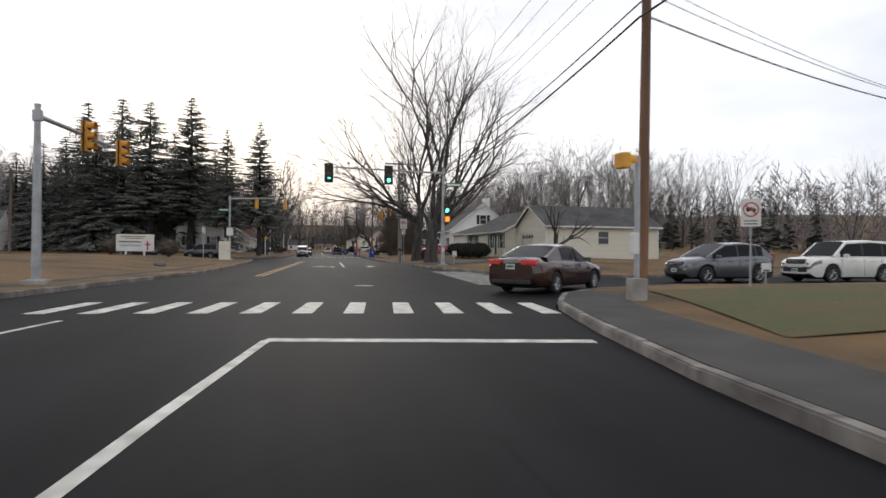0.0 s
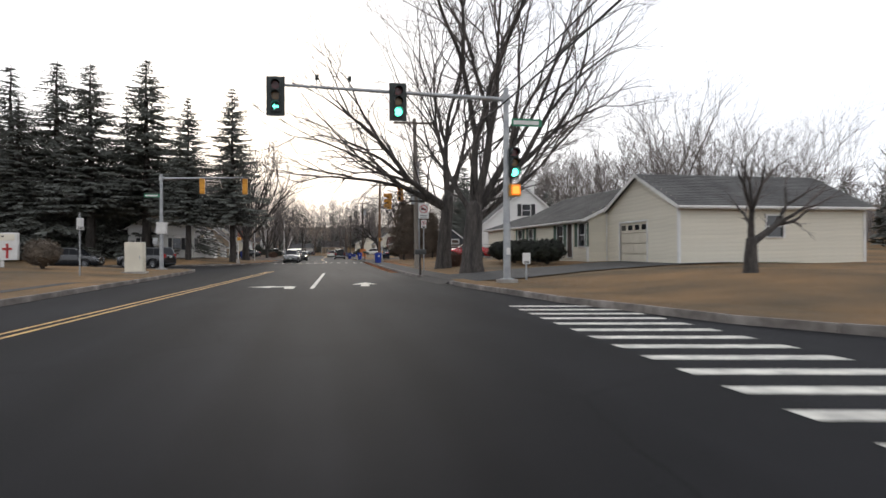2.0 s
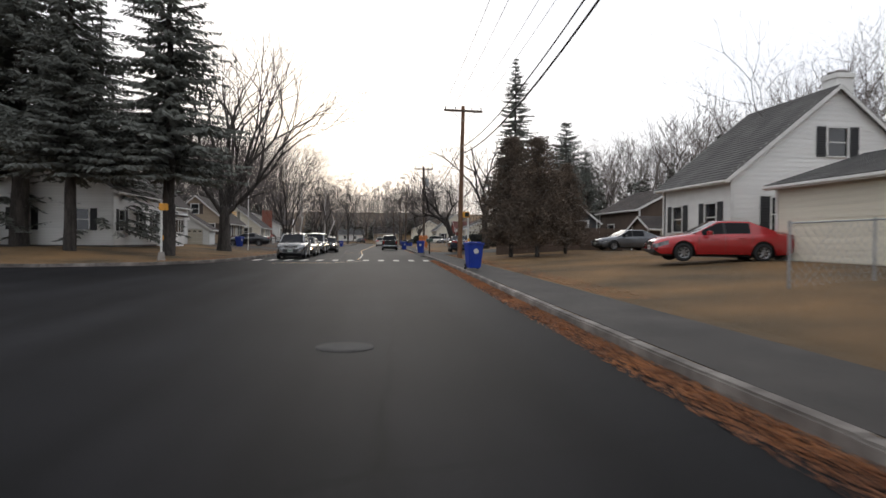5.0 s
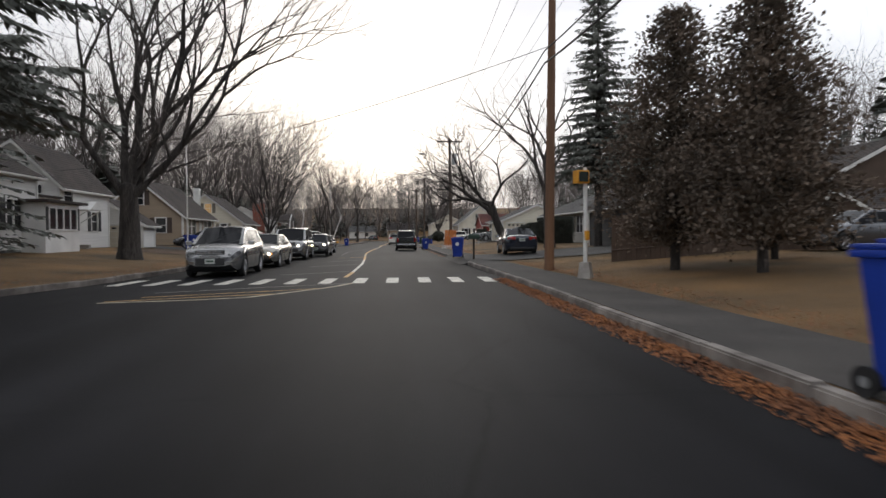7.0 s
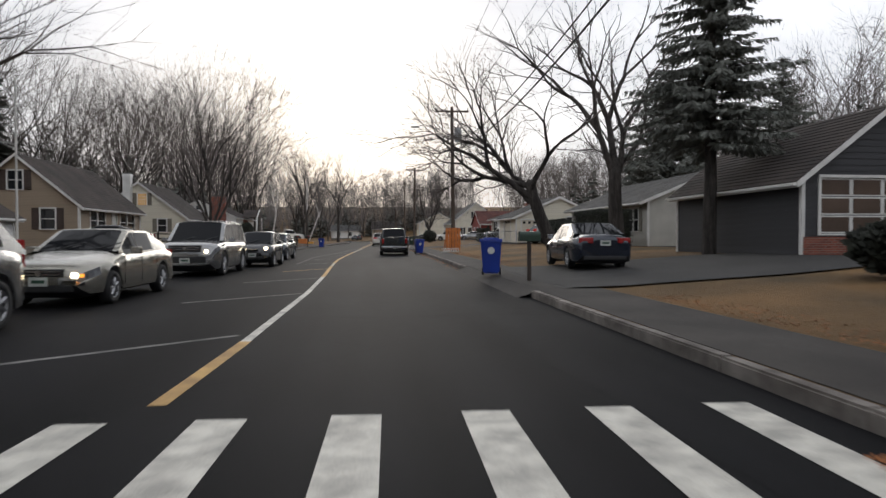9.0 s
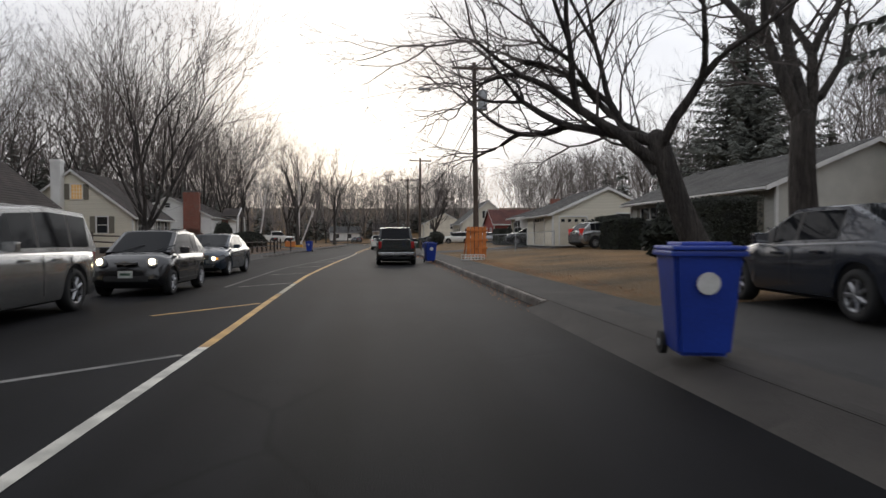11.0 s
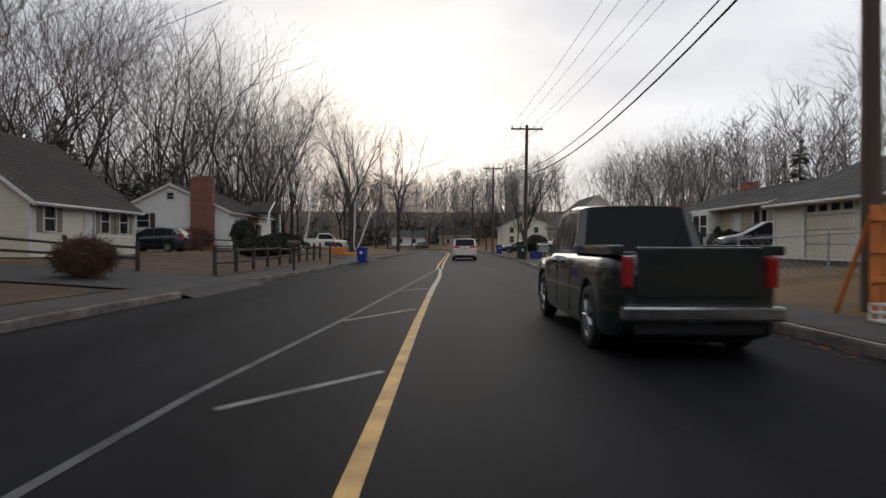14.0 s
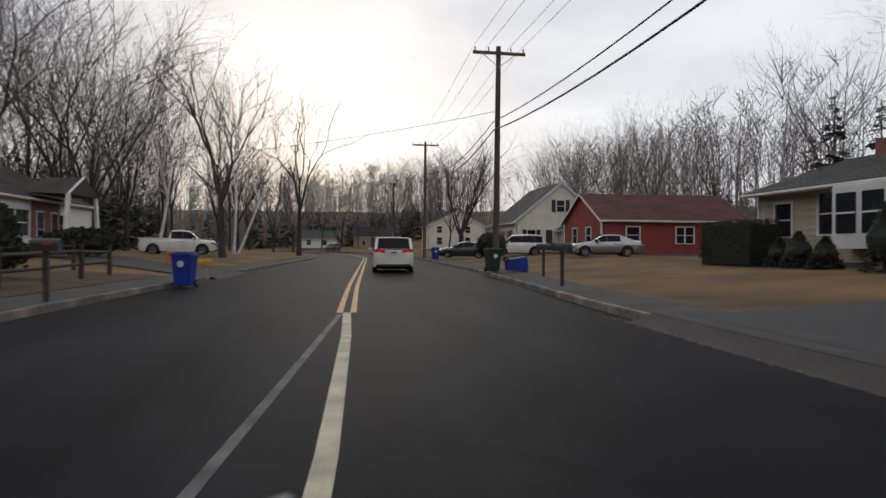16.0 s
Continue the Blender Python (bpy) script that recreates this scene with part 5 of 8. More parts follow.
for k in range(5):
    y = 113.5 + 0.7 * k
    box(b, -9.89, -9.85, y - 0.05, y + 0.05, 1.7, 2.8)
box(b, -9.89, -9.85, 113.45, 116.35, 1.65, 1.75)
box(b, -9.89, -9.85, 113.45, 116.35, 2.75, 2.85)
part("frame", b, M["trim"], bay)
for y in (113.3, 116.32):
    part("shutter", boxed(-9.895, -9.86, y - 0.06, y + 0.24, 1.68, 2.82), M["shutter_black"], bay)
part("porch_roof", boxed(-12.1, -9.6, 112.9, 117.0, 3.02, 3.16, 0.02), M["roof"], h)
V = [(-12.0, 119.8, 2.95), (-10.7, 119.8, 2.95), (-12.0, 121.5, 2.95), (-10.7, 121.5, 2.95), (-12.0, 120.65, 3.45), (-10.7, 120.65, 3.45)]
link("door_hood", mesh_of("door_hood", V, [(0, 1, 5, 4), (4, 5, 3, 2), (1, 3, 5), (0, 4, 2), (0, 2, 3, 1)], M["trim"]), h)
b = bmesh.new()
for y in (119.9, 121.4):
    rod(b, (-12.0, y, 2.2), (-10.8, y, 2.95), 0.03, sides=5)
part("hood_bracket", b, M["trim"], h)
porch_steps(h, -12.0, -10.9, 120.2, 0.4, 3)
block(h, -15.3, -10.2, 126.4, 128.6, 0.5, 2.35, 4.0, "y", "siding_white", "roof", {"S": [(2.4, 4.5, 0.55, 2.15, "garage")]}, None, ("S", "E"), 0.18)

# tan cape with a tall gable
h = house_at(0, 0, 0, "tan clapboard cape house with dark shutters and white trim")
block(h, -17.6, -10.7, 136.7, 146.8, 0.7, 3.3, 6.2, "y", "siding_tan", "roof", {"S": [(1.0, 1.8, 1.75, 2.95, "window"), (4.75, 5.55, 1.75, 2.95, "window"), (2.95, 3.75, 4.1, 5.2, "window")], "E": [(1.5, 3.7, 1.6, 3.0, "window double plain"), (4.9, 5.6, 0.9, 2.9, "door white"), (6.3, 8.9, 1.6, 2.95, "window double plain")]}, "shutter_brown", ("S", "E"), 0.17)
porch_steps(h, -10.7, -9.6, 141.7, 0.45, 2)
rodd = bmesh.new()
rod(rodd, (-10.62, 136.62, 0.7), (-10.62, 136.62, 3.2), 0.045)
part("downpipe", rodd, M["trim"], h)

# cream cape with an end chimney
h = house_at(0, 0, 0, "pale cream cape house with taupe shutters and a lamplit window")
block(h, -18.6, -10.25, 157.6, 166.3, 0.7, 3.15, 6.35, "y", "siding_cream", "roof", {"S": [(2.25, 3.0, 1.75, 2.9, "window"), (5.85, 6.6, 1.75, 2.9, "window"), (4.1, 4.85, 4.2, 5.25, "window lit lattice")], "E": [(0.9, 1.65, 1.75, 2.8, "window"), (3.9, 4.7, 0.85, 2.9, "door white"), (5.3, 6.05, 1.75, 2.85, "window"), (7.1, 7.9, 1.75, 2.85, "window")]}, "shutter_grey", ("S", "E"), 0.17)
chimney(h, -15.6, -14.95, 156.95, 157.58, 0.6, 7.0, "siding_white")
porch_steps(h, -10.25, -9.0, 161.2, 0.3, 3)
b = bmesh.new()
for x, y0, y1 in ((-9.05, 160.6, 163.4),):
    rod(b, (x, y0, 1.55), (x, y1, 1.55), 0.03, sides=6)
    for k in range(12):
        yy = y0 + (y1 - y0) * k / 11
        rod(b, (x, yy, 0.5), (x, yy, 1.55), 0.018, sides=5)
part("railing", b, M["trim"], h)

# ranch with a broad brick chimney and a porch bay
h = house_at(0, 0, 0, "white ranch house with a broad red brick chimney")
block(h, -21.0, -11.6, 186.3, 200, 0.9, 4.05, 6.3, "y", "siding_white", "roof", {"S": [(1.7, 2.7, 2.6, 3.75, "window"), (4.2, 4.75, 5.0, 5.5, "window plain")], "E": [(2.2, 5.0, 1.8, 3.2, "window double plain"), (6.2, 7.1, 1.0, 3.1, "door"), (8.5, 9.4, 1.8, 3.1, "window")]}, "shutter_brown", ("S", "E"), 0.19, ridge_at=0.48)
chimney(h, -14.6, -12.8, 185.6, 186.27, 0.5, 6.75, "brickwork")
V = [(-11.6, 191.2, 4.2), (-11.6, 195.4, 4.2), (-9.4, 191.2, 4.15), (-9.4, 195.4, 4.15), (-11.6, 193.3, 5.25), (-9.4, 193.3, 5.25)]
link("porch_roof", mesh_of("porch_roof", V, [(0, 2, 5, 4), (4, 5, 3, 1), (2, 3, 5), (0, 1, 3, 2)], M["roof"]), h)
for y, s in ((191.35, -1), (195.25, 1)):
    b = boxed(-9.62, -9.46, y - 0.16, y + 0.16, 0.6, 4.15)
    for v in b.verts:
        v.co.y += s * (4.15 - v.co.z) * 0.16
    part("porch_post", b, M["trim"], h)
for y in (192.1, 193.9):
    w = new("window")
    w.parent = h
    part("pane", boxed(-11.49, -11.46, y, y + 0.75, 1.75, 3.15), M["glass"], w)
    part("frame", boxed(-11.495, -11.475, y - 0.08, y + 0.83, 1.67, 3.23), M["trim"], w)
part("stone_front", boxed(-11.58, -11.5, 191.6, 195.0, 0.7, 4.1), M["brickwork"], h)
b = bmesh.new()
for a, c in (((-9.5, 191.2, 4.15), (-9.5, 193.3, 5.25)), ((-9.5, 195.4, 4.15), (-9.5, 193.3, 5.25))):
    rod(b, a, c, 0.08, sides=4)
part("rake_board", b, M["trim"], h)

# right side: grey-tan ranch behind a hedge, tan garage house, cream ranch with a bay window
h = house_at(0, 0, 0, "pale grey-tan ranch house with broad white eaves behind a hedge")
block(h, 23.0, 31.5, 132.2, 146.1, 0.7, 3.55, 5.3, "y", "siding_grey", "roof_grey", {"W": [(1.4, 3.7, 1.7, 3.0, "window double"), (6.4, 7.6, 1.6, 3.0, "window double"), (8.2, 9.1, 0.9, 3.0, "door"), (9.5, 10.2, 1.6, 3.0, "window"), (10.9, 12.6, 1.6, 3.0, "window double")]}, "shutter_grey", ("W",), 0.2, over=0.6)
h = house_at(0, 0, 0, "tan house with a wide gable and a garage door")
block(h, 19.6, 27.4, 151.5, 158.5, 0.75, 3.1, 4.85, "y", "siding_cream", "roof_grey", {"S": [(0.5, 2.4, 0.8, 2.75, "garage"), (4.6, 5.6, 2.4, 3.0, "window plain")], "W": [(2.1, 4.9, 0.8, 2.9, "garage")]}, None, ("S", "W"), 0.2)
h = house_at(0, 0, 0, "pale stone-clad ranch house with a white bay window")
block(h, 22.4, 31, 163.5, 176.5, 0.8, 3.6, 5.0, "y", "siding_stone", "roof_grey", {"W": [(1.0, 1.9, 1.7, 2.95, "window plain"), (3.3, 5.1, 1.75, 3.2, "window double plain"), (8.5, 9.4, 0.95, 3.0, "door white"), (10.9, 12.2, 1.7, 3.1, "window double plain")]}, None, ("W", "S"), 0.24, over=0.55)
b = bmesh.new()
for s, (y0, y1) in enumerate(((169.5, 171.75),)):
    box(b, 21.65, 22.38, y0, y1, 1.25, 3.3, 0.03)
part("bay", b, M["trim"], h)
bay = new("window")
bay.parent = h
for y0, y1 in ((169.7, 170.5), (170.75, 171.55)):
    part("pane", boxed(21.62, 21.66, y0, y1, 1.75, 3.05), M["glass"], bay)
    part("sash", boxed(21.60, 21.63, y0, y1, 2.37, 2.43), M["trim"], bay)
b = bmesh.new()
box(b, 26.2, 27.1, 174.2, 174.9, 4, 5.5)
part("chimney", b, M["brickwork"], h)

# iron porch railing before the entrance of the bay-window house
r = thing("porch_railing", Matrix.Translation((20.9, 167.6, hz(20.9, 167.6))), "black wrought-iron railing on a low concrete porch", "railing")
part("porch_slab", boxed(-0.1, 1.49, -0.6, 1.6, -0.2, 0.38, 0.02), M["concrete"], r)
part("handrail", boxed(-0.05, -0.01, -0.55, 1.55, 1.2, 1.24), M["dark_metal"], r)
part("bottom_rail", boxed(-0.045, -0.015, -0.55, 1.55, 0.5, 0.53), M["dark_metal"], r)
for k in range(15):
    part("baluster", rodded((-0.03, -0.53 + 0.147 * k, 0.38), (-0.03, -0.53 + 0.147 * k, 1.21), 0.012, sides=5), M["dark_metal"], r)

# further up the street
h = house_at(0, 0, 0, "low barn-red house with white windows and a reddish roof")
block(h, 24.7, 36.5, 198, 206, 0.8, 3.5, 5.6, "x", "siding_red", "roof_red", {"W": [(2, 3, 1.6, 2.8, "window plain"), (5, 6, 1.6, 2.8, "window plain")], "S": [(2, 3, 1.6, 2.8, "window plain"), (6, 7.4, 1.6, 2.8, "window double plain"), (9.3, 10.2, 0.85, 2.9, "door")]}, None, ())
h = house_at(0, 0, 0, "cream cape house with dark shutters beside the street")
block(h, 21.9, 31.0, 212, 222, 0.8, 3.9, 7.6, "y", "siding_cream", "roof_grey", {"S": [(1.2, 2.0, 1.7, 2.9, "window"), (4.1, 4.9, 4.7, 5.8, "window"), (3.0, 3.7, 1.0, 2.95, "door")], "W": [(1.5, 2.4, 1.7, 2.9, "window"), (4.5, 5.4, 1.7, 2.9, "window"), (7.4, 8.3, 1.7, 2.9, "window")]}, "shutter_black", ())
block(h, 26.2, 30.6, 207.2, 211.95, 0.8, 3.1, 4.6, "y", "siding_cream", "roof_grey", {"S": [(0.6, 1.2, 1.5, 2.8, "window plain"), (2.6, 3.6, 1.5, 2.8, "window double plain")]}, None, ())
h = house_at(0, 0, 0, "cream two-storey house further up the street")
block(h, 20, 30, 262, 271, 0.8, 5.0, 7.6, "y", "siding_cream", "roof_grey", {"S": [(1.5, 2.4, 1.7, 2.9, "window plain"), (6.5, 7.4, 1.7, 2.9, "window plain"), (1.5, 2.4, 3.7, 4.8, "window plain"), (6.5, 7.4, 3.7, 4.8, "window plain")]}, None, ())
h = house_at(0, 0, 0, "tan house at the bend with a brown roof")
block(h, 8, 18, 322, 332, 0.8, 4.0, 6.6, "x", "siding_tan", "roof", {"S": [(2, 3, 1.6, 2.8, "window plain"), (6, 7, 1.6, 2.8, "window plain")]}, None, ())
h = house_at(0, 0, 0, "pale house at the bend beneath the trees")
block(h, -6, 4, 318, 326, 0.8, 3.4, 5.4, "x", "siding_white", "roof_grey", {"S": [(2, 3, 1.6, 2.8, "window plain"), (6, 7, 1.6, 2.8, "window plain")]}, None, ())

# behind the spruces and beyond the left-hand side street
h = house_at(0, 0, 0, "white house with a grey roof across the corner lawn")
block(h, -52, -40, 96, 104, 0.8, 3.8, 6.4, "x", "siding_white", "roof_grey", {"S": [(1.5, 2.4, 1.6, 2.9, "window"), (5, 5.9, 1.6, 2.9, "window"), (8.8, 9.7, 1.6, 2.9, "window")]}, "shutter_black", ())

# ---- signals, poles, wires and signs ----
def signal_head(parent, m, housing, lit=None, back=True, arrow_lens=False, sections=3):
    """A signal head that faces -y of m, hanging below its origin."""
    head = new("signal_head")
    head.parent, head.matrix_basis = parent, m
    h = 0.36 * sections
    b = bmesh.new()
    for i in range(sections):
        box(b, -0.17, 0.17, -0.02, 0.2, -h + 0.36 * i + 0.004, -h + 0.36 * (i + 1) - 0.004, 0.03)
    part("housing", b, M[housing], head)
    if back:
        b = boxed(-0.30, 0.30, 0.05, 0.062, -h - 0.12, 0.12, 0.004)
        part("backplate", b, M["signal_dark"], head)
    for i in range(sections):
        z = -0.18 - 0.36 * i
        b = bmesh.new()
        V = []
        for k in range(13):
            w = math.pi * (-0.16 + 1.32 * k / 12)
            for r, y in ((0.155, -0.02), (0.155, -0.26), (0.145, -0.26), (0.145, -0.02)):
                V.append(b.verts.new((math.cos(w) * r, y, z + math.sin(w) * r)))
        for k in range(12):
            o, n = 4 * k, 4 * (k + 1)
            for j in range(4):
                b.faces.new((V[o + j], V[o + (j + 1) % 4], V[n + (j + 1) % 4], V[n + j]))
        part("visor", b, M[housing], head)
        on = lit == i
        lens = part("lens", disc(bmesh.new(), (0, -0.03, z), (0, 1, 0), 0.135, 0.03, 20), M["lens_green"] if on and not arrow_lens else M[("lens_off_red", "lens_off_amber", "lens_off")[min(i, 2)]], head)
        if on and arrow_lens:
            me = mesh_of("arrow", [(-0.1, -0.05, z), (-0.02, -0.05, z + 0.085), (-0.02, -0.05, z + 0.03), (0.1, -0.05, z + 0.03), (0.1, -0.05, z - 0.03), (-0.02, -0.05, z - 0.03), (-0.02, -0.05, z - 0.085)], [(6, 5, 4, 3, 2, 1, 0)], M["lens_green"])
            link("arrow", me, lens)
    return head


def mast(x, y, height, arm_to, arm_z, label, base=0.5):
    """A steel pole with a mast arm to arm_to (relative, in plan)."""
    z0 = hz(x, y)
    root = thing("signal_mast", Matrix.Translation((x, y, z0)), label, "traffic light")
    f = boxed(-0.32, 0.32, -0.32, 0.32, -0.2, 0.12, 0.03)
    part("footing", f, M["concrete"], root)
    part("base_plate", boxed(-0.2, 0.2, -0.2, 0.2, 0.12, 0.15), M["galv"], root)
    part("pole", rodded((0, 0, 0.12), (0, 0, height - z0), 0.14, 0.09, 14), M["galv"], root)
    part("pole_cap", disc(bmesh.new(), (0, 0, height - z0 + 0.02), (0, 0, 1), 0.10, 0.06, 14), M["galv"], root)
    tip = Vector((arm_to[0], arm_to[1], arm_z + 0.18 - z0))
    part("arm", rodded((0, 0, arm_z - z0), tip, 0.085, 0.045, 12), M["galv"], root)
    part("arm_collar", rodded((0, 0, arm_z - z0 - 0.16), (0, 0, arm_z - z0 + 0.16), 0.15, 0.15, 14), M["galv"], root)
    return root, z0


def bracket(root, p, z):
    part("hanger", boxed(p[0] - 0.025, p[0] + 0.025, p[1] - 0.03, p[1] + 0.03, z - 1.05, z + 0.12), M["galv"], root)


def street_blade(parent, x0, x1, y, z0, z1, n=1):
    s = part("street_name_sign", boxed(x0, x1, y - 0.008, y + 0.008, z0, z1, 0.004), M["sign_green"], parent)
    part("lettering_bar", boxed(x0 + 0.08, x1 - 0.12, y - 0.011, y - 0.0085, z0 + 0.07, z1 - 0.07), M["sign_white"], s)
    return s


# far right corner: green arrow and green ball over the street
r, z0 = mast(10.05, 44.0, 7.1, (-8.35, 0.05), 6.75, "galvanised signal mast with green lights over the street")
signal_head(r, Matrix.Translation((-8.05, -0.2, 7.02 - z0)), "signal_dark", 2, True, True)
signal_head(r, Matrix.Translation((-3.95, -0.2, 7.0 - z0)), "signal_dark", 2)
signal_head(r, Matrix.Translation((0.24, -0.16, 5.0 - z0)), "signal_dark", 2, False)
hand = part("pedestrian_signal", boxed(0.06, 0.44, -0.32, -0.05, 3.25 - z0, 3.68 - z0, 0.03), M["signal_yellow"], r)
part("hand_lens", boxed(0.12, 0.38, -0.335, -0.318, 3.32 - z0, 3.61 - z0, 0.02), M["lens_orange"], hand)
street_blade(r, 0.2, 1.35, -0.02, 5.8 - z0, 6.08 - z0)
for dx in (-6.7, -5.6):
    c = part("detector", boxed(dx - 0.06, dx + 0.06, -0.16, 0.16, 7.15 - z0, 7.28 - z0, 0.02), M["signal_dark"], r)
    part("stalk", rodded((dx, 0, 6.8 - z0), (dx, 0, 7.15 - z0), 0.02, sides=6), M["galv"], c)
part("push_button", boxed(-0.06, 0.06, -0.24, -0.13, 1.15 - z0, 1.4 - z0, 0.02), M["sign_white"], r)

# far left corner: seen from behind
r, z0 = mast(-6.9, 68.5, 6.65, (5.75, 0.2), 6.4, "galvanised signal mast seen from behind with yellow heads")
for dx in (2.65, 5.5):
    signal_head(r, Matrix.Translation((dx, 0.15, 6.42 - z0 + 0.05)) @ pose(0, 0, 0, 0, 0, 180), "signal_yellow", None, False)
street_blade(r, -1.1, -0.1, 0.0, 5.1 - z0, 5.35 - z0)
part("control_box", boxed(-0.32, 0.32, -0.14, 0.30, 2.6 - z0, 3.4 - z0, 0.02), M["sign_white"], r)
part("push_button_plate", boxed(-0.55, -0.25, -0.03, 0.03, 1.9 - z0, 2.35 - z0), M["galv"], r)

# near left corner: heads seen from the side
r, z0 = mast(-7.65, 21.2, 5.5, (0.35, 8.6), 5.2, "galvanised signal mast on the near corner with yellow heads")
for dy in (3.6, 7.6):
    signal_head(r, Matrix.Translation((0.22 + 0.03 * dy, dy, 5.75 - z0)) @ pose(0, 0, 0, 0, 0, 78), "signal_yellow", None, True)
part("back_sign", boxed(0.15, 0.19, 5.2, 5.9, 5.15 - z0, 5.6 - z0), M["galv"], r)

# near right corner: short signal post on a concrete base, beside the wooden pole
z0 = hz(7.6, 13.2)
r = thing("signal_post", Matrix.Translation((7.6, 13.2, z0)), "short signal post on a tall concrete base", "traffic light")
part("footing", boxed(-0.18, 0.18, -0.18, 0.18, -0.2, 0.5, 0.04), M["concrete"], r)
part("pole", rodded((0, 0, 0.48), (0, 0, 3.3), 0.065, 0.06, 12), M["galv"], r)
signal_head(r, Matrix.Translation((-0.26, 0.06, 3.38)) @ pose(0, 0, 0, 0, 0, 100), "signal_yellow", None, False, sections=1)
part("bracket", rodded((-0.2, 0.06, 3.2), (0.0, 0, 3.2), 0.025, sides=6), M["galv"], r)
part("push_button", boxed(-0.14, 0.0, -0.1, 0.08, 1.05, 1.55, 0.02), M["sign_white"], r)


def pole(x, y, top, arm=True, label="brown wooden utility pole beside the footpath", tilt=(0, 0), arm_w=2.4, arm_turn=0, wood="pole_wood"):
    z0 = hz(x, y)
    r = thing("utility_pole", Matrix.Translation((x, y, z0)) @ pose(0, 0, 0, *tilt, 0), label, "utility pole", "utility poles along the street")
    h = top - z0
    part("pole", rodded((0, 0, -0.3), (0, 0, h), 0.165, 0.115, 12), M[wood], r)
    if arm:
        a = part("crossarm", boxed(-arm_w / 2, arm_w / 2, -0.2, -0.1, h - 0.42, h - 0.28, 0.01), M["pole_wood"], r)
        a.matrix_basis = pose(0, 0, 0, 0, 0, arm_turn)
        b = bmesh.new()
        for s in (-1, 1):
            rod(b, (0, -0.14, h - 1.0), (s * arm_w * 0.3, -0.14, h - 0.42), 0.018, sides=5)
        part("brace", b, M["galv"], a)
        for k in (-0.46, -0.2, 0.22, 0.46):
            b = bmesh.new()
            rod(b, (k * arm_w, -0.15, h - 0.28), (k * arm_w, -0.15, h - 0.1), 0.03, 0.045, 8)
            part("insulator", b, M["galv"], a)
    return r, z0


POLES = [(9.43, 16.1, 11.0), (10.35, 65.8, 10.6), (11.5, 101.5, 10.0), (12.85, 143.2, 10.9), (12.75, 181.9, 10.6), (13.2, 212.6, 11.2), (13.4, 254, 11.6)]
tops = []
for i, (x, y, t) in enumerate(POLES):
    r, z0 = pole(x, y, t, True, ("tall orange-brown wooden pole on the street corner" if i == 0 else "brown wooden utility pole with a crossarm beside the footpath"), (0, (0.6, -0.5, 0.8, -0.6, 0.5, 0.3, 0)[i]), (2.2, 3.0, 2.5, 2.5, 2.5, 2.5, 2.5)[i], wood="pole_orange" if i in (0, 2) else "pole_grey" if i == 1 else "pole_wood")
    tops.append((x, y, t))
    if i == 1:
        for q, (dx, dz, ang) in enumerate(((-1.1, 5.9, 200), (-1.95, 5.35, 160))):
            signal_head(r, Matrix.Translation((dx, -0.1, dz - z0)) @ pose(0, 0, 0, 0, 0, ang + 130), "signal_yellow", None, False)
        part("bracket_arm", rodded((0, 0, 5.2 - z0), (-2.0, -0.1, 5.55 - z0), 0.03, sides=8), M["galv"], r)
        part("meter_box", boxed(-0.35, -0.1, -0.14, 0.14, 4.6 - z0, 5.3 - z0, 0.02), M["galv"], r)
        part("conduit", rodded((0.2, -0.02, -0.1), (0.2, -0.02, 7.5), 0.05, sides=8), M["galv"], r)
    if i == 3:
        c = part("transformer", rodded((0.42, -0.1, t - 2.6 - z0), (0.42, -0.1, t - 1.55 - z0), 0.27, 0.27, 16), M["galv"], r)
        part("bushing", rodded((0.42, -0.1, t - 1.55 - z0), (0.42, -0.1, t - 1.25 - z0), 0.05, 0.03, 8), M["dark_metal"], c)
        b = bmesh.new()
        prev = Vector((0, 0, t - 2.2 - z0))
        for k in range(1, 9):
            s = k / 8
            p = Vector((-2.5 * s, -0.3 * s, t - 2.2 - z0 + 0.75 * math.sin(s * math.pi * 0.55)))
            rod(b, prev, p, 0.028, sides=6)
            prev = p
        lamp = part("lamp_arm", b, M["galv"], r)
        part("lamp_head", boxed(-3.1, -2.45, -0.42, -0.18, t - 1.62 - z0, t - 1.48 - z0, 0.04), M["galv"], lamp)


def wire(a, b, sag, r, name="overhead_wire"):
    a, b = Vector(a), Vector(b)
    pts = []
    for i in range(17):
        s = i / 16
        p = a.lerp(b, s)
        p.z -= sag * 4 * s * (1 - s)
        pts.append(p)
    ob = tube(name, pts, r, M["cable"], res=1)
    return tagged(ob, "black overhead wire slung between the utility poles", "wire", "overhead wires")


chain = [(4.0, -34, 11.0)] + tops
for (xa, ya, za), (xb, yb, zb) in zip(chain, chain[1:]):
    for k in (-1.15, -0.5, 0.55, 1.15):
        wire((xa + k, ya - 0.15, za - 0.08), (xb + k, yb - 0.15, zb - 0.08), 0.5, 0.009)
    da, db = (3.5 if abs(v - 181.9) < 1 else 2.75 for v in (ya, yb))
    wire((xa - 0.14, ya, za - da), (xb - 0.14, yb, zb - db), 1.05, 0.022)
    wire((xa - 0.14, ya, za - da - 0.4), (xb - 0.14, yb, zb - db - 0.4), 1.15, 0.030)
wire((9.55, 16.1, 8.9), (43.9, 30.9, 10.3), 0.9, 0.012)
wire((9.55, 16.1, 7.9), (43.9, 30.9, 10.0), 0.75, 0.026)
wire((9.55, 16.1, 8.55), (43.9, 30.9, 10.3), 0.8, 0.014)
wire((10.35, 65.8, 7.0), (-40, 74, 7.2), 0.8, 0.014)
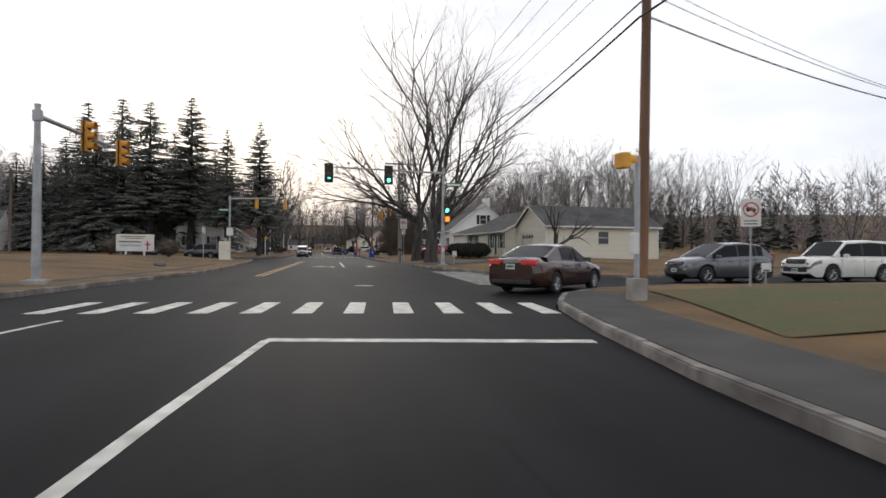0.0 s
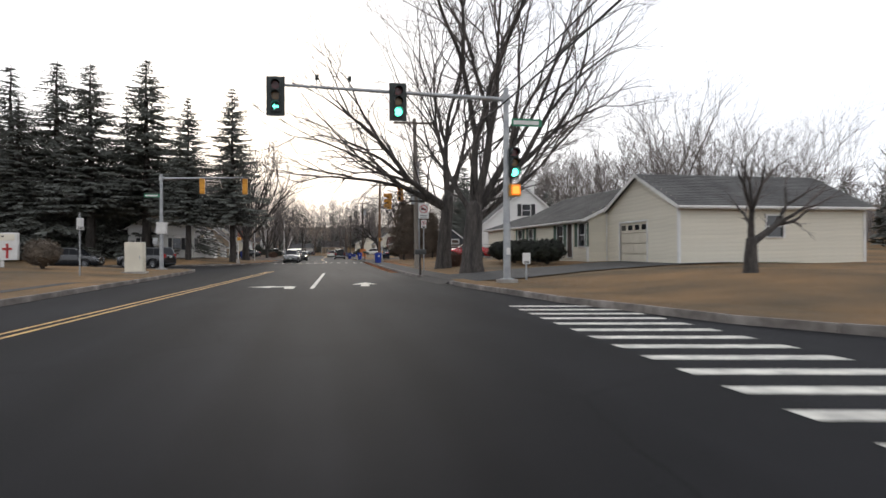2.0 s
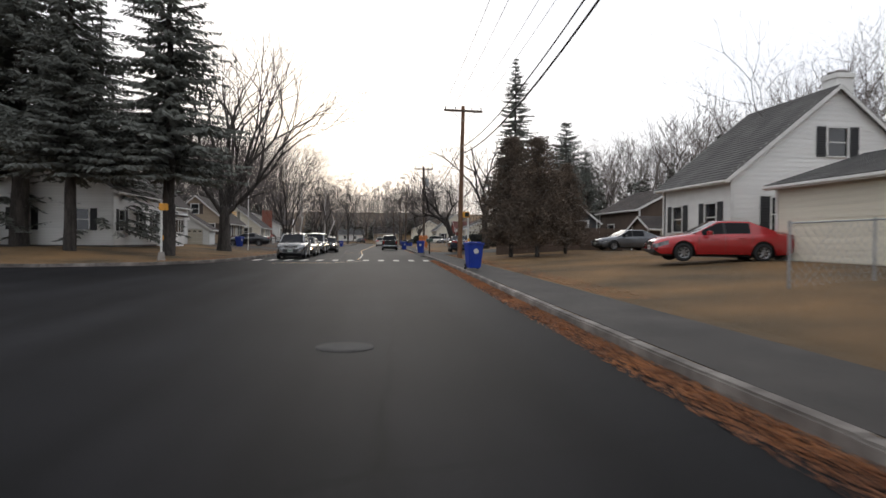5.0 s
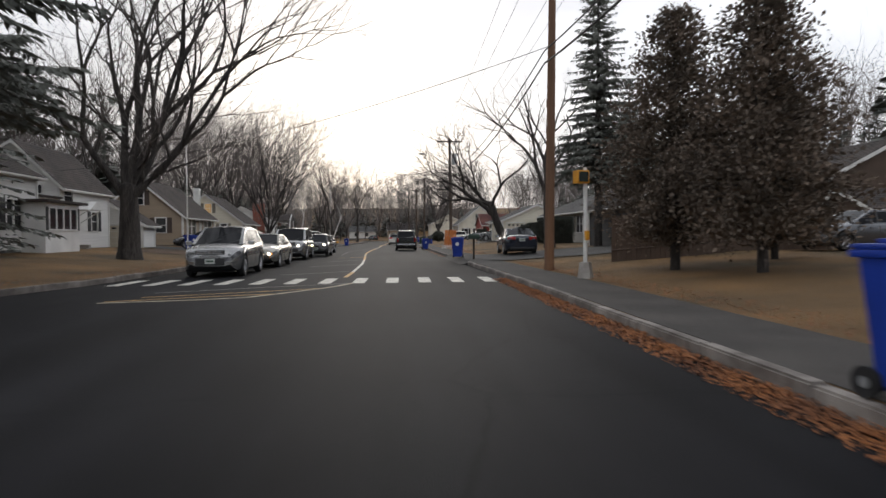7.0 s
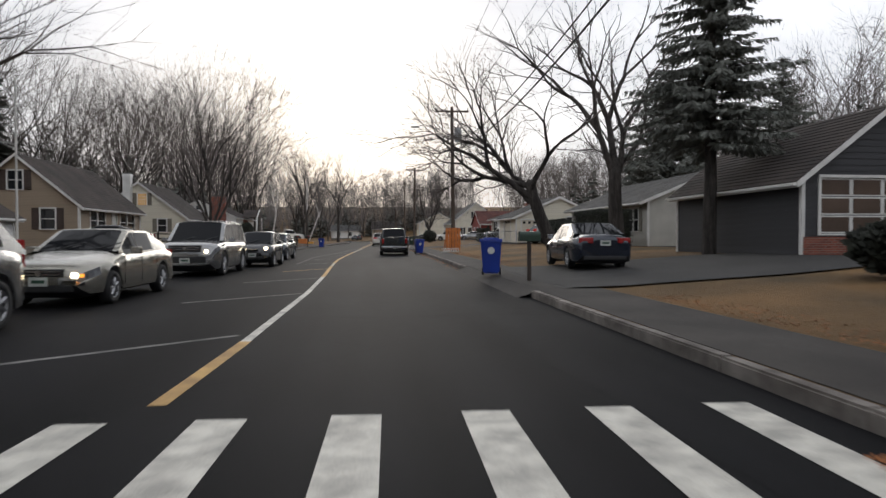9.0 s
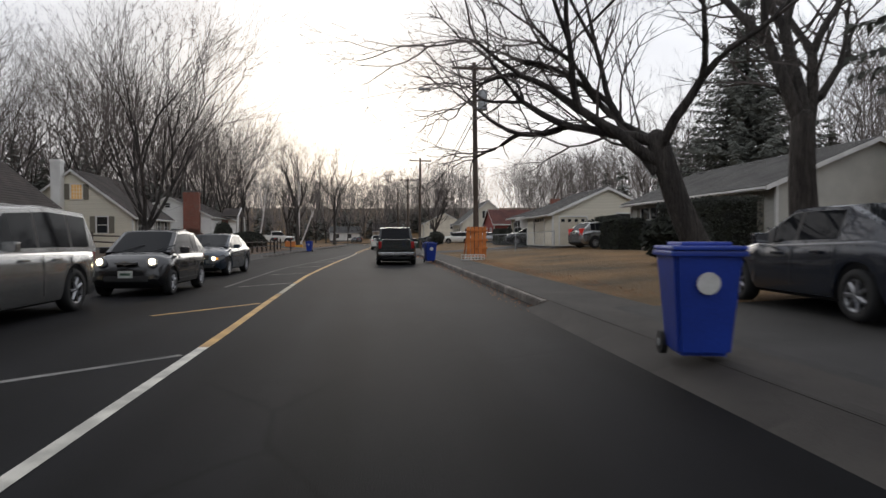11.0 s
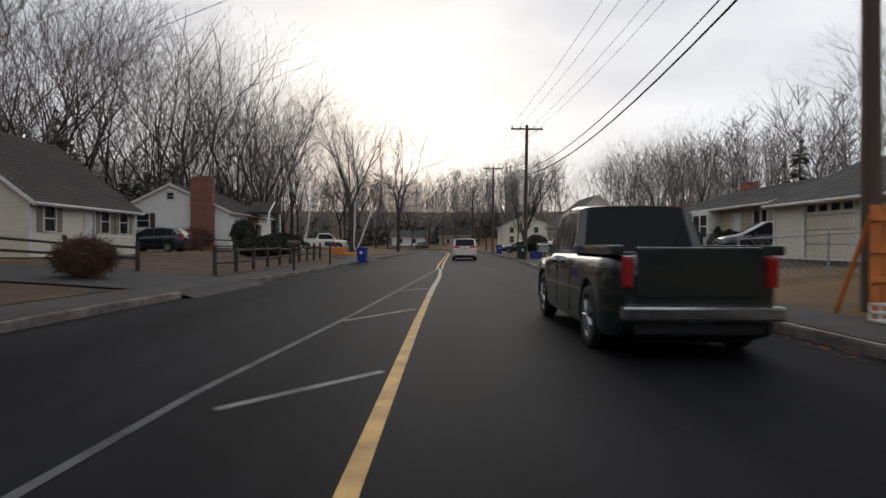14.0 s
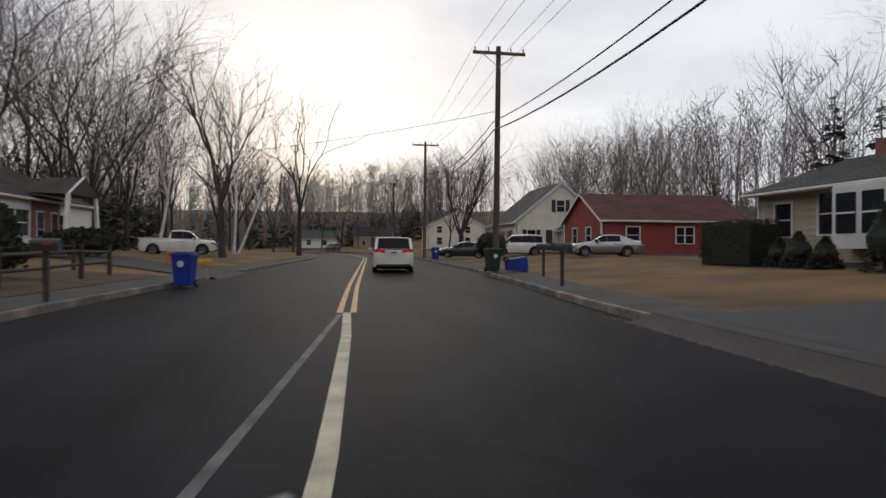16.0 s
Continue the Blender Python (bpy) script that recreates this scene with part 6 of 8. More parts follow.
wire((12.85, 143.2, 10.2), (-24, 172, 9.9), 0.5, 0.012)
wire((11.5, 101.5, 7.4), (-10.5, 116, 4.8), 0.7, 0.012)
wire((12.75, 181.9, 7.6), (-12, 187, 5.2), 0.7, 0.012)
wire((12.85, 143.2, 7.2), (22, 136, 4.2), 0.4, 0.012)
r, _ = pole(-30, 76, 9.5, True, "wooden utility pole along a side street", (0, 0.5))
r, _ = pole(44, 30.9, 10.9, True, "wooden utility pole along a side street", (0, -0.5))
# bare steel flagpoles beside the left footpath
for x, y, h in ((-5.0, 118.8, 6.2),):
    r = thing("flagpole", Matrix.Translation((x, y, hz(x, y))), "slender white flagpole beside the street", "pole")
    part("pole", rodded((0, 0, -0.1), (0, 0, h), 0.045, 0.03, 8), M["trim"], r)
    part("finial", disc(bmesh.new(), (0, 0, h + 0.03), (0, 0, 1), 0.05, 0.05, 10), M["trim"], r)


def crossing_lamp(x, y, turn, label):
    z0 = hz(x, y)
    r = thing("crossing_signal", Matrix.Translation((x, y, z0)) @ pose(0, 0, 0, 0, 0, turn), label, "traffic light")
    f = bmesh.new()
    rod(f, (0, 0, -0.1), (0, 0, 0.42), 0.26, 0.17, 4)
    part("footing", f, M["concrete"], r)
    part("pole", rodded((0, 0, 0.4), (0, 0, 2.9), 0.055, 0.05, 12), M["sign_white"], r)
    h = part("signal_box", boxed(-0.30, 0.05, -0.13, 0.13, 2.48, 2.82, 0.03), M["signal_yellow"], r)
    part("signal_face", boxed(-0.26, 0.01, -0.143, -0.128, 2.52, 2.78, 0.01), M["lens_off"], h)
    part("push_button", boxed(-0.06, 0.06, -0.12, -0.05, 1.0, 1.25, 0.02), M["signal_yellow"], r)


crossing_lamp(11.4, 97.5, 12, "white crossing post with a yellow signal box")
crossing_lamp(-4.6, 93.6, 160, "white crossing post with a concrete foot by the spruce")


def sign_post(x, y, plates, label, h=3.0, wood=False, turn=0):
    """A post with flat plates: (centre z, width, height, drawing)."""
    z0 = hz(x, y)
    r = thing("road_sign", Matrix.Translation((x, y, z0)) @ pose(0, 0, 0, 0, 0, turn), label, "sign")
    part("post", boxed(-0.03, 0.03, -0.02, 0.02, -0.3, h, 0.005), M["galv"] if not wood else M["wood_rail"], r)
    for z, w, hh, what in plates:
        z -= z0
        p = part("plate", boxed(-w / 2, w / 2, -0.034, -0.024, z - hh / 2, z + hh / 2, 0.004), M["sign_white"], r)
        ring = bmesh.new()
        rr = w * 0.40
        zc = z + (hh - w) * 0.35
        if "ring" in what:
            V = []
            for k in range(28):
                a = 2 * math.pi * k / 28
                for q in (rr, rr * 0.82):
                    V.append(ring.verts.new((math.cos(a) * q, -0.037, zc + math.sin(a) * q)))
            for k in range(28):
                o, n = 2 * k, 2 * ((k + 1) % 28)
                ring.faces.new((V[o], V[n], V[n + 1], V[o + 1]))
            part("prohibition_ring", ring, M["sign_red"], p)
            b = bmesh.new()
            if "truck" in what:
                box(b, -rr * 0.6, rr * 0.22, -0.0365, -0.0352, zc - rr * 0.18, zc + rr * 0.3)
                box(b, rr * 0.26, rr * 0.62, -0.0365, -0.0352, zc - rr * 0.18, zc + rr * 0.14)
                for u in (-0.38, 0.42):
                    disc(b, (u * rr, -0.0358, zc - rr * 0.22), (0, 1, 0), rr * 0.13, 0.0012, 12)
                part("truck_symbol", b, M["sign_black"], p)
            else:
                box(b, -rr * 0.3, -rr * 0.12, -0.0365, -0.0352, zc - rr * 0.55, zc + rr * 0.55)
                box(b, -rr * 0.12, rr * 0.35, -0.0365, -0.0352, zc + rr * 0.38, zc + rr * 0.55)
                box(b, -rr * 0.12, rr * 0.35, -0.0365, -0.0352, zc - rr * 0.05, zc + rr * 0.1)
                box(b, rr * 0.2, rr * 0.36, -0.0365, -0.0352, zc + rr * 0.1, zc + rr * 0.4)
                part("letter_symbol", b, M["sign_black"], p)
            b = boxed(-rr * 0.9, rr * 0.9, -0.0385, -0.0372, -rr * 0.07, rr * 0.07)
            sl = part("slash", b, M["sign_red"], p)
            sl.matrix_basis = Matrix.Translation((0, 0, zc)) @ pose(0, 0, 0, 0, 45, 0)
        if "bars" in what:
            b = bmesh.new()
            for k in range(2):
                zz = z - hh * (0.30 + 0.11 * k)
                box(b, -w * 0.34, w * 0.34, -0.0365, -0.0352, zz - 0.015, zz + 0.015)
            part("lettering_bar", b, M["sign_black"], p)
    return r


sign_post(9.8, 59.8, [(3.75, 0.62, 0.92, "ring truck bars"), (2.95, 0.32, 0.48, "ring P bars")], "white no-trucks sign above a small parking sign", 4.0)
sign_post(14.8, 18.4, [(2.6, 0.62, 0.92, "ring truck bars")], "white no-trucks sign at the side street", 3.0, turn=-35)
sign_post(11.2, 45.2, [(1.0, 0.32, 0.42, "bars")], "small white notice beside the signal mast", 0.95)
sign_post(-7.6, 55.0, [(2.7, 0.4, 0.55, "bars")], "thin post with a small white plate on the lawn", 3.0, False, 60)
sign_post(15.9, 19.0, [(0.75, 0.4, 0.3, "bars")], "small white yard sign near the side street", 0.6)
sign_post(21.0, 90.2, [(2.1, 0.5, 0.5, "bars")], "small plate on a post before the brown house", 2.3)

# lit-up church notice board on the corner lawn
x0, z0 = -14.1, hz(-14.1, 60.8)
r = thing("notice_board", Matrix.Translation((x0, 60.8, 0)), "white notice board with black lettering and a red cross", "sign")
part("cabinet", boxed(-1.55, 1.55, -0.12, 0.12, 0.95, 2.45, 0.03), M["sign_white"], r)
part("header", boxed(-1.4, 1.4, -0.13, -0.118, 2.02, 2.36), M["siding_cream"], r)
for k in (-0.75, 0.75):
    part("post", boxed(k - 0.07, k + 0.07, -0.07, 0.07, z0 - 0.3, 0.96), M["sign_white"], r)
b = bmesh.new()
box(b, 0.98, 1.10, -0.136, -0.122, 1.05, 1.85)
box(b, 0.80, 1.28, -0.136, -0.122, 1.5, 1.62)
part("cross", b, M["sign_red"], r)
for z, u0, u1 in ((2.25, -1.1, 1.0), (2.1, -0.8, 0.8)):
    for k in range(int((u1 - u0) / 0.17)):
        part("lettering_bar", boxed(u0 + k * 0.17, u0 + k * 0.17 + 0.11, -0.140, -0.132, z - 0.04, z + 0.04), M["sign_black"], r)
for word, z, u in (("CHRISTMAS DAY", 1.38, -0.35),):
    cu = bpy.data.curves.new("lettering", "FONT")
    cu.body, cu.size, cu.extrude, cu.align_x = word, 0.24, 0.004, "CENTER"
    cu.materials.append(M["sign_black"])
    t = new("lettering", cu)
    t.parent, t.matrix_basis = r, pose(u, -0.126, z, 90, 0, 0)
for k in range(11):
    part("lettering_bar", boxed(-1.3 + k * 0.17, -1.3 + k * 0.17 + 0.11, -0.132, -0.122, 1.72, 1.86), M["sign_black"], r)

# signal cabinet
r = thing("signal_cabinet", Matrix.Translation((-6.5, 60.3, hz(-6.5, 60.3))), "pale steel signal cabinet on a concrete pad", "cabinet")
part("pad", boxed(-0.6, 0.6, -0.45, 0.45, -0.2, 0.1, 0.02), M["concrete"], r)
part("body", boxed(-0.48, 0.48, -0.33, 0.33, 0.1, 1.75, 0.03), M["siding_cream"], r)
part("door", boxed(-0.44, 0.44, -0.35, -0.325, 0.16, 1.68, 0.01), M["siding_cream"], r)
part("handle", boxed(0.3, 0.34, -0.38, -0.34, 0.8, 1.0, 0.01), M["galv"], r)

# stone on the lawn
b = bmesh.new()
bmesh.ops.create_icosphere(b, subdivisions=3, radius=1.0)
for v in b.verts:
    k = 1 + 0.25 * noise.noise(v.co * 1.6)
    v.co = Vector((v.co.x * 0.34 * k, v.co.y * 0.24 * k, v.co.z * 0.20 * k))
r = part("boulder", b, M["foundation"], None, smooth=True)
r.matrix_basis = Matrix.Translation((-7.6, 38.5, hz(-7.6, 38.5) + 0.10))
tagged(r, "low brown-grey boulder on the corner lawn", "stone")

# ---- vehicles ----
def loft(sections, keyed):
    """Faces between half-sections (x >= 0), mirrored; keyed(i, j) names the mesh that a face belongs to."""
    n = len(sections[0])
    groups = {}
    for sx in (1, -1):
        for i in range(len(sections) - 1):
            for j in range(n - 1):
                k = keyed(i, j, sx)
                if k is None:
                    continue
                q = [sections[i][j], sections[i + 1][j], sections[i + 1][j + 1], sections[i][j + 1]]
                q = [(p[0] * sx, p[1], p[2]) for p in q]
                groups.setdefault(k, []).append(q if sx > 0 else q[::-1])
    return groups


def quads(name, qs, material, parent, label="", smooth=True, thick=0.0):
    bm = bmesh.new()
    for q in qs:
        try:
            bm.faces.new([bm.verts.new(p) for p in q])
        except ValueError:
            pass
    bmesh.ops.remove_doubles(bm, verts=bm.verts, dist=0.0008)
    bmesh.ops.recalc_face_normals(bm, faces=bm.faces)
    ob = part(name, bm, material, parent, label, False)
    if smooth:
        me = ob.data
        me.polygons.foreach_set("use_smooth", [True] * len(me.polygons))
        me.set_sharp_from_angle(angle=radians(52))
    return ob


def wheel(car, x, y, r, side, rim):
    w = new("wheel")
    w.parent, w.matrix_basis = car, Matrix.Translation((x, y, r))
    b = bmesh.new()
    bmesh.ops.create_circle(b, segments=28, radius=r)
    b.free()
    V, F = [], []
    prof = [(r * 0.62, 0.105), (r * 0.93, 0.11), (r, 0.07), (r, -0.07), (r * 0.93, -0.11), (r * 0.62, -0.105)]
    n = 28
    for k in range(n):
        a = 2 * math.pi * k / n
        V += [(t, math.cos(a) * q, math.sin(a) * q) for q, t in prof]
    for k in range(n):
        o, m = k * 6, ((k + 1) % n) * 6
        F += [(o + j, o + (j + 1) % 6, m + (j + 1) % 6, m + j) for j in range(6)]
    link("tyre", mesh_of("tyre", V, F, M["rubber"], True), w)
    b = bmesh.new()
    disc(b, (side * 0.02, 0, 0), (1, 0, 0), r * 0.63, 0.10, 24)
    part("drum", b, M["plastic"], w)
    b = bmesh.new()
    for k in range(7):
        a = 2 * math.pi * k / 7
        u = Vector((0, math.cos(a), math.sin(a)))
        rod(b, Vector((side * 0.088, 0, 0)), Vector((side * 0.096, 0, 0)) + u * r * 0.58, 0.036, 0.026, 5)
    V2 = [b.verts.new((side * t, math.cos(2 * math.pi * k / 24) * q, math.sin(2 * math.pi * k / 24) * q)) for k in range(24) for q, t in ((r * 0.64, 0.108), (r * 0.55, 0.085))]
    for k in range(24):
        o, m = 2 * k, 2 * ((k + 1) % 24)
        b.faces.new((V2[o], V2[m], V2[m + 1], V2[o + 1]))
    disc(b, (side * 0.10, 0, 0), (1, 0, 0), r * 0.14, 0.02, 12)
    part("rim", b, M["rim"] if rim else M["plastic"], w)


def vehicle(name, m, label, spec, color, lights="off", tails="tail", category="car", bars=True):
    """A road vehicle facing +y of m."""
    car = thing(name, m, label, category)
    L, W, H, r = spec["L"], spec["W"] / 2, spec["H"], spec["r"]
    yf, yr = spec["yf"], spec["yr"]
    ys = sorted(set([round(v, 3) for v in np.concatenate([np.linspace(-L / 2, L / 2, 44), np.linspace(yf - r - 0.12, yf + r + 0.12, 15), np.linspace(yr - r - 0.12, yr + r + 0.12, 15)]) if -L / 2 <= v <= L / 2]))
    px, pz = zip(*spec["top"])
    bx, bz = zip(*spec["belt"])
    arch_r = r + 0.075
    secs = []
    for y in ys:
        e = min((L / 2 - abs(y)) / 0.55, 1)
        nose = 0.70 if y > 0 and H < 1.70 and L > 4 else 0.80
        if nose < 0.8:
            e = min((L / 2 - y) / 0.75, 1)
        w = W * (nose + (1 - nose) * math.sin(e * math.pi / 2) ** 0.7)
        e = min((L / 2 - abs(y)) / 0.55, 1)
        zb = 0.20 + 0.16 * (1 - min((L / 2 - abs(y)) / 0.22, 1)) ** 1.5
        zt = float(np.interp(y, px, pz))
        zs = min(float(np.interp(y, bx, bz)), zt - 0.02)
        if y > spec["cabin"][0][0] - 0.3:
            zs = max(zs, zt - 0.075)
        arch = 0
        for yw in (yf, yr):
            d = abs(y - yw)
            if d < arch_r:
                arch = max(arch, r + math.sqrt(arch_r ** 2 - d * d))
        mid = (zb + zs) / 2 + 0.05
        band = zs - 0.19
        pts = [(0, y, zb), (0.70 * w, y, zb), (0.955 * w, y, max(zb + 0.05, min(arch, zs - 0.10))), (0.995 * w, y, max(zb + 0.14, min(arch + 0.012, zs - 0.09))), (w, y, max(min(mid, band - 0.01), min(arch + 0.03, zs - 0.08))), (0.992 * w, y, max(band, min(mid, band - 0.01) + 0.01, min(arch + 0.035, zs - 0.07))), (0.97 * w, y, zs - 0.05), (0.905 * w, y, zs), (0.66 * w, y, zs + (zt - zs) * 0.78), (0.33 * w, y, zs + (zt - zs) * 0.96), (0, y, zt)]
        if e < 0.25:
            k = 1 - 0.10 * (1 - e / 0.25)
            pts = [(p[0], p[1], zb + 0.12 + (p[2] - zb - 0.12) * k) for p in pts]
        secs.append(pts)
    wrap = spec.get("wrap", 0.42)
    part_of = lambda i, j, s: "sill" if j == 0 else "lower" if j == 1 else "headlight_%d" % s if j == 5 and (ys[i] + ys[i + 1]) / 2 > L / 2 - wrap else "body"
    g = loft(secs, part_of)
    for end in (0, -1):
        for sx in (1, -1):
            q = secs[end]
            for j in range(len(q) - 2):
                u, v = q[j], q[j + 1]
                for f0, f1 in ((0.0, 0.52), (0.52, 1.0)):
                    lamp = wrap > 0 and end == -1 and j == 5 and f0 > 0.5
                    g["headlight_%d" % sx if lamp else "body"].append([(u[0] * f0 * sx, u[1], u[2]), (u[0] * f1 * sx, u[1], u[2]), (v[0] * f1 * sx, v[1], v[2]), (v[0] * f0 * sx, v[1], v[2])])
    quads("body", g["body"], color, car)
    zl = float(np.interp(L / 2 - 0.10, px, pz)) - 0.17
    for sx in (1, -1):
        if wrap > 0:
            hl = quads("headlight", g["headlight_%d" % sx], M["head_off"], car)
            part("bulb", disc(bmesh.new(), (sx * W * 0.66, L / 2 - 0.02, zl), (0, 1, 0.2), 0.05, 0.06, 16), M["head_on"] if lights != "off" else M["head_off"], hl)
            if lights == "amber":
                part("marker", boxed(*sorted((sx * W * 0.75, sx * W * 0.80)), L / 2 - 0.10, L / 2 - 0.02, zl - 0.03, zl + 0.03, 0.008), M["turn_amber"], hl)
    quads("underbody", g["sill"] + g["lower"], M["plastic"], car)
    part("chassis", boxed(-W * 0.68, W * 0.68, -L / 2 + 0.3, L / 2 - 0.3, 0.17, 0.55, 0.03), M["plastic"], car)
    # cabin
    (ywb, zwb), (yrf, zrf), (yrr, zrr), (yrb, zrb) = spec["cabin"]
    n_st = 26
    cy = sorted(set([round(v, 3) for v in np.concatenate([np.linspace(yrb, ywb, n_st), [yrf, yrr, *spec["pillars"], *[p + 0.09 for p in spec["pillars"]]]])]))
    cs = []
    for y in cy:
        zt = float(np.interp(y, [yrb, yrr, (yrr + yrf) / 2, yrf, ywb], [zrb, zrr, H, zrf, zwb]))
        zl = float(np.interp(y, bx, bz)) - 0.03
        f = max(0.0, min(1.0, (zt - zl) / (H - zl)))
        wb = W * 0.93
        wt = wb - (wb - W * spec.get("tuck", 0.74)) * f
        cs.append([(wb, y, zl), (wb - (wb - wt) * 0.12, y, zl + (zt - zl) * 0.12), (wt + (wb - wt) * 0.10, y, zl + (zt - zl) * 0.86), (wt, y, zl + (zt - zl) * 0.95), (wt * 0.86, y, zt - 0.004), (wt * 0.5, y, zt + 0.012 * f), (0, y, zt + 0.018 * f)])

    def key(i, j, s):
        y = (cy[i] + cy[i + 1]) / 2
        if y > yrf + 0.02:
            return "windshield" if j >= 4 else "side_window_%d_%d" % (len(spec["pillars"]), s) if j == 1 and y < ywb - 0.26 else "roof"
        if y < yrr - 0.02:
            return "rear_window" if j >= 4 else "roof"
        if j >= 2 or j == 0:
            return "roof"
        for p in spec["pillars"]:
            if p - 0.005 <= y <= p + 0.095:
                return "pillar_%d_%d" % (spec["pillars"].index(p), s)
        k = sum(y > p for p in spec["pillars"])
        if spec.get("blind") is not None and k in spec["blind"]:
            return "roof"
        return "side_window_%d_%d" % (k, s)

    g = loft(cs, key)
    for k, qs in g.items():
        nm = k.split("_f")[0]
        nm = "side_window" if nm.startswith("side_window") else "pillar" if nm.startswith("pillar") else nm
        quads(nm, qs, {"roof": color, "pillar": M["plastic"]}.get(nm, M["car_glass"]), car)
    for x in (1, -1):
        for y in (yf, yr):
            wheel(car, x * (W - 0.115), y, r, x, spec.get("alloy", True))
        ym = ywb - 0.42
        zm = float(np.interp(ym, bx, bz)) + 0.08
        mi = part("mirror", boxed(x * (W + 0.10) - 0.10, x * (W + 0.10) + 0.10, ym - 0.06, ym + 0.07, zm - 0.07, zm + 0.08, 0.03), color if spec.get("mirror_paint", True) else M["plastic"], car)
        part("mirror_glass", boxed(x * (W + 0.10) - 0.085, x * (W + 0.10) + 0.085, ym - 0.068, ym - 0.058, zm - 0.055, zm + 0.065), M["chrome"], mi)
        for p in spec["handles"]:
            zz = float(np.interp(p, bx, bz)) - 0.13
            part("door_handle", boxed(*sorted((x * (W * 0.985), x * (W + 0.028))), p - 0.11, p + 0.11, zz - 0.018, zz + 0.018, 0.008), color, car)
        for p in spec["seams"]:
            zz = float(np.interp(p, bx, bz))
            b = boxed(*sorted((x * (W * 0.99), x * (W + 0.0025))), p - 0.005, p + 0.005, 0.36, zz - 0.06)
            part("door_seam", b, M["plastic"], car)
        # lamps
        if wrap == 0:
            hw, hh, hz0, slant = spec["head"]
            hl = part("headlight", disc(bmesh.new(), (0, 0, 0), (0, 1, 0.35), hh / 2, 0.10, 20), M["head_off"], car)
            hl.matrix_basis = Matrix.Translation((x * W * 0.66, L / 2 - 0.085, hz0)) @ pose(0, 0, 0, 0, 0, x * -14)
            part("bulb", disc(bmesh.new(), (0, 0.045, 0.015), (0, 1, 0.35), hh * 0.30, 0.04, 16), M["head_on"] if lights != "off" else M["head_off"], hl)
        tw, th, tz = spec["tail"]
        tx = x * (W * 0.83 - tw / 2)
        b = boxed(-tw / 2, tw / 2, -0.16, 0.20, -th / 2, th / 2, 0.035)
        tl = part("tail_light", b, M[tails], car)
        tl.matrix_basis = Matrix.Translation((tx, -L / 2 + 0.165 + spec.get("tail_in", 0.0), tz)) @ pose(0, 0, 0, 0, 0, x * 16)
        if spec.get("fog"):
            part("fog_light", disc(bmesh.new(), (x * W * 0.66, L / 2 - 0.05, 0.42), (0, 1, 0), 0.05, 0.06, 12), M["head_on"] if spec["fog"] == "on" else M["chrome"], car)
    gw, gh, gz = spec["grille"]
    gw = min(gw, W * 0.98)
    gr = part("grille", boxed(-gw / 2, gw / 2, L / 2 - 0.20, L / 2 + 0.012, gz - gh / 2, gz + gh / 2, 0.03), M["plastic"], car)
    for k in range(2):
        zz = gz - gh / 2 + gh * (k + 0.8) / 2.6
        part("grille_bar", boxed(-gw / 2 + 0.04, gw / 2 - 0.04, L / 2 + 0.008, L / 2 + 0.02, zz - 0.012, zz + 0.012, 0.004), M["chrome"], gr)
    part("badge", disc(bmesh.new(), (0, L / 2 + 0.018, gz), (0, 1, 0), 0.055, 0.012, 16), M["chrome"], gr)
    iw, ih, iz = spec.get("intake", (W * 1.25, 0.13, 0.36))
    part("air_intake", boxed(-iw / 2, iw / 2, L / 2 - 0.2, L / 2 + 0.006, iz - ih / 2, iz + ih / 2, 0.03), M["plastic"], car)
    for yy, zz in ((L / 2 + 0.016, spec.get("plate_f", 0.48)), (-L / 2 - 0.016, spec.get("plate_r", 0.85))):
        p = part("number_plate", boxed(-0.155, 0.155, yy - 0.008, yy + 0.008, zz - 0.078, zz + 0.078, 0.005), M["plate"], car)
        s = 1 if yy > 0 else -1
        part("plate_bar", boxed(-0.11, 0.11, *sorted((yy + s * 0.0075, yy + s * 0.0095)), zz - 0.025, zz + 0.03), M["shutter_green"], p)
    part("rear_bumper_trim", boxed(-W * 0.72, W * 0.72, -L / 2 - 0.012, -L / 2 + 0.2, 0.30, 0.42, 0.03), M["plastic"], car)
    if spec.get("rear_chrome"):
        part("rear_chrome_bar", boxed(-W * 0.62, W * 0.62, -L / 2 - 0.014, -L / 2 + 0.05, spec["rear_chrome"] - 0.02, spec["rear_chrome"] + 0.02, 0.006), M["chrome"], car)
    if spec.get("rails"):
        for x in (1, -1):
            part("roof_rail", rodded((x * W * 0.66, yrr + 0.1, H + 0.03), (x * W * 0.66, yrf - 0.1, H + 0.03), 0.022, sides=8), M["chrome"], car)
    for x in (-0.35, 0.35):
        part("wiper", rodded((x, ywb + 0.05, zwb + 0.02), (x - 0.42, ywb - 0.22, zwb + 0.16), 0.012, sides=5), M["plastic"], car)
    return car


SEDAN = dict(L=4.75, W=1.80, H=1.43, r=0.315, yf=1.43, yr=-1.27, top=[(-2.375, 0.94), (-2.25, 1.05), (-1.5, 1.10), (0.8, 1.02), (1.0, 1.0), (1.9, 0.86), (2.25, 0.77), (2.375, 0.68)], belt=[(-2.375, 0.88), (-1.5, 0.98), (1.0, 0.90), (2.375, 0.60)], cabin=[(1.02, 0.99), (0.22, 1.42), (-0.85, 1.42), (-1.72, 1.08)], pillars=[-0.92, -0.02], handles=[-0.55, 0.35], seams=[-0.88, 0.02, 0.92], head=(0.42, 0.15, 0.67, 6), tail=(0.42, 0.17, 0.88), grille=(0.85, 0.14, 0.63), plate_r=0.80)
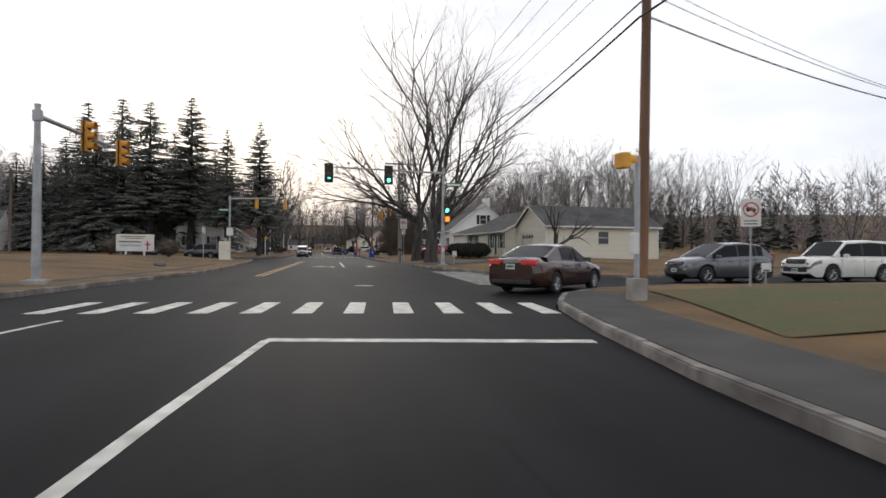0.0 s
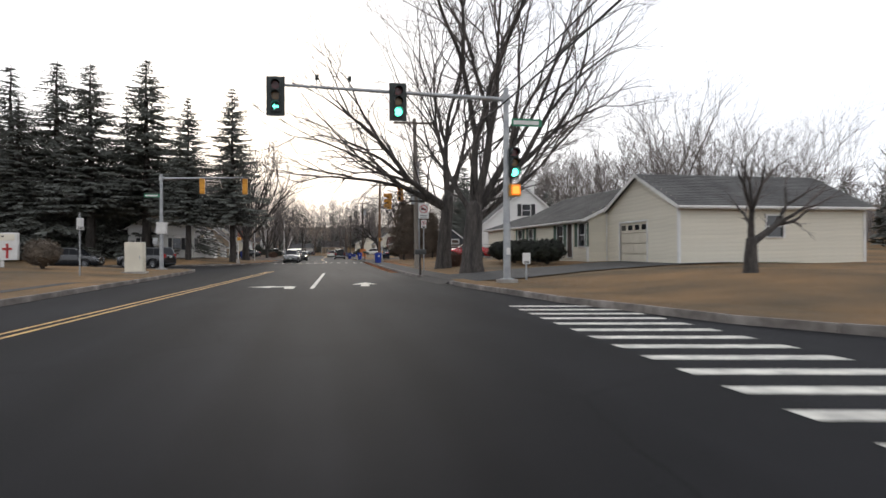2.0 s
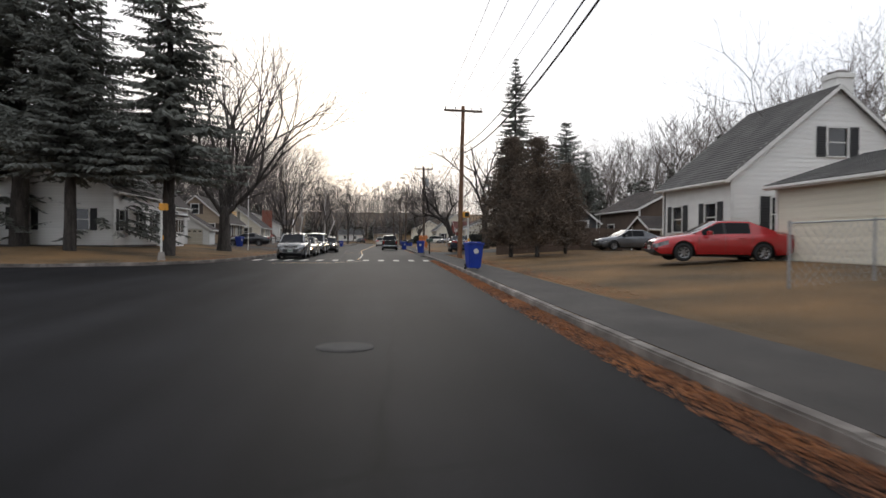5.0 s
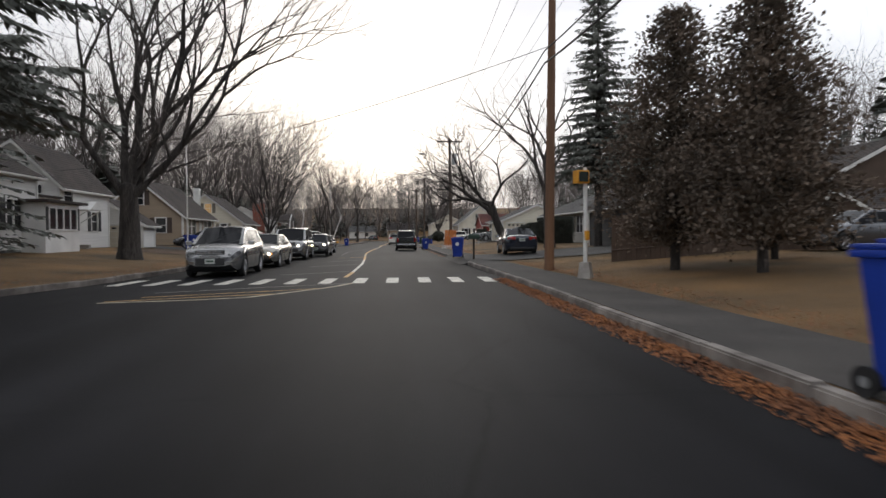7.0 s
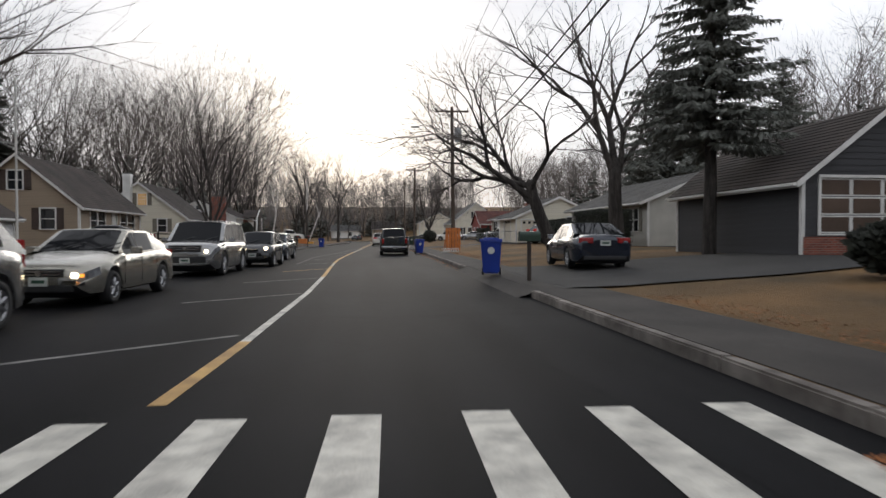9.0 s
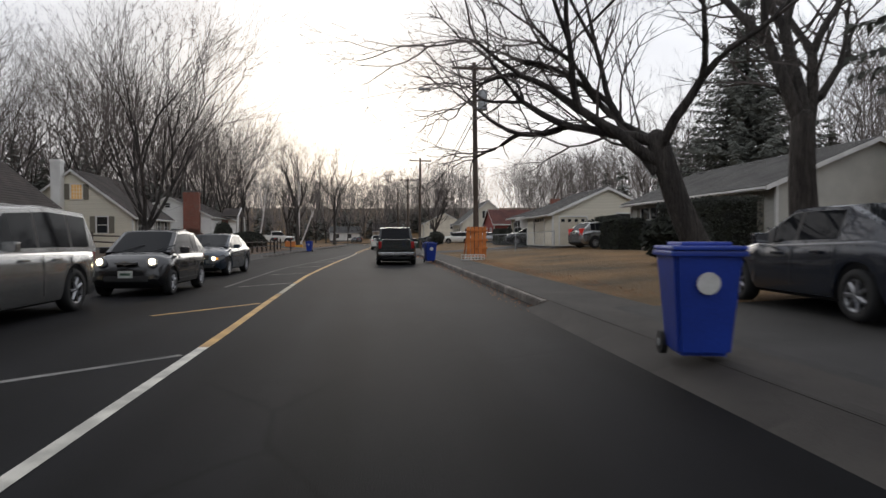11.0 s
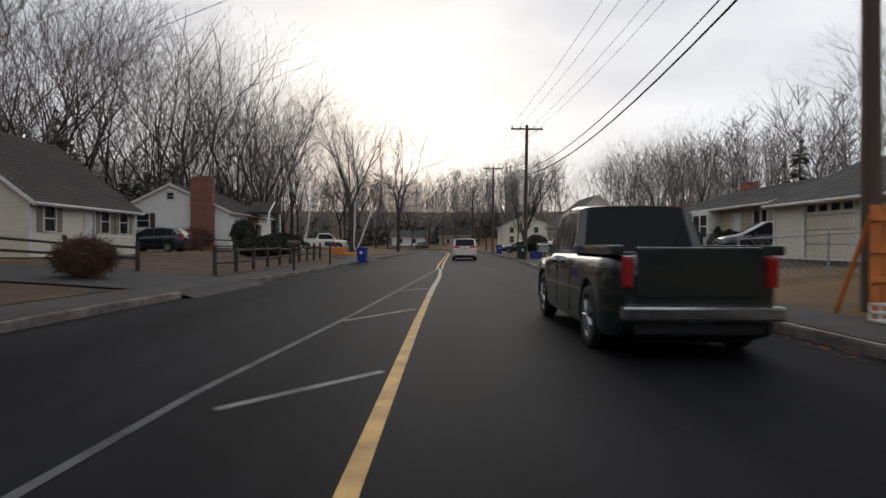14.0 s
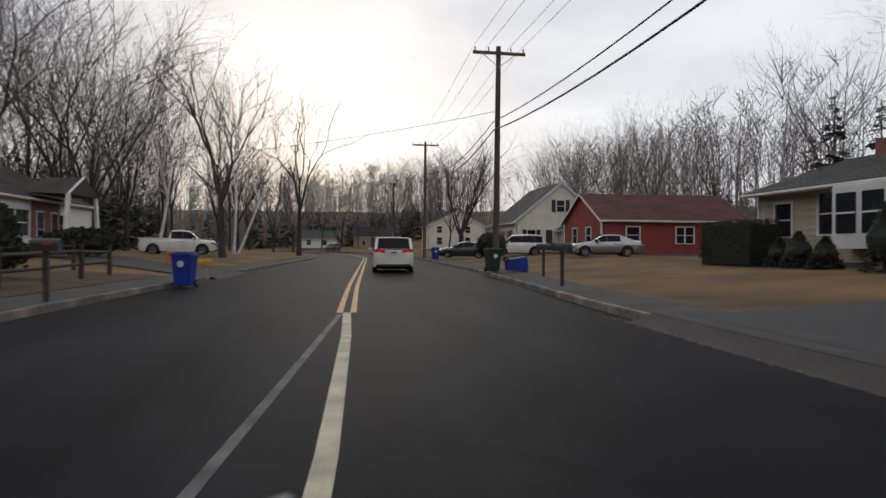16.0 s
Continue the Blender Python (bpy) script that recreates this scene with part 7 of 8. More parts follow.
COROLLA = dict(SEDAN, L=4.54, W=1.76, H=1.47, yf=1.35, yr=-1.25, top=[(-2.27, 0.98), (-2.15, 1.07), (-1.5, 1.10), (0.85, 1.04), (1.1, 1.02), (1.8, 0.90), (2.15, 0.80), (2.27, 0.70)], belt=[(-2.27, 0.9), (-1.5, 1.0), (1.0, 0.92), (2.27, 0.60)], cabin=[(1.18, 1.0), (0.25, 1.43), (-0.85, 1.43), (-1.62, 1.09)], head=(0.46, 0.17, 0.68, 12), grille=(0.95, 0.15, 0.66), fog="off")
SUV = dict(L=4.52, W=1.84, H=1.68, r=0.345, yf=1.37, yr=-1.32, top=[(-2.26, 1.05), (-2.2, 1.10), (-1.5, 1.12), (0.9, 1.10), (1.3, 1.08), (1.9, 0.985), (2.15, 0.90), (2.26, 0.76)], belt=[(-2.26, 1.02), (-1.5, 1.10), (1.0, 1.0), (2.26, 0.72)], cabin=[(1.32, 1.06), (0.30, 1.62), (-1.55, 1.60), (-2.14, 1.08)], pillars=[-1.28, -0.32], handles=[-0.75, 0.18], seams=[-1.1, -0.28, 0.85], head=(0.44, 0.17, 0.83, 14), tail=(0.24, 0.42, 1.02), grille=(1.0, 0.14, 0.80), intake=(0.92, 0.24, 0.50), plate_f=0.52, plate_r=0.98, rails=False)
BOXY = dict(SUV, L=4.85, W=1.99, H=1.84, r=0.375, yf=1.42, yr=-1.35, top=[(-2.42, 1.1), (-2.3, 1.16), (1.0, 1.16), (1.3, 1.15), (2.1, 1.08), (2.32, 0.98), (2.42, 0.78)], belt=[(-2.42, 1.06), (1.0, 1.08), (2.42, 0.82)], cabin=[(1.25, 1.14), (0.55, 1.76), (-2.0, 1.78), (-2.3, 1.14)], pillars=[-1.4, -0.3], handles=[-0.7, 0.3], seams=[-1.2, -0.26, 0.95], head=(0.40, 0.22, 0.90, 2), grille=(1.0, 0.2, 0.90), intake=(1.3, 0.2, 0.55), tuck=0.80)
VAN = dict(SUV, L=5.15, W=2.01, H=1.74, r=0.345, yf=1.55, yr=-1.45, top=[(-2.57, 1.05), (-2.5, 1.12), (1.3, 1.10), (1.6, 1.06), (2.2, 0.94), (2.45, 0.82), (2.57, 0.66)], belt=[(-2.57, 1.04), (1.3, 1.02), (2.57, 0.66)], cabin=[(1.75, 1.03), (0.75, 1.66), (-2.1, 1.70), (-2.46, 1.14)], pillars=[-1.3, 0.0], handles=[-0.3, 0.55], seams=[-1.25, 0.05, 1.15], tail=(0.46, 0.20, 1.06), tuck=0.84, rear_chrome=1.15, plate_r=0.97, rails=False)
FIAT = dict(SUV, L=3.55, W=1.63, H=1.50, r=0.29, yf=1.12, yr=-1.15, top=[(-1.77, 0.95), (-1.68, 1.05), (0.6, 1.02), (0.9, 1.0), (1.4, 0.92), (1.66, 0.78), (1.77, 0.60)], belt=[(-1.77, 0.92), (0.6, 0.93), (1.77, 0.62)], cabin=[(1.02, 0.98), (0.25, 1.46), (-1.1, 1.46), (-1.72, 1.0)], pillars=[-0.75, 0.28], handles=[-0.3], seams=[-0.55, 0.75], head=(0.24, 0.22, 0.76, 0), wrap=0, tail=(0.16, 0.3, 0.86), grille=(0.45, 0.05, 0.74), intake=(0.95, 0.14, 0.40), fog="on", rails=False, plate_f=0.50)
TRUCK = dict(SUV, L=5.55, W=1.96, H=1.86, r=0.385, yf=1.75, yr=-1.72, top=[(-2.77, 1.18), (-0.75, 1.18), (-0.6, 1.20), (1.2, 1.18), (1.5, 1.15), (2.5, 1.08), (2.7, 0.98), (2.77, 0.8)], belt=[(-2.77, 1.16), (-0.7, 1.16), (1.0, 1.14), (2.77, 0.85)], cabin=[(1.55, 1.14), (0.85, 1.80), (-0.45, 1.82), (-0.68, 1.16)], pillars=[-0.32, 0.32], handles=[0.05, 0.7], seams=[-0.64, 0.35, 1.2], head=(0.36, 0.24, 0.92, 0), tail=(0.13, 0.34, 0.98), tail_in=-0.045, grille=(1.05, 0.28, 0.90), intake=(1.3, 0.14, 0.55), tuck=0.80, rails=False, plate_r=0.52)


def pickup(name, m, label, color, **kw):
    """A pickup: the vehicle with an open bed, tailgate and chrome bumper."""
    t = vehicle(name, m, label, TRUCK, color, category="pickup truck", **kw)
    part("bed_liner", boxed(-0.78, 0.78, -2.6, -0.82, 1.175, 1.186), M["plastic"], t)
    for x in (-1, 1):
        part("bed_rail", boxed(*sorted((x * 0.80, x * 0.955)), -2.72, -0.72, 1.16, 1.27, 0.02), color, t)
    part("tailgate", boxed(-0.675, 0.675, -2.80, -2.70, 0.70, 1.25, 0.02), color, t)
    part("step_bumper", boxed(-0.86, 0.86, -2.93, -2.72, 0.46, 0.62, 0.03), M["chrome"], t)
    return t


def on_road(x, y, turn, z=0.0):
    return Matrix.Translation((x, y, z)) @ pose(0, 0, 0, 0, 0, turn)


# the queue in the opposite lane
vehicle("suv", on_road(0.66, 104.2, 180), "silver compact suv waiting at the mid-street crossing", SUV, PAINT["silver"])
vehicle("sedan", on_road(0.85, 110.5, 179), "champagne sedan with lit headlights waiting in the queue", SEDAN, PAINT["champagne"], "amber")
vehicle("suv", on_road(0.85, 119.4, 179), "boxy silver suv with one headlight lit in the queue", BOXY, PAINT["silver"], "on")
vehicle("hatchback", on_road(1.77, 125.1, 179), "small black hatchback with round lit headlights", FIAT, PAINT["black"], "on")
vehicle("sedan", on_road(1.32, 133.1, 178), "slate-blue sedan with lit headlights in the queue", COROLLA, PAINT["blue"], "amber")
# in our lane
vehicle("minivan", on_road(8.2, 186.0, -2), "white minivan driving ahead up the street", VAN, PAINT["white"], tails="tail_on", category="minivan")
pickup("pickup_truck", on_road(8.35, 142.2, -1), "black pickup truck stopped beside the kerb", PAINT["dark_green"])
vehicle("suv", on_road(9.9, 224, -1), "dark suv driving ahead up the street", BOXY, PAINT["black"])
# first junction
vehicle("sedan", on_road(7.9, 19.1, -50), "dark maroon sedan turning into the side street", dict(SEDAN, L=4.87, W=1.84, H=1.48, rear_chrome=1.0, tail=(0.44, 0.15, 0.93)), PAINT["maroon"], tails="tail_on")
vehicle("suv", on_road(-11.2, 82.6, 66), "dark boxy suv turning into a side street", BOXY, PAINT["black"])
pickup("pickup_truck", on_road(-18.4, 85.4, -96), "dark pickup truck waiting in the side street", PAINT["black"])
vehicle("suv", on_road(17.4, 23.6, 96), "grey suv waiting at the mouth of a side street", SUV, PAINT["grey"])
vehicle("suv", on_road(23.4, 23.4, 92), "white suv waiting at the mouth of a side street", BOXY, PAINT["white"])


def parked(name, x, y, turn, label, spec, color, **kw):
    return vehicle(name, Matrix.Translation((x, y, hz(x, y) + 0.03)) @ pose(0, 0, 0, 0, 0, turn), label, spec, color, **kw)


parked("sedan", 13.7, 116.9, -4, "dark navy sedan parked on the wide driveway", SEDAN, PAINT["navy"])
parked("sedan", 18.0, 82.2, 80, "bright red car parked beside the white house", SEDAN, PAINT["red"])
parked("sedan", -7.6, 132.6, 95, "dark car parked beside the tan house", SEDAN, PAINT["black"])
parked("suv", 22.0, 148.0, -76, "silver-grey suv parked before the tan house", SUV, PAINT["silver"], tails="tail_on")
parked("sedan", 23.4, 102.8, 95, "grey car parked before the low brown wing", SEDAN, PAINT["grey"])
parked("suv", 20.6, 160.8, 80, "dark suv parked on the driveway", SUV, PAINT["black"])
t = pickup("pickup_truck", Matrix.Translation((-6.8, 204.2, hz(-6.8, 204.2) + 0.03)) @ pose(0, 0, 0, 0, 0, -84), "white pickup truck parked across a driveway", PAINT["white"])
t = pickup("pickup_truck", Matrix.Translation((-15.2, 151.8, hz(-15.2, 151.8) + 0.03)) @ pose(0, 0, 0, 0, 0, 88), "white pickup truck parked before the cream house", PAINT["white"])
parked("suv", 20.6, 206.4, 80, "white suv parked before the cream cape house", BOXY, PAINT["white"])
parked("sedan", 16.2, 208, 75, "dark green car parked before the cream cape house", SEDAN, PAINT["dark_green"])
parked("sedan", 22.6, 192.5, 80, "silver sedan parked before the red house", SEDAN, PAINT["silver"])
parked("suv", 3.0, 296, 30, "grey car parked where the street bends", SUV, PAINT["grey"])
parked("sedan", -9.5, 226, 10, "silver car parked under the trees", SEDAN, PAINT["silver"])
parked("suv", -13.5, 176.5, 84, "dark car parked beside the ranch house", SUV, PAINT["navy"])

# ---- bins, letterboxes, fences, hedges and litter ----
def wheelie_bin(x, y, turn, label, color="bin_blue", tipped=False, fill=True):
    z = hz(x, y) if tipped or float(road_distance(x, y)[0]) > 0 else 0.0
    m = Matrix.Translation((x, y, z)) @ pose(0, 0, 0, 0, 0, turn)
    if tipped:
        m = m @ pose(0, 0, 0.30, 86, 0, 0)
    r = thing("wheelie_bin", m, label, "bin", "bins put out along the street")
    b = bmesh.new()
    lo = [b.verts.new(p) for p in ((-0.23, -0.24, 0.06), (0.23, -0.24, 0.06), (0.23, 0.22, 0.06), (-0.23, 0.22, 0.06))]
    hi = [b.verts.new(p) for p in ((-0.30, -0.36, 1.0), (0.30, -0.36, 1.0), (0.30, 0.32, 1.0), (-0.30, 0.32, 1.0))]
    b.faces.new(lo[::-1])
    b.faces.new(hi)
    for k in range(4):
        b.faces.new((lo[k], lo[(k + 1) % 4], hi[(k + 1) % 4], hi[k]))
    bmesh.ops.bevel(b, geom=list(b.edges), offset=0.035, segments=2, affect="EDGES")
    part("body", b, M[color], r, smooth=False)
    part("rim", boxed(-0.325, 0.325, -0.385, 0.345, 0.955, 1.01, 0.02), M[color], r)
    b = boxed(-0.32, 0.32, -0.40, 0.33, 1.01, 1.05, 0.02)
    box(b, -0.22, 0.22, -0.28, 0.22, 1.045, 1.085, 0.018)
    lid = part("lid", b, M[color], r)
    part("handle", rodded((-0.24, 0.40, 0.97), (0.24, 0.40, 0.97), 0.018, sides=8), M[color], lid)
    part("emblem", disc(bmesh.new(), (0, -0.345, 0.72), (0, 1, 0.12), 0.10, 0.012, 18), M["sign_white"], r)
    for s in (-1, 1):
        w = part("wheel", disc(bmesh.new(), (s * 0.25, 0.25, 0.11), (1, 0, 0), 0.11, 0.06, 18), M["rubber"], r)
        part("hub", disc(bmesh.new(), (s * 0.283, 0.25, 0.11), (1, 0, 0), 0.04, 0.01, 10), M["galv"], w)
    part("axle", rodded((-0.25, 0.25, 0.11), (0.25, 0.25, 0.11), 0.015, sides=6), M["galv"], r)
    return r


BLUE = "blue plastic wheelie bin put out at the kerb"
for x, y, t in ((9.65, 85.1, 8), (10.05, 114.4, -12), (10.28, 143.2, 10), (1.0, 173.3, -8), (13.3, 206, 4), (-7.6, 128.2, 60)):
    wheelie_bin(x, y, t, BLUE)
wheelie_bin(12.9, 181.0, 80, "blue plastic wheelie bin lying tipped on its side", tipped=True)
wheelie_bin(12.2, 180.2, 10, "dark green plastic wheelie bin beside the footpath", "bin_dark")


def letterbox(x, y, turn, label, color="dark_metal"):
    r = thing("letterbox", Matrix.Translation((x, y, hz(x, y))) @ pose(0, 0, 0, 0, 0, turn), label, "letterbox")
    part("post", boxed(-0.045, 0.045, -0.045, 0.045, -0.3, 1.0, 0.008), M["wood_rail"], r)
    b = bmesh.new()
    ring = []
    for y0 in (-0.26, 0.26):
        pts = [(-0.11, y0, 1.0), (0.11, y0, 1.0), (0.11, y0, 1.14)] + [(0.11 * math.cos(math.pi * k / 8), y0, 1.14 + 0.11 * math.sin(math.pi * k / 8)) for k in range(1, 8)] + [(-0.11, y0, 1.14)]
        ring.append([b.verts.new(p) for p in pts])
    n = len(ring[0])
    b.faces.new(ring[0][::-1])
    b.faces.new(ring[1])
    for k in range(n):
        b.faces.new((ring[0][k], ring[0][(k + 1) % n], ring[1][(k + 1) % n], ring[1][k]))
    part("box", b, M[color], r)
    part("flag", boxed(0.112, 0.122, 0.0, 0.16, 1.12, 1.17), M["sign_red"], r)
    part("door", boxed(-0.105, 0.105, -0.272, -0.258, 1.01, 1.2, 0.006), M[color], r)


letterbox(8.35, 52.6, 90, "black letterbox with a red flag on a dark post")
letterbox(10.55, 112.0, 90, "dark green arched letterbox on a thin post", "bin_dark")
letterbox(0.0, 166.6, -90, "black letterbox on a wooden post by the fence")
letterbox(-0.35, 159.3, -90, "black letterbox on a wooden post by the fence")
letterbox(12.0, 170.6, 90, "black letterbox on a wooden post by the drive")
letterbox(13.3, 176.4, 90, "dark letterbox on a wooden post by the footpath")


def rail_fence(points, label, rails=(0.45, 0.85), h=1.05):
    """A split-rail fence: rough posts with two rails between them."""
    r = thing("rail_fence", Matrix(), label, "fence")
    g = random.Random(3)
    tops = []
    for x, y in points:
        z = hz(x, y)
        p = bmesh.new()
        rod(p, (x, y, z - 0.3), (x + g.uniform(-0.03, 0.03), y, z + h + g.uniform(-0.05, 0.08)), 0.085, 0.07, 7)
        part("post", p, M["wood_rail"], r)
        tops.append((x, y, z))
    for a, b in zip(tops, tops[1:]):
        for q in rails:
            p = bmesh.new()
            rod(p, (a[0], a[1], a[2] + q + g.uniform(-0.04, 0.04)), (b[0], b[1], b[2] + q + g.uniform(-0.04, 0.04)), 0.05, 0.042, 6)
            part("rail", p, M["wood_rail"], r)


rail_fence([(-2.0 - 0.012 * (y - 154), y) for y in np.arange(154.5, 178, 2.45)], "dark weathered split-rail fence beside the footpath")
rail_fence([(x, 154.0) for x in np.arange(-14, -2.2, 2.4)], "dark weathered split-rail fence before the cream house")
rail_fence([(x, 178.3) for x in np.arange(-11, -1.9, 2.3)], "dark weathered split-rail fence at the garden's end")


def picket(points, label, h, step, material, rail=True, width=0.09):
    """A fence of upright boards between points."""
    r = thing("board_fence", Matrix(), label, "fence")
    for a, b in zip(points, points[1:]):
        a, b = Vector(a), Vector(b)
        n = max(1, int((b - a).length / step))
        ang = math.atan2(b.y - a.y, b.x - a.x)
        for k in range(n):
            p = a.lerp(b, (k + 0.5) / n)
            z = hz(p.x, p.y)
            link("board", PICKET[material], r, Matrix.Translation((p.x, p.y, z - 0.05)) @ Matrix.Rotation(ang, 4, "Z") @ Matrix.Diagonal(((b - a).length / n * 0.93 / 0.1 if width > 0.1 else width / 0.1, 1, h + random.uniform(-0.02, 0.02), 1)))
        for q in (0.25, 0.8):
            bm = bmesh.new()
            rod(bm, (a.x, a.y, hz(a.x, a.y) + h * q), (b.x, b.y, hz(b.x, b.y) + h * q), 0.035, sides=4)
            part("rail", bm, M[material], r)


PICKET = {}
for mname in ("wood_rail", "siding_tan", "siding_brown"):
    b = boxed(-0.05, 0.05, -0.01, 0.01, 0, 1)
    me = bpy.data.meshes.new("board")
    b.to_mesh(me)
    b.free()
    me.materials.append(M[mname])
    PICKET[mname] = me
picket([(14.3, 103.4), (19.5, 104.4), (24, 105)], "brown upright board fence below the conifers", 1.65, 0.2, "siding_brown", width=0.2)
picket([(-21, 181), (-14.5, 182.5)], "tan board fence beside the ranch house", 1.7, 0.2, "siding_tan", width=0.2)


def wire_fence(points, label, h=1.1, step=2.4):
    """A chain-link fence: thin posts, a top rail and a diamond mesh of wires."""
    r = thing("chain_fence", Matrix(), label, "fence")
    for a, b in zip(points, points[1:]):
        a, b = Vector(a), Vector(b)
        n = max(1, round((b - a).length / step))
        for k in range(n + 1):
            p = a.lerp(b, k / n)
            part("post", rodded((p.x, p.y, hz(p.x, p.y) - 0.2), (p.x, p.y, hz(p.x, p.y) + h + 0.05), 0.03, sides=7), M["galv"], r)
        za, zb = hz(a.x, a.y), hz(b.x, b.y)
        part("top_rail", rodded((a.x, a.y, za + h), (b.x, b.y, zb + h), 0.02, sides=6), M["galv"], r)
        mesh = bmesh.new()
        length = (b - a).length
        u = 0.0
        while u < length:
            for s in (-1, 1):
                v = min(max(u + s * h, 0), length)
                t = abs(v - u) / h
                p, q = a.lerp(b, u / length), a.lerp(b, v / length)
                rod(mesh, (p.x, p.y, za + 0.02 + (zb - za) * u / length), (q.x, q.y, za + (zb - za) * v / length + h * t), 0.004, sides=3)
            u += 0.22
        part("mesh_wire", mesh, M["galv"], r)


wire_fence([(13.9, 72.5), (18.5, 73.5), (26, 74)], "dark chain-link fence before the cream outbuilding", 1.3)
wire_fence([(14.0, 150.2), (19.5, 150.8)], "chain-link fence before the tan garage", 1.2)

# orange folding barricade with a white crate
x, y = 12.72, 142.35
r = thing("barricade", Matrix.Translation((x, y, hz(x, y))) @ pose(0, 0, 0, 0, 0, 8), "orange wooden barricade leaning on trestles", "barrier")
for k in range(5):
    part("plank", boxed(-0.56 + 0.225 * k, -0.56 + 0.225 * k + 0.19, -0.02, 0.02, 0.1, 1.75, 0.008), M["orange"], r)
for z in (0.55, 1.0, 1.5):
    part("rail", boxed(-0.6, 0.6, -0.06, -0.02, z, z + 0.09, 0.006), M["orange"], r)
for s in (-0.5, 0.5):
    part("leg", rodded((s, 0.05, 1.6), (s, 0.75, 0.0), 0.04, sides=5), M["orange"], r)
b = bmesh.new()
r = thing("crate", Matrix.Translation((12.4, 141.6, hz(12.4, 141.6))) @ pose(0, 0, 0, 0, 0, 10), "low open white crate with slatted sides", "crate")
for z in (0.03, 0.15, 0.27):
    for q in (-1, 1):
        part("side_rail", boxed(-0.56, 0.56, *sorted((q * 0.27, q * 0.25)), z, z + 0.03, 0.005), M["sign_white"], r)
        part("end_rail", boxed(*sorted((q * 0.56, q * 0.54)), -0.25, 0.25, z, z + 0.03, 0.005), M["sign_white"], r)
for k in range(7):
    for q in (-1, 1):
        part("upright", boxed(-0.56 + 0.18 * k, -0.52 + 0.18 * k, *sorted((q * 0.275, q * 0.271)), 0.0, 0.30), M["sign_white"], r)
for k in range(5):
    part("slat", boxed(-0.54, 0.54, -0.25 + 0.11 * k, -0.19 + 0.11 * k, 0.012, 0.028), M["sign_white"], r)
r = thing("doorstep", Matrix.Translation((22.2, 140.8, hz(22.2, 140.8))), "pale concrete steps before the front door", "steps")
for k in range(3):
    part("step", boxed(-0.62 + 0.36 * k, 0.75, -0.75, 0.75, -0.15 if k == 0 else 0.17 * k - 0.004, 0.17 * (k + 1), 0.012), M["concrete"], r)
r = thing("play_slide", Matrix.Translation((-2.6, 187.5, hz(-2.6, 187.5))), "faded orange plastic play slide on the lawn", "toy")
b = boxed(-0.6, 0.6, -0.4, 0.4, 0, 0.75, 0.12)
part("body", b, M["orange"], r)
part("chute", boxed(0.5, 1.5, -0.25, 0.25, 0.05, 0.3, 0.06), M["signal_yellow"], r)


def bush(name, x, y, rx, ry, h, label, material, count, seed, leaf=0.13, woody=False, box_shape=False, cone=False):
    """A shrub: short stems and a dense shell of small leaves, or of bare twigs."""
    g = random.Random(seed)
    r = thing(name, Matrix.Translation((x, y, hz(x, y))), label, "shrub")
    V, F = [], []
    for k in range(9):
        w = g.uniform(0, 2 * math.pi)
        limb(V, F, [Vector((0, 0, -0.1)), Vector((math.cos(w) * rx * 0.6, math.sin(w) * ry * 0.6, h * 0.75))], [0.035, 0.01], 4)
    link("stem", mesh_of("stem", V, F, M["bark"]), r)
    V, F = [], []
    for k in range(count):
        w, u = g.uniform(0, 2 * math.pi), g.uniform(-0.95, 1)
        rad = g.uniform(0.55, 1.0) ** 0.4 * (0.88 + 0.2 * noise.noise((w * 2, u * 2, seed)))
        if box_shape:
            p = Vector((g.uniform(-1, 1), g.uniform(-1, 1), g.uniform(0, 1)))
            a = g.choice((0, 1, 2))
            if a < 2:
                p[a] = g.choice((-1, 1)) * g.uniform(0.86, 1.03)
            else:
                p[2] = g.uniform(0.9, 1.02)
            p = Vector((p.x * rx, p.y * ry, p.z * h))
        elif cone:
            u = g.random() ** 1.6
            s = (1 - u) ** 0.7 * g.uniform(0.75, 1.08)
            p = Vector((math.cos(w) * s * rx, math.sin(w) * s * ry, u * h))
        else:
            s = math.sqrt(max(0, 1 - u * u))
            p = Vector((math.cos(w) * s * rx * rad, math.sin(w) * s * ry * rad, h * 0.5 + u * h * 0.5 * rad))
        d = Vector((g.uniform(-1, 1), g.uniform(-1, 1), g.uniform(-0.3, 1.2))).normalized()
        if woody:
            limb(V, F, [p - d * 0.25, p + d * 0.25], [0.008, 0.003], 3)
        else:
            n = d.orthogonal().normalized() * leaf * 0.45
            o = len(V)
            V += [p, p + d * leaf * 0.5 + n, p + d * leaf, p + d * leaf * 0.5 - n]
            F.append((o, o + 1, o + 2, o + 3))
    if not woody:
        core = bmesh.new()
        if box_shape:
            box(core, -rx * 0.9, rx * 0.9, -ry * 0.94, ry * 0.94, 0.0, h * 0.92, 0.08)
        else:
            bmesh.ops.create_icosphere(core, subdivisions=3, radius=1.0)
            for v in core.verts:
                k = 0.78 + 0.16 * noise.noise(v.co * 2.3 + Vector((seed, 0, 0)))
                v.co = Vector((v.co.x * rx * k * (1 - 0.55 * max(v.co.z, 0) if cone else 1), v.co.y * ry * k * (1 - 0.55 * max(v.co.z, 0) if cone else 1), h * 0.5 + v.co.z * h * 0.5 * k))
        part("inner_growth", core, M[material], r)
    link("foliage", mesh_of("foliage", V, F, M[material]), r)
    return r


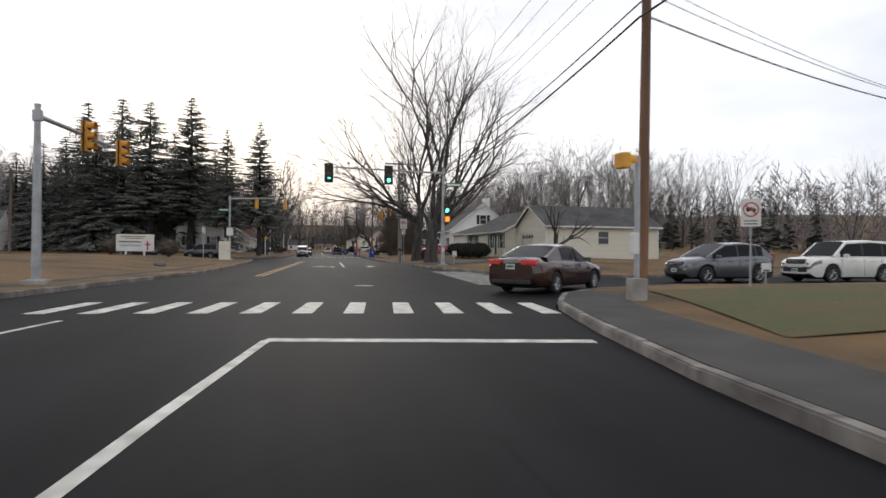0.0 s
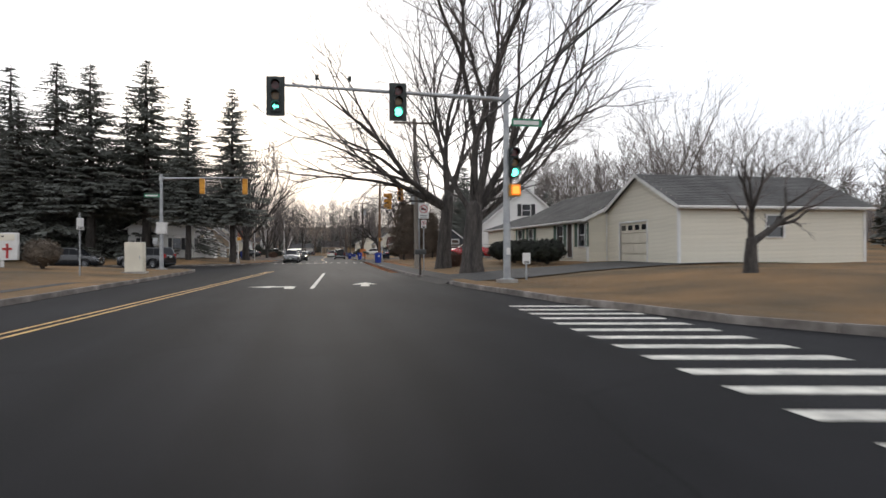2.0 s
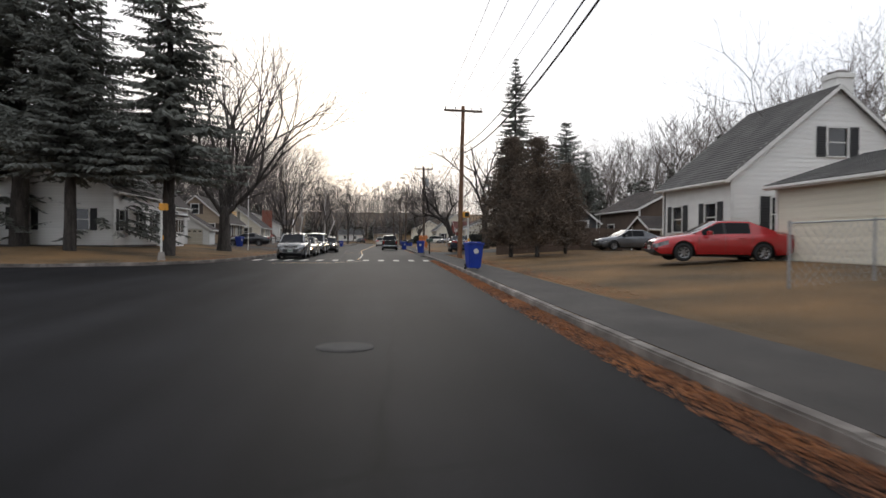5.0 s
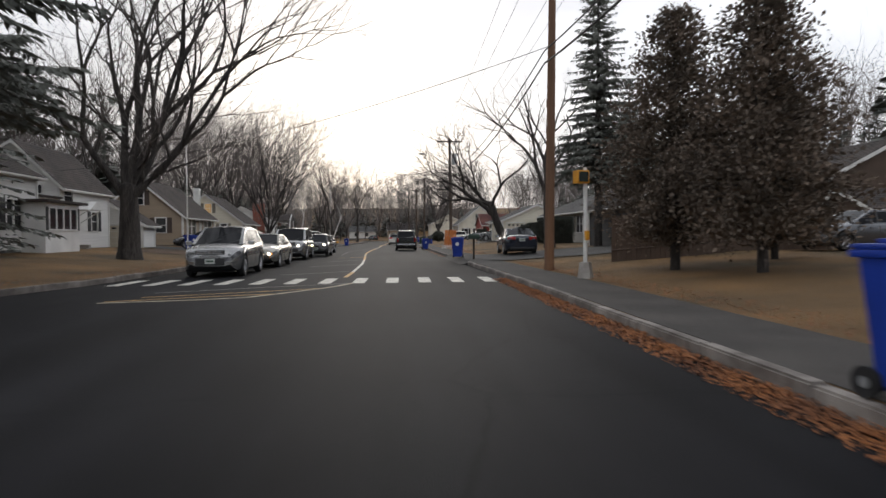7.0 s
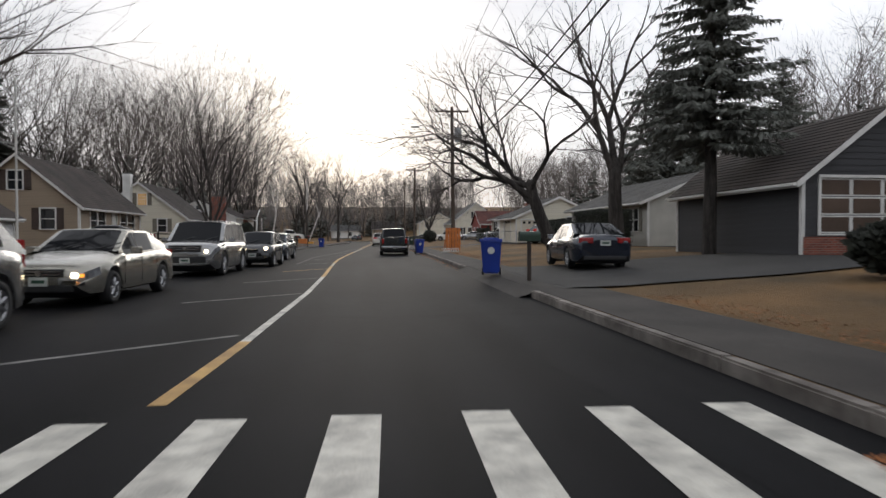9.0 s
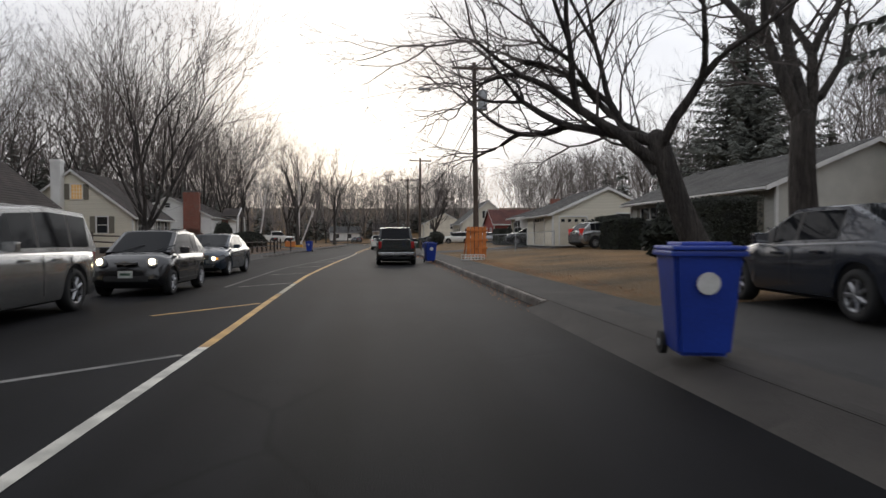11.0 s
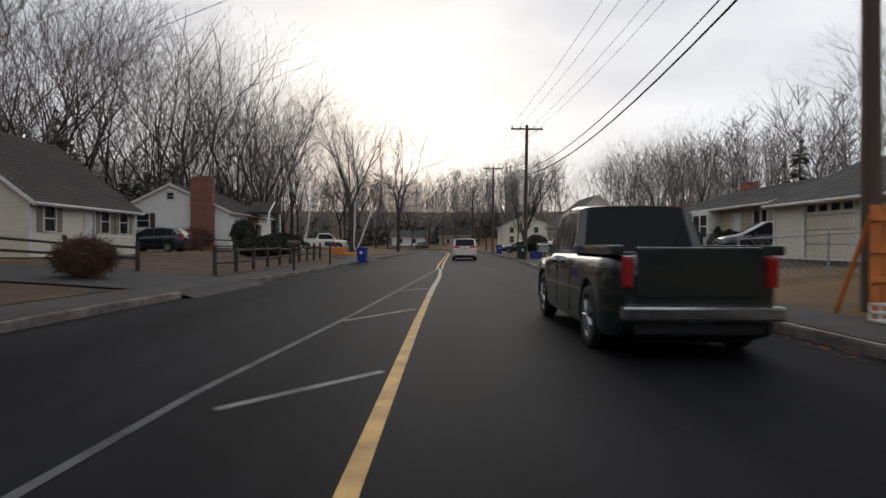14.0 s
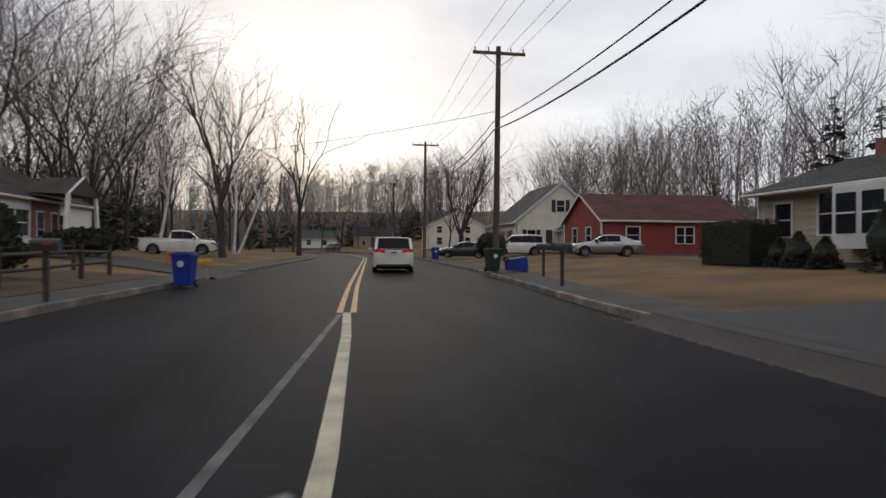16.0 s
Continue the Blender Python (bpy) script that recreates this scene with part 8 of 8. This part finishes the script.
EV = "dark clipped evergreen shrub"
bush("shrub", -16.2, 61.2, 0.95, 0.9, 1.55, "rounded faded brown shrub beside the notice board", "shrub_brown", 2600, 1, 0.09)
bush("shrub", -11.3, 60.6, 1.1, 1.0, 1.7, "rounded faded brown shrub beside the notice board", "shrub_brown", 2600, 2, 0.09)
for i, (x, y) in enumerate(((16.3, 56.2), (16.0, 58.6), (16.0, 61.2), (16.2, 64.2))):
    bush("shrub", x, y, 1.2, 1.15, 1.5, EV + " before the cream ranch house", "shrub", 2600, 10 + i)
bush("hedge", 20.4, 132.9, 0.95, 2.3, 2.1, "long clipped evergreen hedge before the grey-tan house", "shrub", 9000, 21, 0.10, box_shape=True)
bush("shrub", 21.2, 138.5, 0.85, 0.85, 1.7, EV + " below the windows of the grey-tan house", "shrub", 2600, 20)
bush("hedge", 21.2, 143.3, 0.8, 1.4, 1.7, "clipped evergreen hedge before the grey-tan house", "shrub", 7000, 23, 0.10, box_shape=True)
bush("hedge", 21.1, 176.0, 0.62, 1.7, 1.7, "clipped block of evergreen hedge beside the entrance", "shrub", 3600, 22, 0.09, box_shape=True)
for i, (x, y, w, hh) in enumerate(((21.0, 173.4, 0.5, 1.0), (20.8, 172.2, 0.55, 1.2), (20.7, 170.9, 0.5, 1.0), (20.3, 168.2, 0.6, 1.9), (20.9, 166.6, 0.7, 1.6))):
    bush("shrub", x, y, w, w, hh, "small dark evergreen clipped to a cone below the windows", "shrub", 1700, 60 + i, 0.09, cone=True)
bush("shrub", 20.6, 164.6, 0.75, 0.8, 1.35, "spreading dark evergreen shrub at the house corner", "shrub", 3600, 24, 0.2)
bush("shrub", 22.8, 149.3, 2.0, 1.0, 2.2, "spreading dark evergreen shrub before the tan wall", "shrub", 3800, 25, 0.22)
bush("shrub", -9.6, 183.6, 1.15, 1.15, 2.7, "rounded dark evergreen before the ranch house", "shrub", 3600, 26)
bush("shrub", -13.2, 182.2, 1.9, 1.4, 1.9, "rounded bare reddish shrub by the brick chimney", "shrub_red", 2600, 27, woody=True)
bush("shrub", -8.2, 190, 2.4, 1.2, 1.6, "low dark shrubs before the porch", "shrub", 3600, 28, 0.18)
bush("shrub", -4.9, 172.4, 2.2, 1.0, 1.35, "low dark shrubs behind the rail fence", "shrub", 3000, 29, 0.18)
bush("shrub", -9.3, 133.8, 1.0, 0.8, 1.0, "low bare shrub before the tan house", "shrub_red", 1500, 30, woody=True)
bush("shrub", 16.8, 107.4, 0.9, 1.2, 1.2, "dark overgrown shrub beside the driveway", "shrub", 3600, 31, 0.2)
bush("shrub", 17.0, 128.6, 1.2, 1.2, 1.6, "dark overgrown shrub below the oak", "shrub", 2400, 32, 0.2)
bush("shrub", -4.2, 150.4, 0.9, 0.9, 1.2, "bare brown shrub beside the drive", "shrub_red", 1500, 33, woody=True)
bush("shrub", 12.6, 63.6, 0.7, 0.7, 0.9, "bare brown shrub below the tall trees", "shrub_red", 1200, 34, woody=True)
bush("shrub", 16.5, 199, 1.3, 1.3, 2.2, EV + " before the cream cape house", "shrub", 2200, 35)


# fallen leaves along the right kerb and under the trees
def leaf_drift(name, line, side, d0, d1, per_metre, z, label, seed, dense_z=0.05):
    g = random.Random(seed)
    V, F = [], []
    pts = resample(line, 0.25)
    off0, off1 = offset_line(pts, side * d0), offset_line(pts, side * d1)
    for a, b in zip(off0, off1):
        for k in range(int(per_metre / 4)):
            t = g.random() ** 1.5
            x, y = a[0] + (b[0] - a[0]) * t + g.uniform(-0.12, 0.12), a[1] + (b[1] - a[1]) * t + g.uniform(-0.12, 0.12)
            s = g.uniform(0.014, 0.030)
            w = g.uniform(0, 6.28)
            h = z + g.uniform(0.004, dense_z) * (1 - t)
            u = Vector((math.cos(w), math.sin(w), g.uniform(-0.4, 0.4))) * s
            v = Vector((-math.sin(w), math.cos(w), g.uniform(-0.4, 0.4))) * s * 0.6
            p = Vector((x, y, h + s * 0.35))
            o = len(V)
            V += [p - u, p + v, p + u, p - v]
            F.append((o, o + 1, o + 2, o + 3))
    return tagged(link(name, mesh_of(name, V, F, M["leaf_litter"])), label, "leaves", kind="stuff")


leaf_drift("fallen_leaves", [p for p in SMOOTH["r2"] if 60 < p[1] < 100.5], 1, 0.02, 0.34, 760, 0.0, "drift of rust-brown fallen leaves along the kerb", 1)
leaf_drift("fallen_leaves", [p for p in SMOOTH["r2"] if 119 < p[1] < 165], 1, 0.02, 0.35, 40, 0.0, "thin line of brown fallen leaves along the kerb", 2, 0.02)
leaf_drift("fallen_leaves", [p for p in SMOOTH["r2"] if 72 < p[1] < 108], -1, 1.7, 7.5, 420, 0.16, "rust-brown leaves strewn over the verge", 3, 0.03)
leaf_drift("fallen_leaves", [p for p in SMOOTH["r2"] if 120 < p[1] < 142], -1, 1.7, 6.5, 240, 0.16, "rust-brown leaves strewn over the verge", 4, 0.03)
leaf_drift("fallen_leaves", [p for p in SMOOTH["l2"] if 92 < p[1] < 118 and p[0] > -7], 1, 0.3, 4.5, 160, 0.15, "brown leaves strewn below the spruces", 5, 0.03)
leaf_drift("fallen_leaves", [p for p in SMOOTH["l2"] if 175 < p[1] < 215], 1, 1.5, 5.5, 90, 0.16, "brown leaves strewn over the lawn", 6, 0.03)
